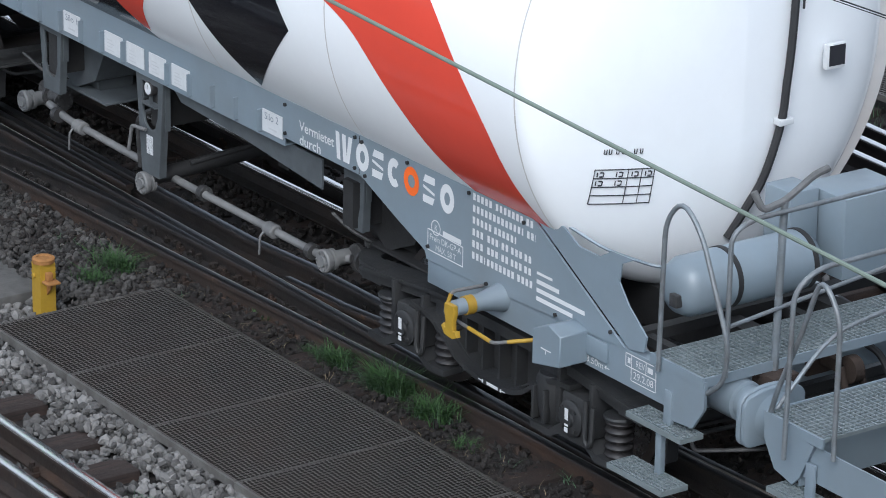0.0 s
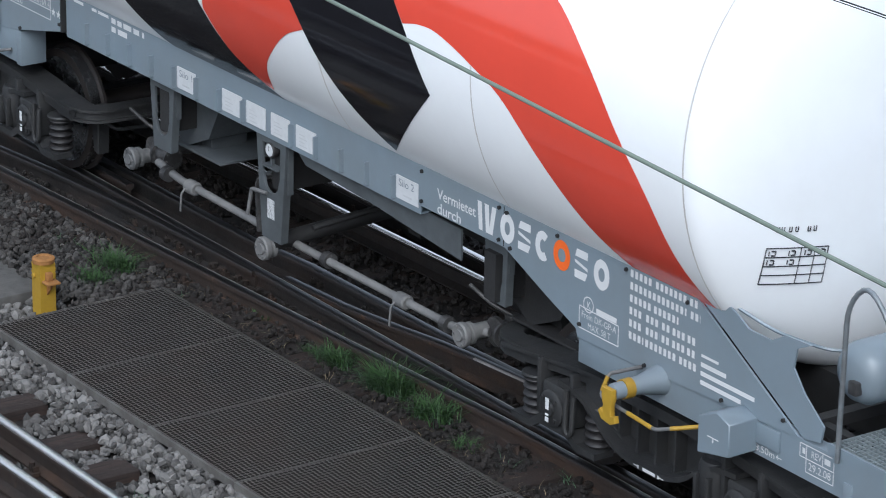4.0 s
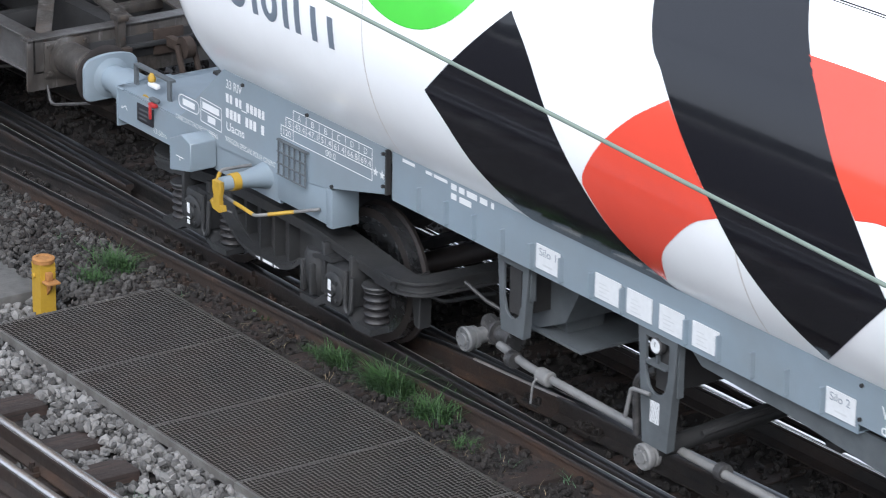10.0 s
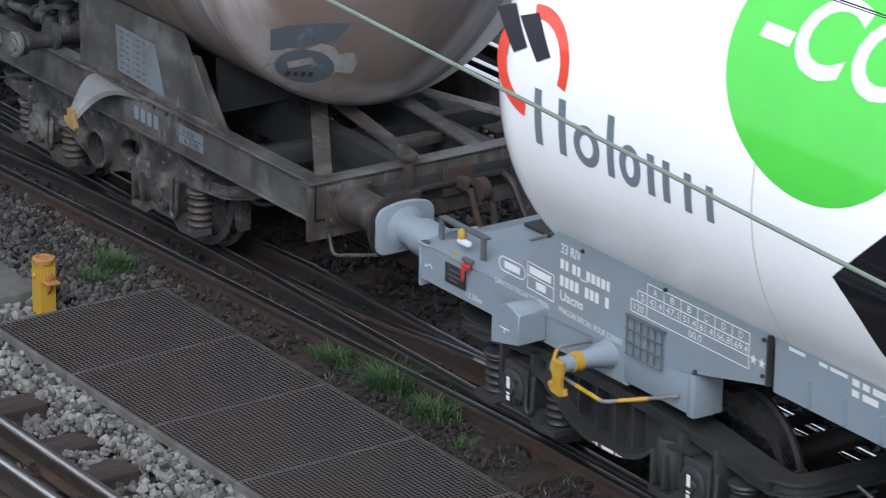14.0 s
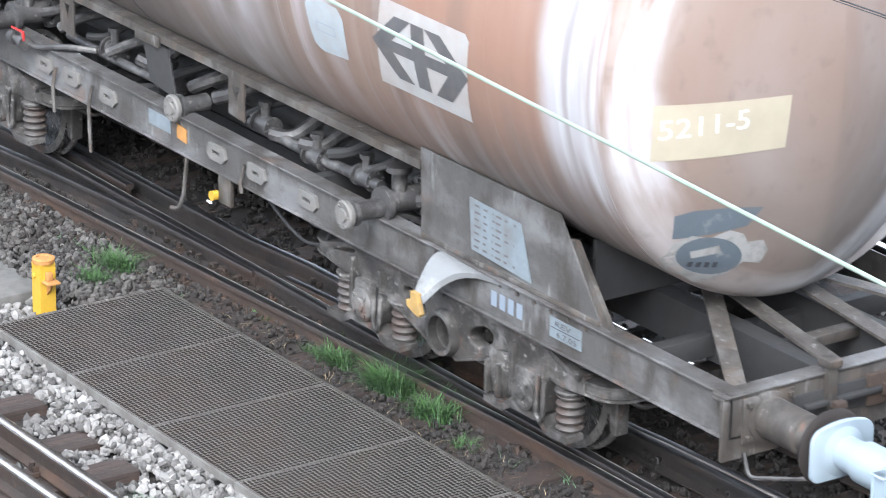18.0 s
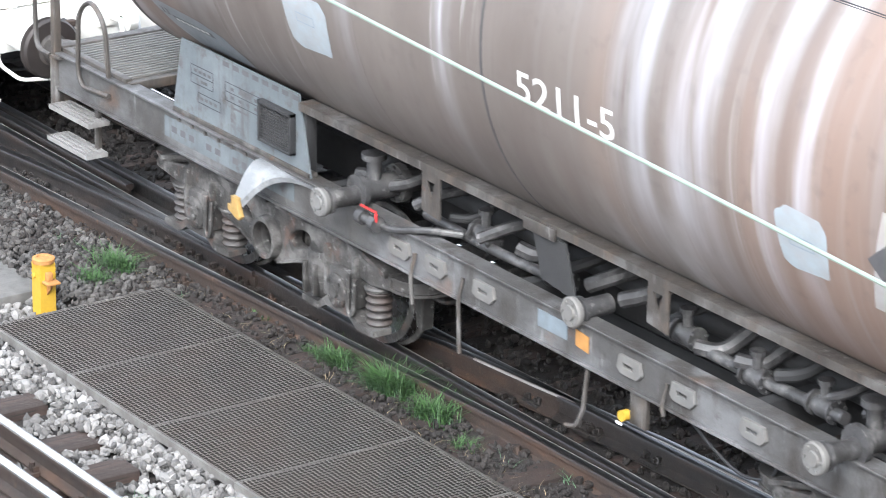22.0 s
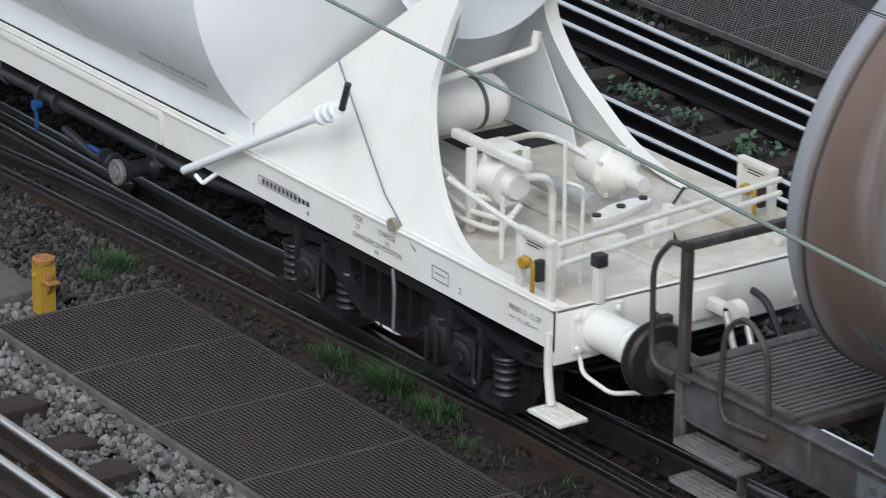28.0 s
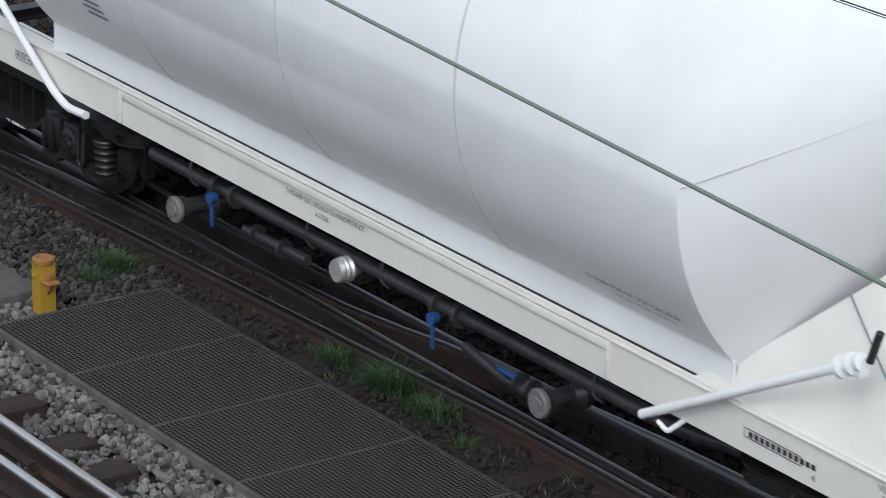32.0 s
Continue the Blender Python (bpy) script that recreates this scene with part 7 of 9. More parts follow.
def wagon_front():
    """The end of the next wagon of the same kind, coupled on."""
    w = thing("silo_wagon", 14.4, "blue-grey end of a like silo wagon with grating platform and rails", "freight wagon", "wagons of the train")
    MOVERS.append((w, 14.4))
    tank(w, dished(10.0, 18.5, AR, 0.62, 0.62, AZ), AZ, "white_tank", "gloss white cylindrical silo with domed ends")
    x = 8.29
    boxes("headstock", "grey", w, (x, x + 0.02, -1.15, 1.15, 0.78, 1.075), bevel=0.003)
    for y in (-0.875, 0.875):
        buffer(w, x, y, 0.945, -1, "grey", "grey", square=True)
    pf = grid_tread(w, 8.02, 8.50, -1.16, 1.16, 1.135, name="platform", cell=0.04, bar=0.0075, depth=0.02)
    boxes("platform_edge", "grey", pf, (8.0, 8.51, -1.175, -1.162, 1.08, 1.14), (8.0, 8.015, -1.16, 1.16, 1.08, 1.14), bevel=0)
    for y in (SIDE, -SIDE - 0.012):
        boxes("end_sill", "grey", w, (x, 20.3, y, y + 0.012, 0.845, 1.06), bevel=0)
    boxes("sill", "grey", w, (10.5, 18.0, SIDE, SIDE + 0.012, 1.27, 1.6), bevel=0)
    for y in (-0.42, 0.28):
        boxes("centre_sill", "dark", w, (x, 20.3, y, y + 0.14, 0.82, 1.10), bevel=0)
    bm = bmesh.new()
    prism(bm, [(8.43, 1.07), (8.0, 1.12), (8.0, 0.98), (8.10, 0.82), (8.26, 0.78), (8.32, 0.84)], -1.17, -1.15)
    link("end_gusset", bm, "grey", w)
    pipes("handrail", "rail_tube", w, 0.0155, [(8.26, -1.24, 0.95), (8.28, -1.24, 1.96), (8.28, -1.08, 2.06), (8.28, 0.9, 2.10), (8.28, 1.05, 1.12)], rad=0.14, n=10, label="grey tubular end rail")
    pipes("handrail", "rail_tube", w, 0.0155, [(8.62, -1.19, 1.06), (8.62, -1.19, 1.9), (8.45, -1.19, 2.1), (8.30, -1.19, 1.7), (8.10, -1.17, 1.3), (8.0, -1.15, 1.05)], rad=0.12, n=10)
    pipes("handrail", "rail_tube", w, 0.014, [(8.02, -1.1, 1.14), (8.02, -0.72, 1.52), (8.02, 0.4, 1.66)], rad=0.2, n=8)
    for z, ya, yb in ((0.755, -1.27, -1.10), (0.455, -1.40, -1.20)):
        grid_tread(w, 8.16, 8.68, ya, yb, z, cell=0.035)
    boxes("step_bracket", "grey", w, (8.38, 8.45, -1.18, -1.155, 0.70, 0.96), (8.39, 8.44, -1.24, -1.20, 0.42, 0.75), bevel=0.003)
    coupling(w, x, -1)
    bogie(w, 10.2)
    bogie(w, 18.6)


_wa, _ta = wagon_a()
wagon_a_gear(_wa)
wagon_a_writing(_wa)
wagon_a_ends(_wa, _ta)
wagon_front()


# ---- brown cement wagon ----
BZ, BR = 2.75, 1.525
BS = -1.15


def wagon_b():
    w = thing("tank_wagon", -12.65, "weathered brown cement tank wagon streaked with pale cement and rust", "freight wagon", "wagons of the train")
    MOVERS.append((w, -12.65))
    tk = tank(w, dished(-17.453, -7.25, BR, 0.42, 0.42, BZ, e0=0.3, e1=0.95), BZ, "brown_tank", "streaked brown cylindrical tank with domed ends")
    skewed(tk, -7.3, 0.17)
    leaning(tk, -17.3)
    leaning(ring(tk, -17.44, BR, BZ, "seam_dark", w=0.016, h=0.004), -17.3)
    for x in (-16.2, -14.4, -11.79, -10.6, -9.4, -8.3, -7.25):
        ring(tk, x, BR, BZ, "brown_tank")
    ring(tk, -13.0, BR, BZ, "seam_dark", w=0.014, h=0.004)
    channel("tank_flange", "brown_frame", w, -15.58, -9.51, BS + 0.005, 1.555, 1.612, 0.12, label="weathered flange along the tank")
    channel("sill", "sill_grey", w, -18.86, -6.35, BS, 0.83, 1.108, 0.11, 0.014, label="dusty channel side sill")
    plates("saddle_panel", "sill_grey", w, BS + 0.02, BS + 0.034, [(-9.50, 1.10), (-9.52, 1.70), (-8.05, 1.70), (-7.60, 1.10)], label="weathered tank support panel")
    plates("saddle_panel", "panel_grey", w, BS + 0.02, BS + 0.034, [(-17.22, 1.10), (-17.10, 1.66), (-15.60, 1.66), (-15.45, 1.10)], label="grey tank support panel with faded lettering")
    for x, s in ((-18.86, -1), (-6.35, 1)):
        boxes("headstock", "brown_frame", w, (x, x - s * 0.03, -1.2, 1.2, 0.70, 1.08), (x, x - s * 0.12, -1.2, 1.2, 1.07, 1.09), bevel=0.004)
        for y in (-0.875, 0.875):
            buffer(w, x, y, 0.93, s, "brown_frame", "wheel")
    for y in (-0.42, 0.28):
        boxes("centre_sill", "dark", w, (-18.8, -6.4, y, y + 0.14, 0.80, 1.08), bevel=0)
    boxes("sill", "brown_frame", w, (-18.86, -6.35, 1.14, 1.154, 0.84, 1.10), bevel=0)
    for xc in (-9.27, -16.03):
        bogie(w, xc, "bogie_dusty", cast=True, marks=False)
    return w, tk


# ---- white cement wagon ----
CZ, CR = 2.42, 1.58
CS = -1.18


def wagon_c():
    w = thing("silo_wagon", -26.0, "white cement silo wagon with conical end and cream dusty frame", "freight wagon", "wagons of the train")
    MOVERS.append((w, -26.0))
    bm = bmesh.new()
    rings = [(-33.1, 2.87, 0.02), (-33.0, 2.87, 0.5), (-32.75, 2.87, 0.5), (-32.7, 2.87, 0.82), (-31.5, CZ, CR), (-23.62, CZ, CR), (-22.50, 3.08, 0.80), (-22.47, 3.08, 0.78), (-22.46, 3.06, 0.50), (-22.24, 3.05, 0.50), (-22.19, 3.05, 0.44), (-22.16, 3.05, 0.28), (-22.15, 3.05, 0.01)]
    loops = []
    for x, z, r in rings:
        loops.append([bm.verts.new((x, r * math.cos(k * math.pi / 48), z + r * math.sin(k * math.pi / 48))) for k in range(96)])
    for p, q in zip(loops, loops[1:]):
        for k in range(96):
            bm.faces.new((p[k], p[(k + 1) % 96], q[(k + 1) % 96], q[k]))
    bm.faces.new(loops[0])
    bm.faces.new(loops[-1])
    bmesh.ops.recalc_face_normals(bm, faces=bm.faces)
    tk = link("tank", bm, "white_c", w, "white silo with conical ends")
    for x in (-29.77, -27.77, -25.77):
        ring(tk, x, CR, CZ, "seam_grey", w=0.009, h=0.005)
    pipes("weld_seam", "cream", tk, 0.004, [(-23.60, -1.575, 2.44), (-22.51, -0.80, 3.10)], n=6)
    bm = bmesh.new()
    cres = [(0.8 * math.cos(a), 2.80 + 0.8 * math.sin(a)) for a in np.linspace(math.radians(188), math.radians(352), 25)] + [(0.79 * math.cos(a), 3.08 + 0.79 * math.sin(a)) for a in np.linspace(math.radians(345), math.radians(195), 25)]
    fa, fb = [bm.verts.new((-22.49, y, z)) for y, z in cres], [bm.verts.new((-22.51, y, z)) for y, z in cres]
    bm.faces.new(fa)
    bm.faces.new(fb[::-1])
    for k in range(len(cres)):
        bm.faces.new((fa[k], fb[k], fb[(k + 1) % len(cres)], fa[(k + 1) % len(cres)]))
    bmesh.ops.recalc_face_normals(bm, faces=bm.faces)
    link("cradle_plate", bm, "white_c", w, "white crescent plate under the nozzle")
    channel("sill", "cream", w, -32.5, -20.05, CS, 0.828, 1.106, 0.12, 0.014, label="white painted side sill")
    plates("apron", "white_c", w, CS + 0.05, CS + 0.062, [(-31.5, 1.10), (-31.5, 1.31), (-23.6, 1.31), (-23.6, 1.10)], label="white apron between sill and tank")
    near_edge = smooth_line([(-22.06, 2.68), (-22.05, 2.45), (-22.03, 2.15), (-21.95, 1.85), (-21.62, 1.47), (-21.2, 1.2), (-20.80, 1.105)])
    far_edge = smooth_line([(-22.50, 2.68), (-22.52, 2.42), (-22.56, 2.20), (-22.57, 1.96), (-22.45, 1.69), (-22.25, 1.48), (-22.0, 1.27), (-21.70, 1.15), (-21.40, 1.105)])
    for s, edge, back, y0, k0 in ((-1, near_edge, [(-23.95, 1.105), (-23.62, 1.30), (-22.85, 1.97)], 1.165, 0.47), (1, far_edge, [(-24.3, 1.105), (-24.0, 1.30), (-23.3, 1.97)], 0.94, 0.30)):
        bm = bmesh.new()
        prism(bm, back + edge, 0, 0.016)
        for v in bm.verts:
            v.co.y = s * (y0 - k0 * max(0.0, v.co.z - 1.105) - v.co.y)
        bmesh.ops.recalc_face_normals(bm, faces=bm.faces)
        pl = link("saddle_plate", bm, "cream" if s < 0 else "white_c", w, "white curved support plate")
        fl = 0.055 if s < 0 else 0.10
        bm = bmesh.new()
        rows = [[bm.verts.new((x + d, s * (y0 - k0 * (z - 1.105) - k), z + e)) for k, d, e in ((-0.006, 0, 0), (fl, -0.01, 0), (fl, 0.012, 0.004), (-0.006, 0.02, 0.004))] for x, z in edge]
        for p, q in zip(rows, rows[1:]):
            for k in range(4):
                bm.faces.new((p[k], p[(k + 1) % 4], q[(k + 1) % 4], q[k]))
        bmesh.ops.recalc_face_normals(bm, faces=bm.faces)
        link("edge_flange", bm, "cream", pl, "folded edge flange")
        bm = bmesh.new()
        if s < 0:
            prism(bm, [(-22.21, 2.364), (-22.038, 2.391), (-22.077, 2.217), (-22.35, 1.713), (-22.75, 1.11), (-23.2, 1.11), (-22.6, 2.2)], -0.512, -0.50)
        else:
            prism(bm, [(-23.6, 1.11), (-23.6, 1.60), (-23.15, 2.06), (-23.01, 2.053), (-22.90, 1.995), (-22.865, 1.877), (-22.68, 1.616), (-22.45, 1.313), (-22.37, 1.11)], 0.70, 0.714)
        link("inner_rib", bm, "white_c", pl, "inner stiffening plate")
    bm = bmesh.new()
    prism(bm, [(-23.6, 1.10), (-23.6, 1.32), (-23.3, 1.52), (-22.5, 1.52), (-22.5, 1.10)], -0.92, -0.905)
    link("inner_bulkhead", bm, "white_c", w)
    boxes("inner_bulkhead", "white_c", w, (-23.6, -23.58, -1.0, 1.0, 1.09, 1.30), bevel=0)
    boxes("deck", "deck", w, (-23.58, -20.05, -1.17, 1.17, 1.080, 1.0935), bevel=0, label="dusty steel end deck")
    boxes("headstock", "cream", w, (-20.05, -20.08, -1.18, 1.18, 0.74, 1.10), bevel=0.004)
    for y in (-0.875, 0.875):
        buffer(w, -20.05, y, 0.93, 1, "cream", "wheel")
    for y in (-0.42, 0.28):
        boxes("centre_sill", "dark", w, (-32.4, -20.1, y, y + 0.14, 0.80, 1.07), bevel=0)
    bogie(w, -22.0, "bogie_black", marks=False)
    bogie(w, -32.2, "bogie_black", marks=False)
    return w, tk



def wagon_b_details(w, tk):
    r = BR + 0.003
    # painted panels on the shell
    sq = flat_mesh([(-9.53, -0.58), (-8.56, -0.585), (-8.46, -0.02), (-8.50, 0.02), (-9.40, 0.03)])
    link("emblem_field", wrapped(sq, 0, BZ, r), "emblem_grey", tk, "pale grey painted square")
    for pts in ([(-9.52, -0.27), (-9.25, -0.06), (-9.08, -0.06), (-9.32, -0.25), (-9.32, -0.29), (-9.12, -0.49), (-9.29, -0.49)], [(-8.49, -0.27), (-8.76, -0.06), (-8.93, -0.06), (-8.69, -0.25), (-8.69, -0.29), (-8.89, -0.49), (-8.72, -0.49)],
                [(-9.075, -0.06), (-8.935, -0.06), (-8.935, -0.49), (-9.075, -0.49)], [(-9.33, -0.23), (-9.075, -0.23), (-9.075, -0.31), (-9.33, -0.31)], [(-8.935, -0.23), (-8.68, -0.23), (-8.68, -0.31), (-8.935, -0.31)]):
        link("emblem", wrapped(flat_mesh(pts), 0, BZ, r + 0.003), "emblem_dark", tk, "dark grey arrow shape")
    for x0, x1, v0, v1 in ((-10.28, -9.86, -0.55, -0.17), (-15.22, -14.72, -0.60, -0.19)):
        c, d = (x0 + x1) / 2, (x1 - x0) / 2
        pts = [(c + d * math.copysign(abs(math.cos(a)) ** 0.45, math.cos(a)) * (1 + 0.05 * math.sin(5 * a)), (v0 + v1) / 2 + (v1 - v0) / 2 * math.copysign(abs(math.sin(a)) ** 0.45, math.sin(a)) * (1 + 0.04 * math.cos(7 * a))) for a in np.linspace(0, 2 * math.pi, 40)[:-1]]
        ob = link("paint_patch", wrapped(flat_mesh(pts), 0, BZ, r), "patch_blue", tk, "pale blue-white rubbed paint patch")
        bm = flat_mesh([(c - 0.11, -0.33), (c + 0.10, -0.33), (c + 0.10, -0.40), (c - 0.11, -0.40)], [[(c - 0.10, -0.338), (c + 0.09, -0.338), (c + 0.09, -0.392), (c - 0.10, -0.392)]])
        link("stencil", wrapped(bm, 0, BZ, r + 0.003), "letter_grey", ob)
    bm = text_mesh("5211-5", 0.27, 0.95, bold=0.002)
    link("lettering", wrapped(shifted(bm, 0, -0.25), -12.66, BZ, r), "number_white", tk, "white hand-painted number")
    pts = [(-17.28, -0.825), (-16.95, -0.85), (-16.61, -0.875), (-16.36, -0.945), (-16.22, -1.10), (-16.20, -1.22), (-16.95, -1.24), (-17.10, -1.08)]
    field = link("paint_patch", wrapped(flat_mesh(pts), 0, BZ, r), "field_blue", tk, "blue-grey painted lettering field with a rubbed rim")
    link("lettering_bar", wrapped(flat_mesh([(-17.02, -0.945), (-16.52, -0.955), (-16.50, -1.00), (-17.0, -0.99)]), 0, BZ, r + 0.003), "emblem_dark", field, "dark bar of rubbed writing")
    for k in range(7):
        link("lettering_bar", wrapped(flat_mesh([(-16.98 + k * 0.064, -0.955), (-16.935 + k * 0.064, -0.956), (-16.935 + k * 0.064, -0.984), (-16.98 + k * 0.064, -0.983)]), 0, BZ, r + 0.006), "number_white", field, "rubbed white letter")
    bm = text_mesh("33", 0.085, 0.11, bold=0.001)
    link("lettering", wrapped(shifted(bm, 0, -0.955), -17.16, BZ, r + 0.003), "emblem_dark", field, "dark painted number")

    def head(y, z):
        q = min(0.999, math.hypot(y, z - BZ) / BR)
        return -7.25 + 0.42 * math.sqrt(max(0.0, 1 - q ** (2 / 0.95)))

    def on_dome(name, mat, pts, lift, label, bm=None, step=0.08):
        bm = bm or flat_mesh(pts)
        for ax in (0, 1):
            vals = [v.co[ax] for v in bm.verts]
            k = min(vals) + step
            while k < max(vals):
                no = Vector((0, 0, 0))
                no[ax] = 1
                co = Vector((0, 0, 0))
                co[ax] = k
                bmesh.ops.bisect_plane(bm, geom=bm.verts[:] + bm.edges[:] + bm.faces[:], plane_co=co, plane_no=no)
                k += step
        for v in bm.verts:
            y, z = v.co.x, v.co.y
            v.co = (head(y, z) + lift, y, z)
        bmesh.ops.recalc_face_normals(bm, faces=bm.faces)
        for f in bm.faces:
            if f.normal.x < 0:
                f.normal_flip()
        return link(name, bm, mat, tk, label)

    on_dome("paint_patch", "beige", [(-1.26, 2.342), (-0.403, 2.328), (-0.38, 2.649), (-1.269, 2.688)], 0.004, "beige painted field on the tank end")
    bm = text_mesh("5211-5", 0.17, 0.56)
    bmesh.ops.rotate(bm, verts=bm.verts, matrix=Matrix.Rotation(radians(1.5), 3, "Z"))
    on_dome("lettering", "number_white", None, 0.007, "white hand-painted number", shifted(bm, -1.24, 2.475))
    on_dome("paint_patch", "patch_slate", [(-1.066, 1.974), (-1.04, 1.814), (-0.80, 1.83), (-0.591, 1.851), (-0.498, 1.962), (-0.7, 1.99), (-0.95, 2.0)], 0.004, "grey-blue painted field")
    rim = [(-1.04, 1.66), (-1.02, 1.78), (-0.93, 1.83), (-0.82, 1.80), (-0.70, 1.84), (-0.60, 1.80), (-0.56, 1.74), (-0.45, 1.735), (-0.40, 1.66), (-0.43, 1.57), (-0.55, 1.60), (-0.66, 1.51), (-0.78, 1.46), (-0.88, 1.53), (-0.97, 1.57)]
    on_dome("paint_patch", "rubbed_rim", rim, 0.004, "chalky rubbed rim round the grey field")
    on_dome("paint_patch", "patch_slate", [(-0.78 + 0.21 * math.cos(a), 1.67 + 0.13 * math.sin(a) - 0.05 * math.cos(a)) for a in np.linspace(0, 2 * math.pi, 25)[:-1]], 0.006, "slate grey painted field with rubbed writing")
    for k in range(4):
        on_dome("lettering_bar", "letter_black", [(-0.90 + k * 0.05, 1.605 - k * 0.006), (-0.87 + k * 0.05, 1.602 - k * 0.006), (-0.87 + k * 0.05, 1.64 - k * 0.006), (-0.90 + k * 0.05, 1.643 - k * 0.006)], 0.0085, "dark bar of rubbed writing")
    on_dome("stencil", "rubbed_rim", [(-0.917, 1.719), (-0.894, 1.667), (-0.725, 1.691), (-0.746, 1.744)], 0.008, "rubbed pale label")
    # boards and plates
    yb = BS + 0.016
    plates("notice_board", "pale_blue", w, yb - 0.012, yb - 0.004, [(-8.93, 1.20), (-8.96, 1.535), (-8.42, 1.52), (-8.30, 1.17)], label="pale blue notice board")
    lines_on_side("board_text", "emblem_dark", w, yb - 0.014, [(-8.90 + q * 0.075 + 0.02 * ((k * 3 + q) % 3), 1.50 - k * 0.045 - q * 0.002, -8.85 + q * 0.075 + 0.012 * ((k + q) % 2), 1.50 - k * 0.045 - q * 0.002) for k in range(7) for q in range(6 - (k * 2) % 3)], 0.014, "lines of dark writing")
    plates("revision_plate", "pale_blue", w, BS - 0.008, BS - 0.002, [(-8.08, 0.905), (-8.08, 1.035), (-7.76, 1.035), (-7.76, 0.905)], label="pale revision plate")
    lettering("REV", -8.03, 0.985, BS - 0.010, 0.05, "letter_black", w, 0.16)
    lettering("6.7.05", -8.01, 0.92, BS - 0.010, 0.05, "letter_black", w, 0.20)
    lines_on_side("plate_line", "letter_black", w, BS - 0.010, [(-8.07, 0.972, -7.77, 0.972)], 0.006)
    lines_on_side("lettering_bar", "letter_grey", w, BS - 0.003, [(-8.70 + k * 0.09, 0.955, -8.64 + k * 0.09, 0.955) for k in range(4)], 0.10, "rubbed writing")
    boxes("painted_field", "panel_grey", w, (-17.30, -15.62, BS - 0.003, BS - 0.0005, 0.90, 1.05), bevel=0, label="rubbed pale field on the sill")
    lines_on_side("lettering_bar", "emblem_dark", w, BS - 0.005, [(-17.20 + k * 0.115, 0.975, -17.13 + k * 0.115, 0.975) for k in (0, 1, 2, 4, 5, 7, 8, 9)], 0.045, "rubbed number bars")
    lines_on_side("lettering_bar", "emblem_dark", w, BS + 0.017, [(-16.55 + k * 0.125, 1.625, -16.47 + k * 0.125, 1.625) for k in range(8)], 0.035, "faded dark writing")
    lines_on_side("lettering_bar", "emblem_dark", w, BS + 0.017, [(-16.93 + k * 0.06, 1.475, -16.89 + k * 0.06, 1.475) for k in range(4)] + [(-16.84, 1.41, -16.76, 1.41)] + [(-16.45 + k * 0.10, z, -16.41 + k * 0.10, z) for k in range(6) for z in (1.465, 1.405)] + [(-16.85 + k * 0.06, 1.29, -16.81 + k * 0.06, 1.29) for k in range(4)], 0.022, "small faded dark writing")
    lines_on_side("lettering_bar", "emblem_dark", w, BS + 0.017, [(-16.42, 1.335, -16.22, 1.335), (-16.12, 1.315, -15.92, 1.315)], 0.014, "thin line of faded writing")
    lines_on_side("painted_frame", "letter_black", w, BS + 0.017, [(-16.97, 1.510, -16.68, 1.510), (-16.68, 1.510, -16.68, 1.380), (-16.68, 1.380, -16.97, 1.380), (-16.97, 1.380, -16.97, 1.510), (-16.52, 1.500, -15.90, 1.500), (-15.90, 1.500, -15.90, 1.370), (-15.90, 1.370, -16.52, 1.370), (-16.52, 1.370, -16.52, 1.500), (-16.88, 1.325, -16.58, 1.325), (-16.58, 1.325, -16.58, 1.255), (-16.58, 1.255, -16.88, 1.255), (-16.88, 1.255, -16.88, 1.325), (-16.97, 1.445, -16.68, 1.445), (-16.52, 1.435, -15.90, 1.435)], 0.006)
    bm = bmesh.new()
    for k in range(12):
        x = -16.0 + k * 0.030
        cyl(bm, (x, BS - 0.014, 1.24), (x, BS - 0.014, 1.50), 0.0025, 5)
        z = 1.25 + k * 0.021
        cyl(bm, (-16.02, BS - 0.016, z), (-15.65, BS - 0.016, z), 0.0025, 5)
    for a, b, c, d in ((-16.04, -15.63, 1.225, 1.245), (-16.04, -15.63, 1.49, 1.515), (-16.04, -16.02, 1.225, 1.515), (-15.65, -15.63, 1.225, 1.515)):
        box(bm, a, b, BS - 0.03, BS + 0.018, c, d, bevel=0.003)
    tagged(link("card_holder", bm, "dark", w), "wire-fronted card holder", kind="stuff")
    boxes("card", "sill_grey", w, (-16.02, -15.65, BS + 0.004, BS + 0.008, 1.245, 1.49), bevel=0)
    bm = bmesh.new()
    for x in np.concatenate([np.arange(-9.3, -7.65, 0.175), np.arange(-17.1, -15.5, 0.175)]):
        for z, y in ((1.12, BS + 0.005), (1.065, BS - 0.012)):
            cyl(bm, (x, y, z), (x, y + 0.02, z), 0.016, 8)
    tagged(link("rivet", bm, "brown_frame", w), kind="stuff")
    boxes("panel_foot", "brown_frame", w, (-9.48, -7.62, BS + 0.004, BS + 0.08, 1.108, 1.14), bevel=0.003)
    boxes("panel_foot", "brown_frame", w, (-17.2, -15.46, BS + 0.004, BS + 0.08, 1.108, 1.14), bevel=0.003)
    # Webs coloured near-black for the shade inside the deep supports
    boxes("support_web", "dark", w, (-9.52, -9.48, BS + 0.03, 0.9, 1.108, 1.58), bevel=0.004)
    boxes("support_web", "dark", w, (-16.92, -16.88, BS + 0.04, 0.9, 1.108, 1.62), bevel=0.004)
    boxes("support_flange", "dark", w, (-15.55, -15.53, BS + 0.034, BS + 0.12, 1.108, 1.60), bevel=0.003)
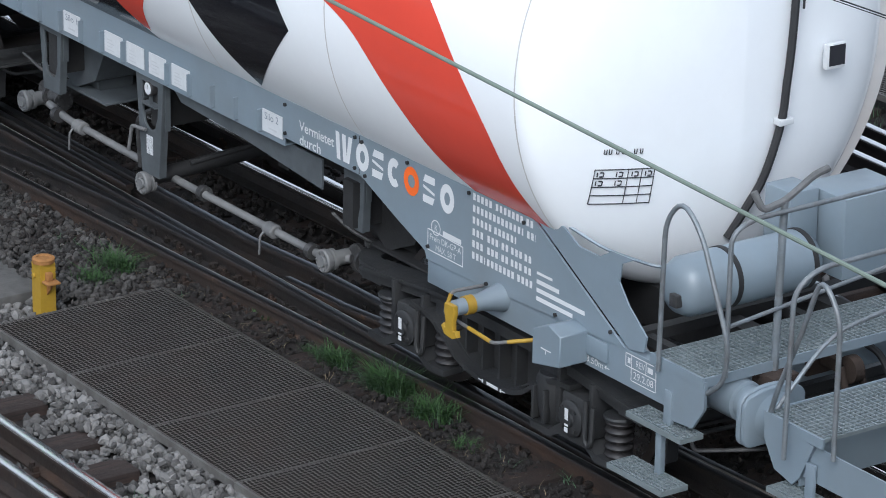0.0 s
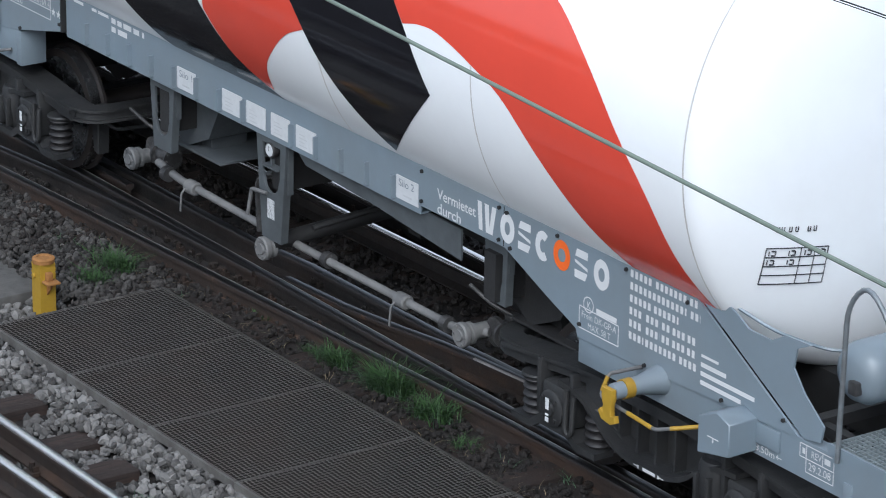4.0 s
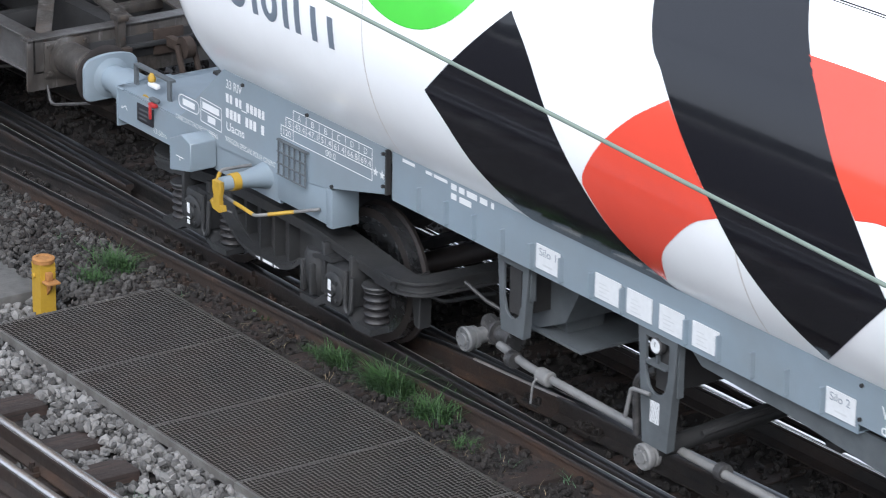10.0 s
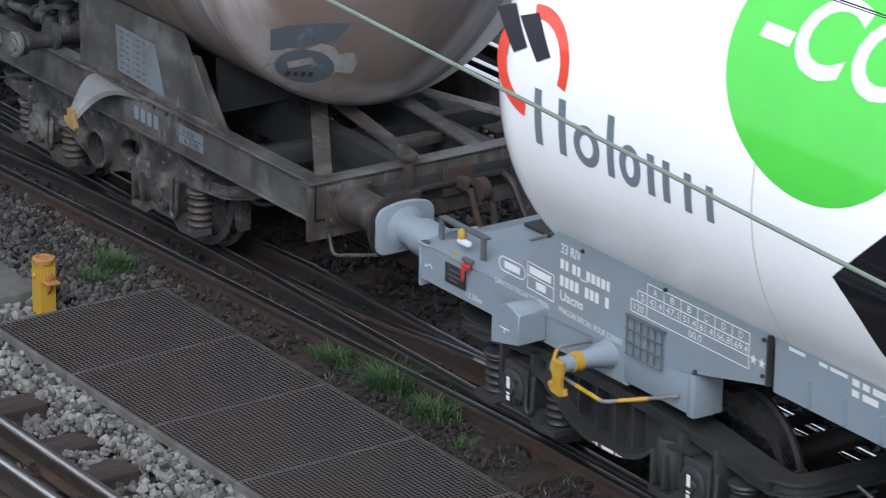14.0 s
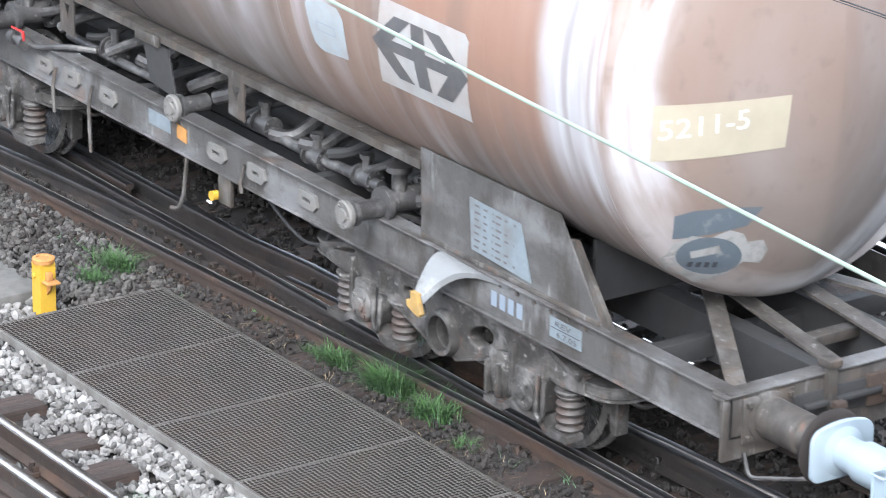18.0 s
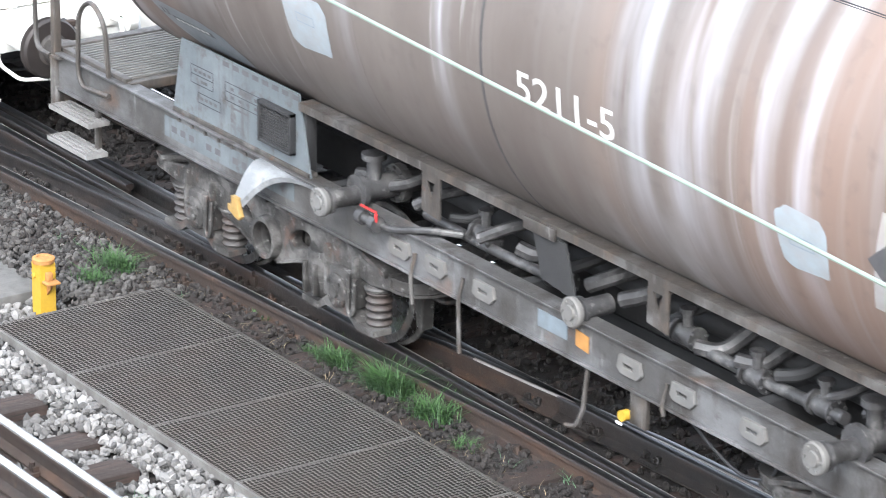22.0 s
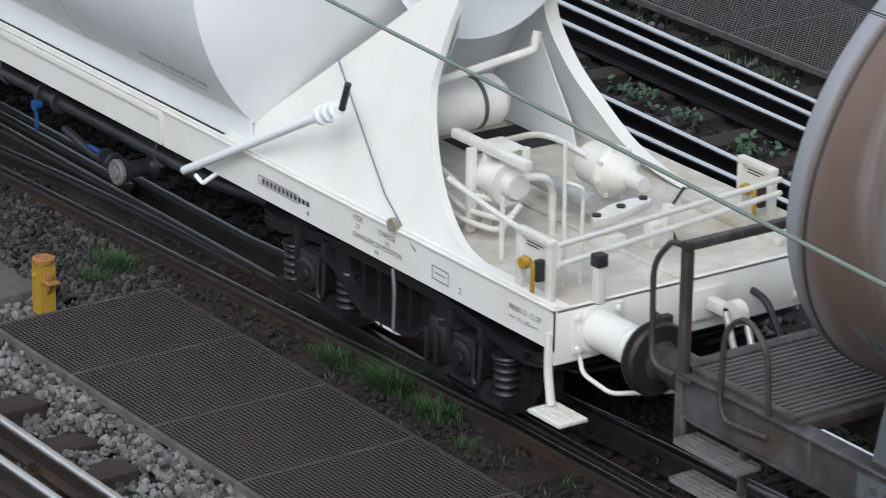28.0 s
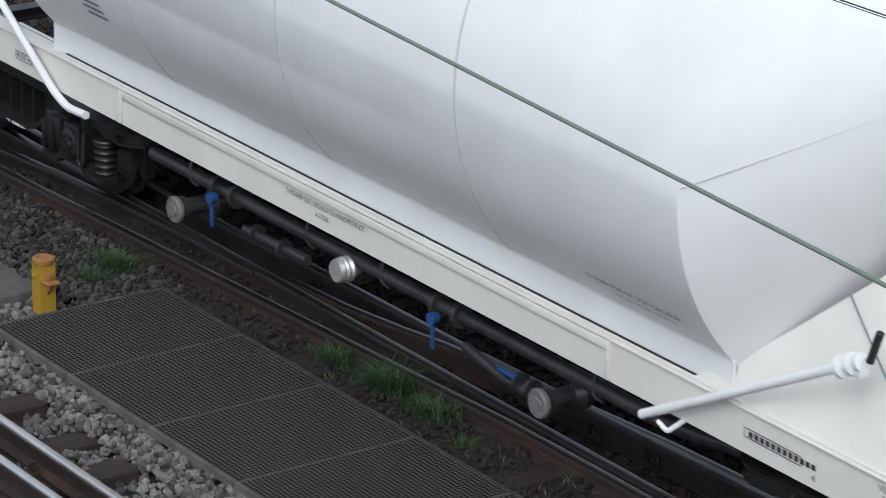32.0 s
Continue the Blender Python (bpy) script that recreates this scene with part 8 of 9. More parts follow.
    # Added dark beam that keeps the bright far rail out of view
    boxes("centre_beam", "dark", w, (-14.7, -9.7, -0.12, 0.04, 0.20, 0.60), bevel=0.006, label="dark beam added to hide the bright far rail")
    # Near-black again, for the shade under the tank
    for s in (-1, 1):
        boxes("saddle_web", "dark", w, (-8.0, -7.97, s * 0.5 - 0.4, s * 0.5 + 0.4, 1.10, 1.5), bevel=0)
    plates("brace", "brown_frame", w, BS + 0.036, BS + 0.07, [(-7.95, 1.56), (-7.90, 1.56), (-7.52, 1.10), (-7.60, 1.10)])
    # lugs on the sill
    for x in (-14.35, -13.95, -13.42, -11.93, -11.42, -10.78):
        bm = flat_mesh([(-0.11, -0.03), (-0.07, -0.06), (0.08, -0.06), (0.12, -0.02), (0.10, 0.05), (-0.09, 0.05)], [[(-0.05, -0.02), (0.05, -0.02), (0.05, 0.015), (-0.05, 0.015)]], thick=0.02, bevel=0.004)
        link("lug", on_side(bm, x, 0.975, BS - 0.014), "lug_grey", w, "worn lashing lug")
    for x, z0 in ((-13.62, 0.50), (-14.15, 0.66), (-11.55, 0.80)):
        pipes("hanging_rod", "brown_frame", w, 0.014, [(x, BS - 0.03, 1.0), (x - 0.02, BS - 0.05, 0.86), (x, BS - 0.05, z0)], rad=0.03, n=6)
    plates("warning_sticker", "orange_sticker", w, BS - 0.006, BS - 0.002, [(-12.475, 0.93), (-12.475, 1.035), (-12.345, 1.02), (-12.345, 0.915)], label="worn orange sticker")
    boxes("side_plate", "pale_blue", w, (-12.86, -12.56, BS - 0.006, BS - 0.002, 0.93, 1.04), bevel=0)
    boxes("step_hanger", "brown_frame", w, (-11.92, -11.76, BS - 0.01, BS + 0.02, 0.62, 0.84), bevel=0.004)
    turned("cock", "yellow", w, ([(BS - 0.05, 0.01), (BS - 0.05, 0.035), (BS, 0.035), (BS + 0.02, 0.02)], (-11.95, 0, 0.66), "y"), n=12, label="yellow drain cock")
    boxes("cock_handle", "letter_white", w, (-11.99, -11.93, BS - 0.065, BS - 0.05, 0.605, 0.625), bevel=0.008)
    pipes("stirrup", "brown_frame", w, 0.016, [(-12.35, BS, 0.84), (-12.35, BS - 0.03, 0.55), (-12.42, BS - 0.03, 0.42), (-12.52, BS - 0.03, 0.40)], rad=0.04, n=6)
    # filling branches and piping between sill and tank
    for x, y, z, back in ((-9.94, -1.445, 1.172, 0.55), (-14.886, -1.443, 1.172, 0.55), (-12.467, -1.215, 1.152, 0.30)):
        hose_end(w, x, y, z, 0.088, "pipe", back)
        if back > 0.4:
            bm = bmesh.new()
            lathe(bm, [(y + 0.30, 0.07), (y + 0.30, 0.115), (y + 0.34, 0.115), (y + 0.34, 0.075), (y + 0.52, 0.085), (y + 0.60, 0.085), (y + 0.60, 0.13), (y + 0.66, 0.13), (y + 0.66, 0.08), (y + 0.95, 0.08)], (x, 0, z + 0.02), "y", 20)
            for k in range(8):
                a = k * math.pi / 4
                cyl(bm, (x + 0.108 * math.cos(a), y + 0.58, z + 0.02 + 0.108 * math.sin(a)), (x + 0.108 * math.cos(a), y + 0.68, z + 0.02 + 0.108 * math.sin(a)), 0.013, 6)
            cyl(bm, (x, y + 0.44, z + 0.02), (x, y + 0.44, z + 0.24), 0.05, 12)
            cyl(bm, (x, y + 0.44, z + 0.22), (x, y + 0.44, z + 0.26), 0.085, 12)
            link("valve_body", bm, "pipe", w, "grimy flanged valve")
    boxes("tap_lever", "red_lever", w, (-14.62, -14.44, -1.295, -1.275, 1.20, 1.215), (-14.455, -14.435, -1.295, -1.275, 1.14, 1.20), bevel=0.006, label="red tap lever")
    pipes("hose", "pipe", w, 0.024, [(-14.60, -1.25, 1.12), (-14.35, -1.22, 1.10), (-14.1, -1.12, 1.16), (-13.95, -0.95, 1.14)], rad=0.08, n=10)
    turned("tap_body", "pipe", w, ([(-14.66, 0.02), (-14.66, 0.05), (-14.60, 0.05), (-14.60, 0.03), (-14.50, 0.03), (-14.50, 0.055), (-14.44, 0.055), (-14.44, 0.02)], (0, -1.27, 1.12), "x"), n=12)
    for k, (x0, x1, y, z, rr) in enumerate(((-15.3, -9.6, -0.62, 1.20, 0.075), (-15.3, -9.6, -0.25, 1.28, 0.06), (-14.4, -13.0, -0.92, 1.14, 0.035), (-11.9, -10.3, -0.90, 1.16, 0.04), (-15.0, -10.0, -0.42, 1.05, 0.05))):
        pipes("manifold_pipe", "dark" if k in (0, 1, 4) else "pipe", w, rr, [(x0, y, z), ((x0 + x1) / 2, y + 0.02, z - 0.03), (x1, y, z)], rad=0.2, n=12, label="dark manifold pipe")
    rng = random.Random(3)
    for k in range(16):
        x = -15.2 + k * 0.36
        z = 1.16 + rng.uniform(0, 0.08)
        pts = [(x, -0.98 + rng.uniform(0, 0.1), z), (x + 0.14, -0.85, z + rng.uniform(-0.05, 0.1)), (x + 0.20, -0.66, z + 0.12), (x + 0.22, -0.40, z + 0.24)]
        pipes("branch_pipe", "pipe" if k % 3 else "dark", w, rng.choice((0.03, 0.04, 0.05)), pts, rad=0.08, n=8)
    for x in (-13.8, -13.0, -11.75, -11.1, -10.5):
        valve(w, x, -0.88, 1.16 + 0.03 * math.sin(x * 3), "pipe", 0.075)
    for x in (-14.05, -11.72):
        bm = flat_mesh([(-0.10, 0.0), (0.10, 0.0), (0.10, -0.28), (-0.10, -0.26)], [[(-0.05, -0.05), (0.04, -0.05), (0.0, -0.16)]], thick=0.012)
        link("drop_plate", on_side(bm, x, 1.55, BS + 0.02), "brown_frame", w, "steel plate hanging from the flange")
    plates("drop_plate", "dark", w, BS + 0.005, BS + 0.02, [(-12.95, 1.53), (-12.62, 1.53), (-12.50, 1.20), (-12.85, 1.24)], label="dark sheet hanging from the flange")
    boxes("name_plate", "brown_frame", w, (-13.02, -12.70, BS - 0.02, BS, 1.52, 1.60), bevel=0.004)
    for x in (-15.35, -13.2, -10.9, -9.6):
        boxes("cross_member", "dark", w, (x - 0.05, x + 0.05, -1.1, 1.1, 0.86, 1.08), bevel=0)
    for x in (-11.3, -14.3):
        turned("brake_reservoir", "dark", w, ([(x - 0.45, 0.02), (x - 0.42, 0.15), (x - 0.36, 0.19), (x + 0.36, 0.19), (x + 0.42, 0.15), (x + 0.45, 0.02)], (0, 0.05, 0.90), "x"), n=24)
    for pts in ([(-11.62, -1.02, 0.80), (-11.30, -1.02, 0.64), (-11.02, -1.02, 0.56), (-10.75, -1.02, 0.64), (-10.66, -1.05, 0.86)], [(-11.25, -1.0, 0.86), (-11.0, -1.0, 0.70), (-10.72, -1.0, 0.74), (-10.55, -1.03, 0.90)]):
        pipes("cable", "rubber", w, 0.011, pts, rad=0.12, n=6, label="thin black cable hanging under the sill")
    # towing brackets
    for x in (-9.14, -15.93):
        bm = bmesh.new()
        rows = []
        for f in np.linspace(0, 1, 9):
            y = BS - 0.005 - 0.25 * f
            z = 1.10 - 0.22 * f ** 1.6 + 0.05 * math.sin(math.pi * f)
            xl, xr = x - 0.06 + 0.02 * f, x + 0.62 - 0.57 * f ** 0.55
            rows.append([bm.verts.new(v) for v in ((xl, y, z), (xr, y, z - 0.02 + 0.02 * f), (xr, y + 0.012, z - 0.05), (xl, y + 0.012, z - 0.03))])
        for p, q in zip(rows, rows[1:]):
            for k in range(4):
                bm.faces.new((p[k], p[(k + 1) % 4], q[(k + 1) % 4], q[k]))
        bm.faces.new(rows[0])
        bm.faces.new(rows[-1])
        bmesh.ops.recalc_face_normals(bm, faces=bm.faces)
        ob = link("towing_bracket", bm, "bracket_pale", w, "curved pale steel towing bracket")
        bm = flat_mesh([(-0.04, 0.03), (0.03, 0.03), (0.035, -0.04), (0.06, -0.09), (0.045, -0.11), (0.0, -0.10), (-0.08, -0.07), (-0.085, -0.04), (-0.035, -0.04)], thick=0.03, bevel=0.005)
        link("hook_tip", on_side(bm, x, 0.86, BS - 0.26), "yellow_worn", ob, "yellow painted hook tip")
    # open framing at one end
    for s in (-1, 1):
        bm = bmesh.new()
        for (xa, ya), (xb, yb2) in (((-7.55, s * 0.34), (-6.44, s * 1.02)), ((-7.55, s * 0.22), (-6.42, s * 0.26))):
            d = Vector((xb - xa, yb2 - ya, 0)).normalized()
            n = Vector((-d.y, d.x, 0)) * 0.06
            a, c = Vector((xa, ya, 1.22)), Vector((xb, yb2, 1.075))
            vs = [bm.verts.new(v) for v in (a - n, a + n, c + n, c - n)]
            ws = [bm.verts.new(v.co - Vector((0, 0, 0.02))) for v in vs]
            bm.faces.new(vs)
            bm.faces.new(ws[::-1])
            for k in range(4):
                bm.faces.new((vs[k], ws[k], ws[(k + 1) % 4], vs[(k + 1) % 4]))
        bmesh.ops.recalc_face_normals(bm, faces=bm.faces)
        link("diagonal_brace", bm, "brown_frame", w, "flat steel diagonal brace")
    boxes("cross_beam", "brown_frame", w, (-6.98, -6.88, -0.34, 0.34, 0.99, 1.06), bevel=0.006)
    boxes("cross_beam", "dark", w, (-7.5, -7.4, -1.1, 1.1, 0.84, 0.98), bevel=0.006)
    boxes("sill_flange", "sill_grey", w, (-18.86, -6.40, BS - 0.028, BS, 1.094, 1.109), bevel=0.003)
    boxes("sill_flange", "sill_grey", w, (-18.86, -6.40, BS - 0.028, BS, 0.829, 0.846), bevel=0.003)
    boxes("end_flange", "sill_grey", w, (-6.47, -6.335, -1.2, 1.2, 1.091, 1.103), bevel=0.003, label="pale worn flange on the end beam")
    for y in (-0.42, 0.55):
        bm = bmesh.new()
        box(bm, -6.36, -6.30, y - 0.035, y + 0.035, 0.88, 1.18, bevel=0.008)
        box(bm, -6.40, -6.28, y - 0.05, y + 0.05, 1.14, 1.19, bevel=0.01)
        link("lamp_iron", bm, "brown_frame", w, "worn lamp bracket")
    boxes("headstock_web", "dark", w, (-6.42, -6.34, -0.70, 0.45, 0.82, 1.0), (-6.34, -6.30, -0.62, 0.40, 0.90, 0.94), bevel=0.01)
    # platform, rails and steps at the other end
    bm = bmesh.new()
    for k in range(17):
        x = -18.78 + k * 0.052
        box(bm, x - 0.010, x + 0.010, -1.06, 1.06, 1.10, 1.137)
    for k in range(9):
        box(bm, -18.78, -17.93, -1.04 + k * 0.26, -1.032 + k * 0.26, 1.11, 1.125)
    tagged(link("platform", bm, "lug_grey", w, "worn grating platform of parallel bars"), kind="stuff")
    boxes("platform_beam", "brown_frame", w, (-18.90, -18.80, -1.12, 1.12, 1.085, 1.15), (-18.86, -17.9, -1.12, -1.06, 1.09, 1.14), (-17.95, -17.85, -1.1, 1.1, 1.05, 1.12), bevel=0.006)
    boxes("end_post", "brown_frame", w, (-18.88, -18.82, -1.18, -1.12, 0.72, 1.86), bevel=0.008, label="square steel end post")
    boxes("end_post", "brown_frame", w, (-18.90, -18.82, 1.11, 1.19, 0.72, 1.86), bevel=0.008)
    boxes("top_rail", "brown_frame", w, (-18.88, -18.82, -1.18, 1.18, 1.86, 1.915), bevel=0.008, label="square steel top rail")
    pipes("handrail", "brown_frame", w, 0.019, [(-18.92, -1.16, 1.06), (-19.13, -1.16, 1.06), (-19.15, -1.16, 1.70), (-18.98, -1.16, 1.88), (-18.88, -1.16, 1.88)], rad=0.12, n=8, label="bent tubular handrail")
    pipes("handrail", "brown_frame", w, 0.019, [(-18.05, -1.17, 0.98), (-18.40, -1.19, 0.96), (-18.46, -1.19, 1.05), (-18.44, -1.19, 1.52), (-18.25, -1.19, 1.66), (-18.06, -1.19, 1.52), (-18.05, -1.17, 1.12)], rad=0.12, n=8, label="bent tubular handrail")
    for z, ya, yb2 in ((0.735, -1.26, -1.08), (0.50, -1.28, -1.10)):
        grid_tread(w, -18.78, -18.20, ya, yb2, z, mat="lug_pale", cell=0.045, bar=0.012)
    for a in ((-18.36, -18.30, -1.12, -1.09, 0.46, 0.85), (-18.86, -18.80, -1.18, -1.15, 0.70, 0.85)):
        boxes("step_bracket", "brown_frame", w, a, bevel=0.003)
    coupling(w, -6.35, 1)
    coupling(w, -18.86, -1)
    pipes("coupler_handle", "pipe", w, 0.013, [(-6.33, -1.05, 0.74), (-6.28, -1.05, 0.60), (-6.0, -0.9, 0.66), (-5.85, -0.8, 0.70)], rad=0.05, n=6)


def wagon_c_details(w, tk):
    lb = "letter_black"
    y = CS - 0.003
    lettering("S'ASSURER QUE L'AIGUILLE DU MANOMETRE EST", -28.25, 0.965, y, 0.052, lb, w, 0.93)
    lettering("A 0 BAR", -27.90, 0.90, y, 0.052, lb, w, 0.16)
    lines_on_side("lettering_bar", lb, w, y, [(-23.38 + k * 0.05, 0.955, -23.345 + k * 0.05, 0.955) for k in range(12)], 0.035, "dark bars of small writing")
    lines_on_side("painted_frame", lb, w, y, [(-23.42, 0.985, -22.92, 0.98), (-22.92, 0.98, -22.92, 0.925), (-22.92, 0.925, -23.42, 0.93), (-23.42, 0.93, -23.42, 0.985)], 0.006)
    lettering("4", -22.83, 0.87, y, 0.06, lb, w, 0.035)
    lettering("VIDE", -22.27, 1.02, y, 0.055, lb, w, 0.12)
    lettering("27", -22.24, 0.965, y, 0.05, lb, w, 0.05)
    lettering("CHARGE", -21.98, 1.0, y, 0.055, lb, w, 0.20)
    lettering("59", -21.90, 0.945, y, 0.05, lb, w, 0.05)
    lettering("CHANGEM DE POSITION", -22.27, 0.905, y, 0.052, lb, w, 0.56)
    lettering("49", -22.02, 0.855, y, 0.045, lb, w, 0.05)
    lines_on_side("painted_frame", "letter_grey", w, y, [(-21.36, 0.985, -21.18, 0.98), (-21.18, 0.98, -21.18, 0.895), (-21.18, 0.895, -21.36, 0.90), (-21.36, 0.90, -21.36, 0.985), (-21.33, 0.945, -21.21, 0.94)], 0.009)
    lettering("2", -21.07, 0.885, y, 0.06, lb, w, 0.03)
    lettering("FREIN O - C.GP", -20.53, 0.965, y, 0.052, lb, w, 0.33)
    lettering("11.30", -20.44, 0.905, y, 0.045, lb, w, 0.12)
    lines_on_side("arrow", lb, w, y, [(-20.53, 0.92, -20.47, 0.92), (-20.29, 0.92, -20.22, 0.92)], 0.006)
    lettering("8.50 m", -31.98, 0.93, y, 0.05, lb, w, 0.21)
    lines_on_side("painted_frame", lb, w, y, [(-32.0, 0.975, -31.75, 0.975), (-31.75, 0.975, -31.75, 0.915), (-31.75, 0.915, -32.0, 0.915), (-32.0, 0.915, -32.0, 0.975)], 0.006)
    bm = text_mesh("CE RESERVOIR NE DOIT CIRCULER", 0.062, 0.92)
    link("lettering", wrapped(shifted(bm, 0, 0), -24.83, CZ, CR + 0.003, -36.5), lb, tk, "small black stencilled writing")
    bm = text_mesh("QUE LES VANNES FERMEES", 0.045, 0.62)
    link("lettering", wrapped(shifted(bm, 0, -0.075), -24.62, CZ, CR + 0.003, -36.5), "letter_grey", tk, "faded stencilled writing")
    for k in range(5):
        bm = flat_mesh([(-30.62 + k * 0.03, -0.55 - k * 0.055), (-30.30 + k * 0.02, -0.55 - k * 0.055), (-30.30 + k * 0.02, -0.525 - k * 0.055), (-30.62 + k * 0.03, -0.525 - k * 0.055)])
        link("stencil_bar", wrapped(bm, 0, CZ, CR + 0.003), "letter_grey", tk, "bars of stencilled writing")
    # sill channel: recessed mid part, top rails
    boxes("sill_ledge", "cream", w, (-32.4, -20.06, CS - 0.018, CS, 1.092, 1.104), bevel=0.003)
    # Thin dark sheet laid on the deck as the shade of an opening
    plates("deck_opening", "dark", w, 0.10, 0.72, [(-23.10, 1.092), (-23.10, 1.0965), (-22.62, 1.0965), (-22.62, 1.092)], label="dark sheet on the deck painting the shade of an opening")
    boxes("sill_web", "cream", w, (-30.42, -24.70, CS - 0.020, CS, 1.03, 1.085), bevel=0.004)
    for x in (-30.44, -24.69):
        boxes("sill_end", "cream", w, (x - 0.02, x + 0.02, CS - 0.026, CS, 0.842, 1.09), bevel=0.004)
    boxes("sill_rail", "cream", w, (-31.5, -20.06, CS + 0.004, CS + 0.03, 1.106, 1.122), bevel=0.003)
    pipes("weld_bead", "cream", w, 0.012, [(-31.5, CS + 0.055, 1.315), (-23.62, CS + 0.055, 1.315)], n=6)
    # Dark strip fills the gap under the apron in place of its shade
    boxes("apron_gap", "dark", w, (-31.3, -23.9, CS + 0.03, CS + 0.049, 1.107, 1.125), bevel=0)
    # gland crank across the frame
    pp = pipes("crank_tube", "white_c", w, 0.031, [(-24.25, -1.27, 0.79), (-22.55, -1.22, 1.665)], n=12, label="white painted diagonal tube")
    bm = bmesh.new()
    d = Vector((-22.55 + 24.25, 0.05, 1.665 - 0.79)).normalized()
    for k in (0.0, 0.09, 0.16):
        a = Vector((-22.55, -1.22, 1.665)) + d * (k - 0.05)
        cyl(bm, a, a + d * 0.035, 0.068 - 0.012 * (k > 0.1), 16)
    box(bm, -22.46, -22.40, -1.25, -1.17, 1.64, 1.76, bevel=0.01)
    link("gland", bm, "white_c", w, "white painted gland")
    pipes("crank_grip", "rubber", w, 0.024, [(-22.38, -1.20, 1.74), (-22.31, -1.20, 1.93)], n=12, label="black rubber grip")
    pipes("clamp", "white_c", w, 0.016, [(-24.10, -1.27, 0.80), (-24.02, -1.26, 0.76), (-23.95, -1.19, 0.84)], rad=0.02, n=6)
    pipes("control_rope", "letter_grey", w, 0.006, [(-22.52, -0.98, 1.60), (-22.0, -1.12, 1.26), (-21.55, -1.185, 1.02)], rad=0, n=5)
    pipes("control_rope", "letter_grey", w, 0.006, [(-22.95, -0.86, 1.88), (-22.52, -0.98, 1.60)], rad=0, n=5)
    turned("rope_pulley", "beige", w, ([(CS - 0.04, 0.01), (CS - 0.04, 0.045), (CS, 0.045), (CS + 0.02, 0.02)], (-21.78, 0, 1.13), "y"), n=14)
    pipes("grab_rail", "white_c", w, 0.03, [(-32.4, -1.22, 1.5), (-32.07, -1.24, 1.31), (-31.32, -1.24, 0.84), (-31.12, -1.24, 0.775), (-30.85, -1.24, 0.79)], rad=0.08, n=10, label="white painted bent tube")
    # piping below the sill
    pipes("main_pipe", "dark_pipe", w, 0.05, [(-30.25, -1.03, 0.64), (-24.3, -1.03, 0.655), (-23.8, -0.85, 0.62)], rad=0.15, n=14, label="long black pipe under the sill")
    pipes("lower_pipe", "dark_pipe", w, 0.035, [(-29.1, -0.98, 0.40), (-28.3, -0.98, 0.42)], n=10)
    pipes("lower_pipe", "dark_pipe", w, 0.035, [(-26.45, -0.98, 0.42), (-26.0, -0.98, 0.34), (-25.7, -0.98, 0.33)], rad=0.1, n=10)
    for x, yy, z in ((-29.88, -1.10, 0.33), (-25.53, -1.09, 0.365)):
        hose_end(w, x, yy, z, 0.088, "dark_pipe", 0.35)
        turned("pipe_elbow", "dark_pipe", w, ([(-0.85, 0.05), (-0.80, 0.10), (-0.76, 0.10), (-0.70, 0.06), (-0.3, 0.06)], (x + 0.05, 0, z + 0.02), "y"), n=16)
    bm = bmesh.new()
    lathe(bm, [(-1.20, 0.012), (-1.20, 0.075), (-1.17, 0.085), (-1.155, 0.075), (-1.14, 0.088), (-1.12, 0.075), (-1.10, 0.088), (-1.08, 0.07), (-1.0, 0.05)], (-27.63, 0, 0.60), "y", 24)
    link("filter_cap", bm, "metal", w, "bright ribbed metal cap")
    for x, z in ((-29.25, 0.63), (-26.56, 0.62)):
        lv = boxes("valve_lever", "blue", w, (x - 0.015, x + 0.015, -1.17, -1.150, z - 0.22, z), bevel=0.006, label="blue painted valve lever")
        turned("lever_hub", "blue", lv, ([(-1.185, 0.01), (-1.185, 0.042), (-1.14, 0.042), (-1.12, 0.03)], (x, 0, z - 0.01), "y"), n=14)
        for u in (-0.10, 0.14):
            turned("pipe_flange", "dark_pipe", w, ([(x + u - 0.02, 0.05), (x + u - 0.02, 0.088), (x + u + 0.02, 0.088), (x + u + 0.02, 0.05)], (0, -1.03, 0.65), "x"), n=18)
    boxes("valve_lever", "blue", w, (-26.0, -25.82, -1.06, -1.03, 0.42, 0.45), bevel=0.008)
    for x in (-25.85, -25.72, -28.95, -28.6):
        turned("pipe_flange", "dark_pipe", w, ([(x - 0.015, 0.03), (x - 0.015, 0.068), (x + 0.015, 0.068), (x + 0.015, 0.03)], (0, -0.98, 0.375 if x > -27 else 0.41), "x"), n=16)
    for x in (-29.7, -28.2, -27.3, -25.0):
        pipes("pipe_hanger", "dark_pipe", w, 0.012, [(x, -1.03, 0.84), (x + 0.02, -1.08, 0.62), (x + 0.06, -1.03, 0.57)], rad=0.04, n=6)
    for x in (-30.6, -28.4, -26.2, -24.0):
        boxes("cross_member", "dark", w, (x - 0.06, x + 0.06, -1.1, 1.1, 0.80, 1.05), bevel=0)
    turned("brake_reservoir", "dark", w, ([(-28.2, 0.02), (-28.15, 0.16), (-28.1, 0.2), (-27.0, 0.2), (-26.95, 0.16), (-26.9, 0.02)], (0, -0.2, 0.62), "x"), n=24)
    pipes("foot_strap", "pipe_light", w, 0.012, [(-21.78, CS - 0.02, 0.83), (-21.74, CS - 0.03, 0.70), (-21.75, CS - 0.03, 0.42)], rad=0.04, n=6)
    # end deck equipment
    dz = 1.094
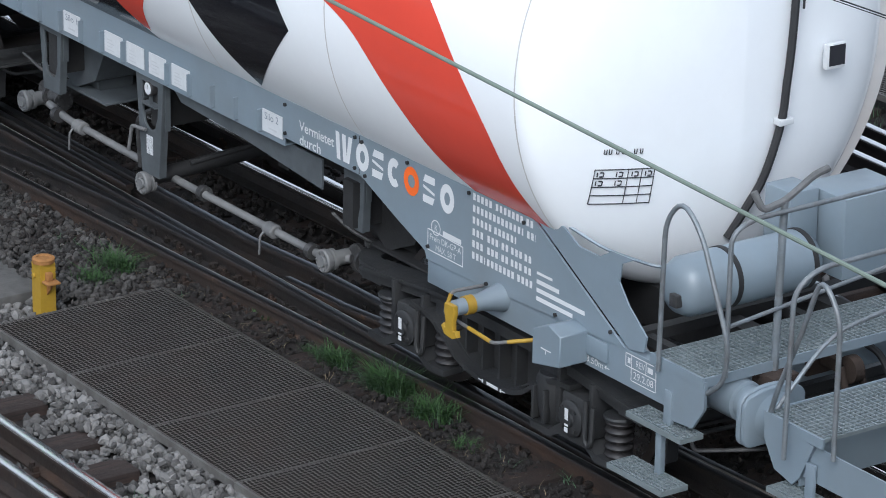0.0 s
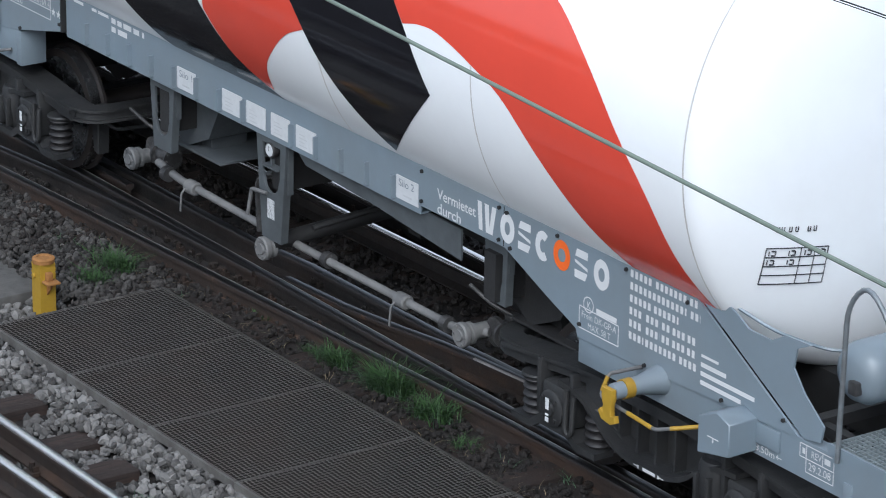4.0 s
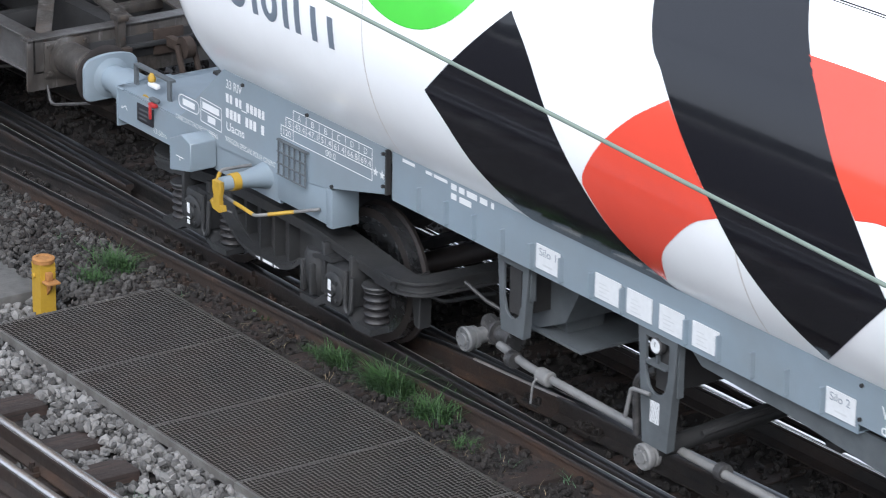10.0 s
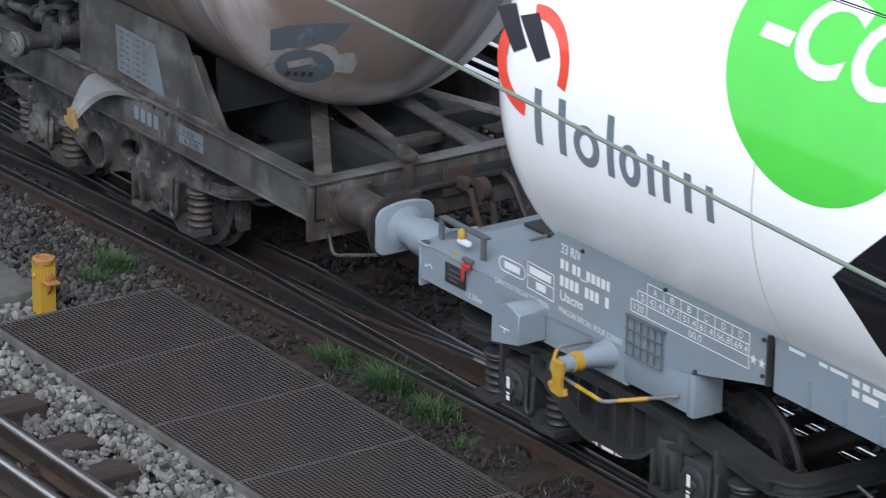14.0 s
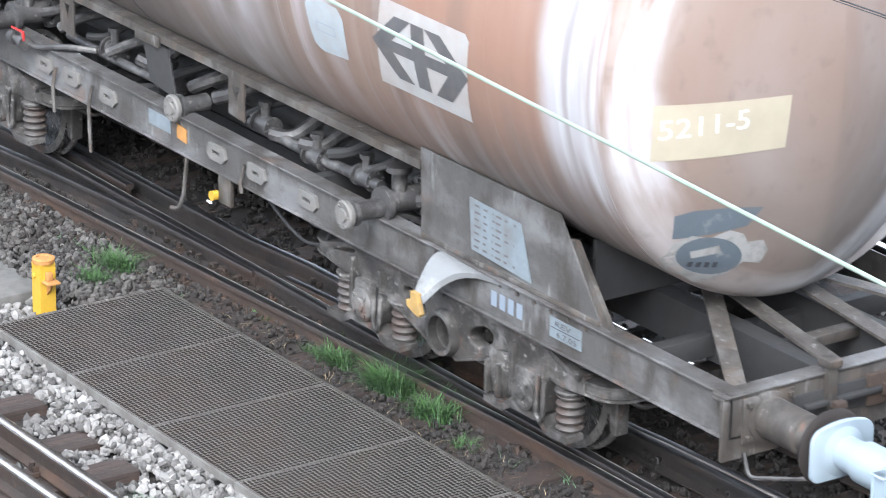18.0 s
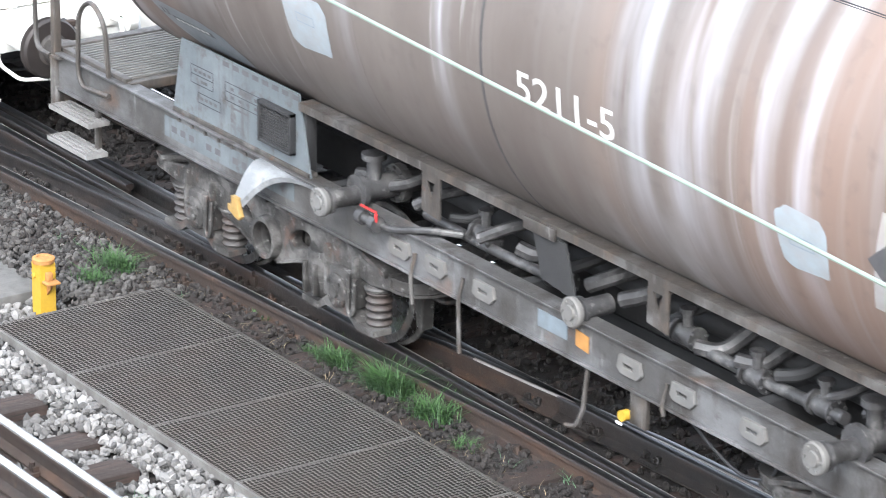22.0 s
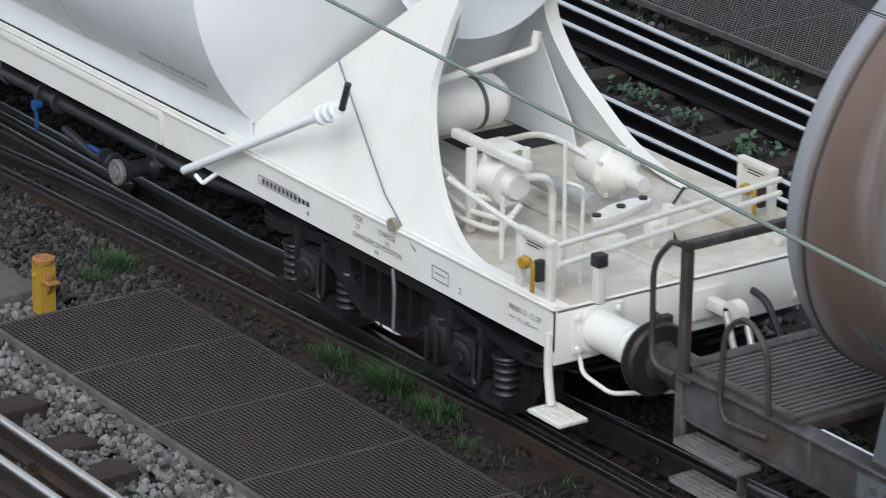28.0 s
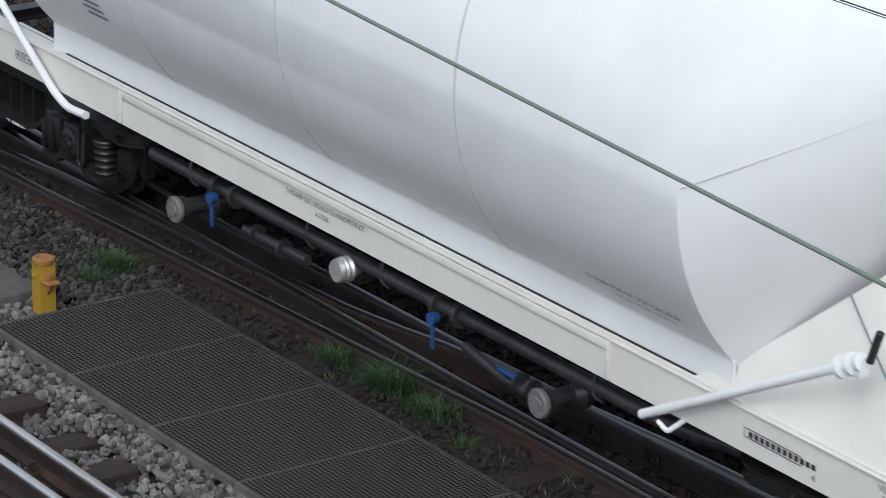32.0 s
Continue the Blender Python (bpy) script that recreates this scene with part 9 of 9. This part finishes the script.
    res = turned("air_reservoir", "white_deck", w, ([(-0.75, 0.02), (-0.74, 0.12), (-0.70, 0.175), (0.06, 0.175), (0.12, 0.13), (0.14, 0.02)], (-22.47, 0, 1.57), "y"), n=28, label="white painted air reservoir")
    turned("strap", "grey_dusty", res, ([(-0.12, 0.174), (-0.12, 0.181), (-0.09, 0.181), (-0.09, 0.174)], (-22.47, 0, 1.57), "y"), n=28)
    pipes("cross_tube", "white_deck", w, 0.03, [(-22.3, -0.75, 1.80), (-22.2, 0.2, 1.96), (-22.2, 0.22, 2.08)], rad=0.03, n=8)
    # twin-post panels at the corners
    for yy, ox, oz in ((-1.125, 0.0, 0.0), (1.02, -0.50, -0.08)):
        bm = bmesh.new()
        for x in (-20.49 + ox, -20.19 + ox):
            box(bm, x - 0.028, x + 0.028, yy - 0.025, yy + 0.025, dz, 1.49 + oz, bevel=0.005)
        box(bm, -20.52 + ox, -20.16 + ox, yy - 0.03, yy + 0.03, 1.46 + oz, 1.50 + oz, bevel=0.004)
        ob = link("tap_stand", bm, "white_deck", w, "white painted tap stand")
        boxes("stand_plate", "white_deck", ob, (-20.45 + ox, -20.23 + ox, yy - 0.008, yy + 0.008, 1.25 + oz, 1.46 + oz), bevel=0)
        lines_on_side("plate_text", lb, ob, yy - 0.010, [(-20.43 + ox, 1.43 + oz, -20.26 + ox, 1.43 + oz), (-20.43 + ox, 1.41 + oz, -20.30 + ox, 1.41 + oz)], 0.008)
        turned("tap_knob", "yellow", ob, ([(yy - 0.10, 0.01), (yy - 0.10, 0.038), (yy - 0.06, 0.042), (yy - 0.03, 0.02)], (-20.36 + ox, 0, 1.32 + oz), "y"), n=14, label="yellow tap knob")
        boxes("tap_body", "dark", ob, (-20.26 + ox, -20.21 + ox, yy - 0.08, yy - 0.02, 1.23 + oz, 1.37 + oz), bevel=0.01)
        boxes("tap_lever", "yellow", ob, (-20.265 + ox, -20.23 + ox, yy - 0.10, yy - 0.085, 1.16 + oz, 1.36 + oz), bevel=0.006, label="yellow tap lever")
    pipes("sloping_rail", "white_deck", w, 0.02, [(-21.45, -1.0, 1.50), (-20.9, -1.10, 1.50), (-20.50, -1.12, 1.47)], rad=0.05, n=8)
    pipes("rail_post", "white_deck", w, 0.014, [(-20.38, -0.88, dz), (-20.40, -0.88, 2.03)], n=8, label="tall white rail post")
    pipes("handrail", "white_deck", w, 0.013, [(-20.395, -0.88, 1.77), (-20.33, -0.79, 1.735), (-20.355, -0.765, 1.64), (-20.37, -0.76, dz)], rad=0.04, n=8, label="white tubular hoop")
    pipes("end_rail", "white_deck", w, 0.019, [(-20.16, -1.10, 1.34), (-20.58, 1.0, 1.29)], n=8, label="white end rail")
    pipes("end_rail", "white_deck", w, 0.019, [(-20.16, -1.10, 1.47), (-20.58, 1.0, 1.38)], n=8, label="white end rail")
    boxes("stub_post", "white_deck", w, (-20.07, -20.01, -0.90, -0.84, dz, 1.36), bevel=0.005)
    boxes("post_cap", "rubber", w, (-20.08, -20.0, -0.91, -0.83, 1.33, 1.41), bevel=0.006, label="black post cap")
    # valve rack
    bm = bmesh.new()
    for x, yy in ((-21.49, -0.80), (-21.44, -0.71)):
        box(bm, x - 0.022, x + 0.022, yy - 0.03, yy + 0.03, dz, 1.66, bevel=0.005)
    box(bm, -21.78, -20.97, -0.76, -0.70, 1.64, 1.70, bevel=0.006)
    box(bm, -21.58, -21.31, -0.69, -0.50, 1.645, 1.66, bevel=0.003)
    box(bm, -21.34, -21.29, -0.53, -0.48, 1.40, 1.66, bevel=0.005)
    link("valve_rack", bm, "white_deck", w, "white painted valve rack")
    turned("distributor_valve", "white_deck", w, ([(-21.62, 0.03), (-21.62, 0.12), (-21.36, 0.12), (-21.36, 0.15), (-21.30, 0.15), (-21.30, 0.09), (-21.22, 0.08), (-21.22, 0.02)], (0.05, -0.66, 1.46), "x"), n=24, label="white painted brake distributor")
    for k, (za, yb2) in enumerate(((1.46, -0.60), (1.36, -0.66), (1.30, -0.72))):
        pipes("brake_pipe", "white_deck", w, 0.02, [(-22.1, -0.66 - 0.04 * k, za - 0.1), (-21.50, -0.80 - 0.03 * k, za - 0.12), (-21.22, yb2 - 0.04, za - 0.13), (-21.18, yb2 + 0.03, za - 0.02)], rad=0.14, n=10, label="white painted brake pipe")
    pipes("brake_pipe", "white_deck", w, 0.026, [(-21.22, -0.62, 1.50), (-21.10, -0.50, 1.53), (-21.17, -0.39, 1.40), (-21.19, -0.374, dz)], rad=0.16, n=10, label="white painted brake pipe")
    pipes("standpipe", "white_deck", w, 0.018, [(-20.98, -0.92, dz), (-20.98, -0.92, 1.50)], n=8)
    pipes("side_rail", "white_deck", w, 0.022, [(-22.75, 0.1, dz), (-22.62, 0.1, 1.19), (-22.01, 0.1, 1.45), (-21.75, 0.1, 1.475), (-21.45, 0.1, 1.45)], rad=0.15, n=10, label="white bent rail")
    bc = turned("brake_cylinder", "white_deck", w, ([(-21.68, 0.03), (-21.66, 0.14), (-21.46, 0.155), (-21.44, 0.175), (-21.40, 0.175), (-21.38, 0.15), (-21.28, 0.10), (-21.24, 0.06), (-21.10, 0.05), (-21.10, 0.02)], (0.09, 0.22, 1.36), "x"), n=32, label="white painted brake cylinder")
    for k in range(8):
        a = k * math.pi / 4 + 0.2
        boxes("bolt", "white_deck", bc, (-21.32, -21.28, 0.22 + 0.163 * math.cos(a) - 0.013, 0.22 + 0.163 * math.cos(a) + 0.013, 1.36 + 0.163 * math.sin(a) - 0.013, 1.36 + 0.163 * math.sin(a) + 0.013), bevel=0)
    turned("slack_adjuster", "metal", w, ([(-21.80, 0.02), (-21.80, 0.055), (-21.20, 0.055), (-21.19, 0.07), (-21.13, 0.07), (-21.13, 0.02)], (0, -0.09, 1.25), "x"), n=18, label="scuffed steel cylinder")
    bm = flat_mesh([(-0.30, -0.03), (-0.24, 0.04), (0.0, 0.09), (0.22, 0.06), (0.32, 0.02), (0.30, -0.04), (0.05, -0.07), (-0.22, -0.06)], thick=0.045, bevel=0.008)
    bmesh.ops.transform(bm, matrix=Matrix.Translation((-20.80, -0.14, 1.31)) @ Matrix.Rotation(radians(103), 4, "Z") @ Matrix.Scale(0.92, 4), verts=bm.verts)
    lev = link("brake_lever", bm, "white_deck", w, "white painted brake lever")
    for k in (-0.24, 0.02, 0.26):
        turned("pin", "dark", lev, ([(1.330, 0.03), (1.352, 0.03), (1.356, 0.018), (1.356, 0.005)], (-20.80 - k * 0.21, -0.14 + k * 0.90, 0), "z"), n=12)
    for a in ((-20.88, -20.68, -0.31, -0.17, dz, 1.20), (-20.70, -20.60, -0.02, 0.08, dz, 1.26), (-20.62, -20.56, 0.06, 0.12, dz, 1.38)):
        boxes("lever_stand", "white_deck", w, a, bevel=0.006)
    boxes("deck_rib", "deck", w, (-21.9, -20.1, -0.22, -0.18, dz, 1.112), (-21.2, -20.2, 0.68, 0.74, dz, 1.14), bevel=0.003)
    pipes("deck_rope", "dark", w, 0.01, [(-20.55, 0.15, 1.10), (-20.62, 0.10, 1.30), (-20.70, 0.30, 1.42)], rad=0.05, n=6)
    # step and rods at the corner
    pipes("step_arm", "white_deck", w, 0.028, [(-20.10, -1.19, 0.94), (-20.09, -1.20, 0.70), (-20.05, -1.20, 0.49)], rad=0.08, n=8, label="white painted step arm")
    bm = bmesh.new()
    box(bm, -20.10, -19.78, -1.34, -1.12, 0.455, 0.48, bevel=0.004)
    for k in range(6):
        for q in range(4):
            box(bm, -20.08 + k * 0.05, -20.05 + k * 0.05, -1.32 + q * 0.052, -1.29 + q * 0.052, 0.479, 0.487)
    link("step", bm, "white_deck", w, "white chequered step plate")
    pipes("coupler_handle", "white_deck", w, 0.015, [(-20.04, -1.0, 0.78), (-19.98, -1.02, 0.68), (-19.78, -0.95, 0.60), (-19.5, -0.6, 0.64)], rad=0.05, n=6)
    coupling(w, -20.05, 1, "white_deck", "metal")


M["number_white"] = material("worn_white_number", (0.50, 0.50, 0.49), 0.6, vary=0.15, scale=9, grime=(0.3, 0.27, 0.24), grime_amount=0.5, grime_scale=6, bump=0)
M["emblem_dark"] = material("faded_dark_grey", (0.060, 0.060, 0.064), 0.6, vary=0.2, scale=5, grime=(0.10, 0.09, 0.085), grime_amount=0.4, grime_scale=6, bump=0)
M["yellow_worn"] = material("worn_yellow_paint", (0.30, 0.19, 0.05), 0.6, vary=0.3, scale=12, grime=(0.12, 0.09, 0.06), grime_amount=0.6, grime_scale=9, bump=0.1)
M["seam_grey"] = material("seam_shadow", (0.50, 0.51, 0.52), 0.5, vary=0.1, bump=0)
M["emblem_grey"] = material("faded_grey_field", (0.26, 0.26, 0.262), 0.6, vary=0.12, scale=4, grime=(0.20, 0.15, 0.12), grime_amount=0.5, grime_scale=3, bump=0.02)
M["field_blue"] = material("rubbed_field_paint", (0.115, 0.132, 0.148), 0.45, vary=0.2, scale=5, grime=(0.20, 0.195, 0.19), grime_amount=0.6, grime_scale=4, bump=0.05)
M["seam_dark"] = material("dark_weld_seam", (0.05, 0.047, 0.047), 0.6, vary=0.2, scale=8, bump=0.1)
M["patch_blue"] = material("rubbed_blue_white", (0.24, 0.275, 0.30), 0.6, vary=0.12, scale=6, grime=(0.22, 0.19, 0.17), grime_amount=0.6, grime_scale=4, bump=0.02)
M["beige"] = material("beige_paint", (0.25, 0.225, 0.17), 0.6, vary=0.1, scale=5, grime=(0.25, 0.20, 0.15), grime_amount=0.4, bump=0.02)
M["lug_grey"] = material("pale_dusty_steel", (0.105, 0.103, 0.10), 0.7, vary=0.25, scale=6, grime=(0.10, 0.09, 0.08), grime_amount=0.6, grime_scale=5, bump=0.15)
M["lug_pale"] = material("worn_galvanised_tread", (0.24, 0.235, 0.23), 0.6, 0.3, vary=0.3, scale=9, grime=(0.11, 0.10, 0.09), grime_amount=0.6, grime_scale=5, bump=0.1)
M["orange_sticker"] = material("faded_orange_sticker", (0.28, 0.14, 0.04), 0.6, vary=0.2, scale=20, bump=0)
M["dark_pipe"] = material("black_oily_pipe", (0.022, 0.023, 0.027), 0.4, vary=0.25, scale=8, grime=(0.06, 0.058, 0.055), grime_amount=0.5, grime_scale=4, bump=0.1)

_wb, _tb = wagon_b()
wagon_b_details(_wb, _tb)
_wc, _tc = wagon_c()
wagon_c_details(_wc, _tc)


# ---- movement ----
def motions():
    times = [i * 0.4 for i in range(81)]
    for ob, x in MOVERS:
        walk(ob, [(t, pose(x + travelled(t), 0, 0)) for t in times])
    for ob in WHEELSETS:
        p = ob.location.copy()
        walk(ob, [(t, Matrix.Translation(p) @ Matrix.Rotation(travelled(t) / 0.46, 4, "Y")) for t in times])


motions()
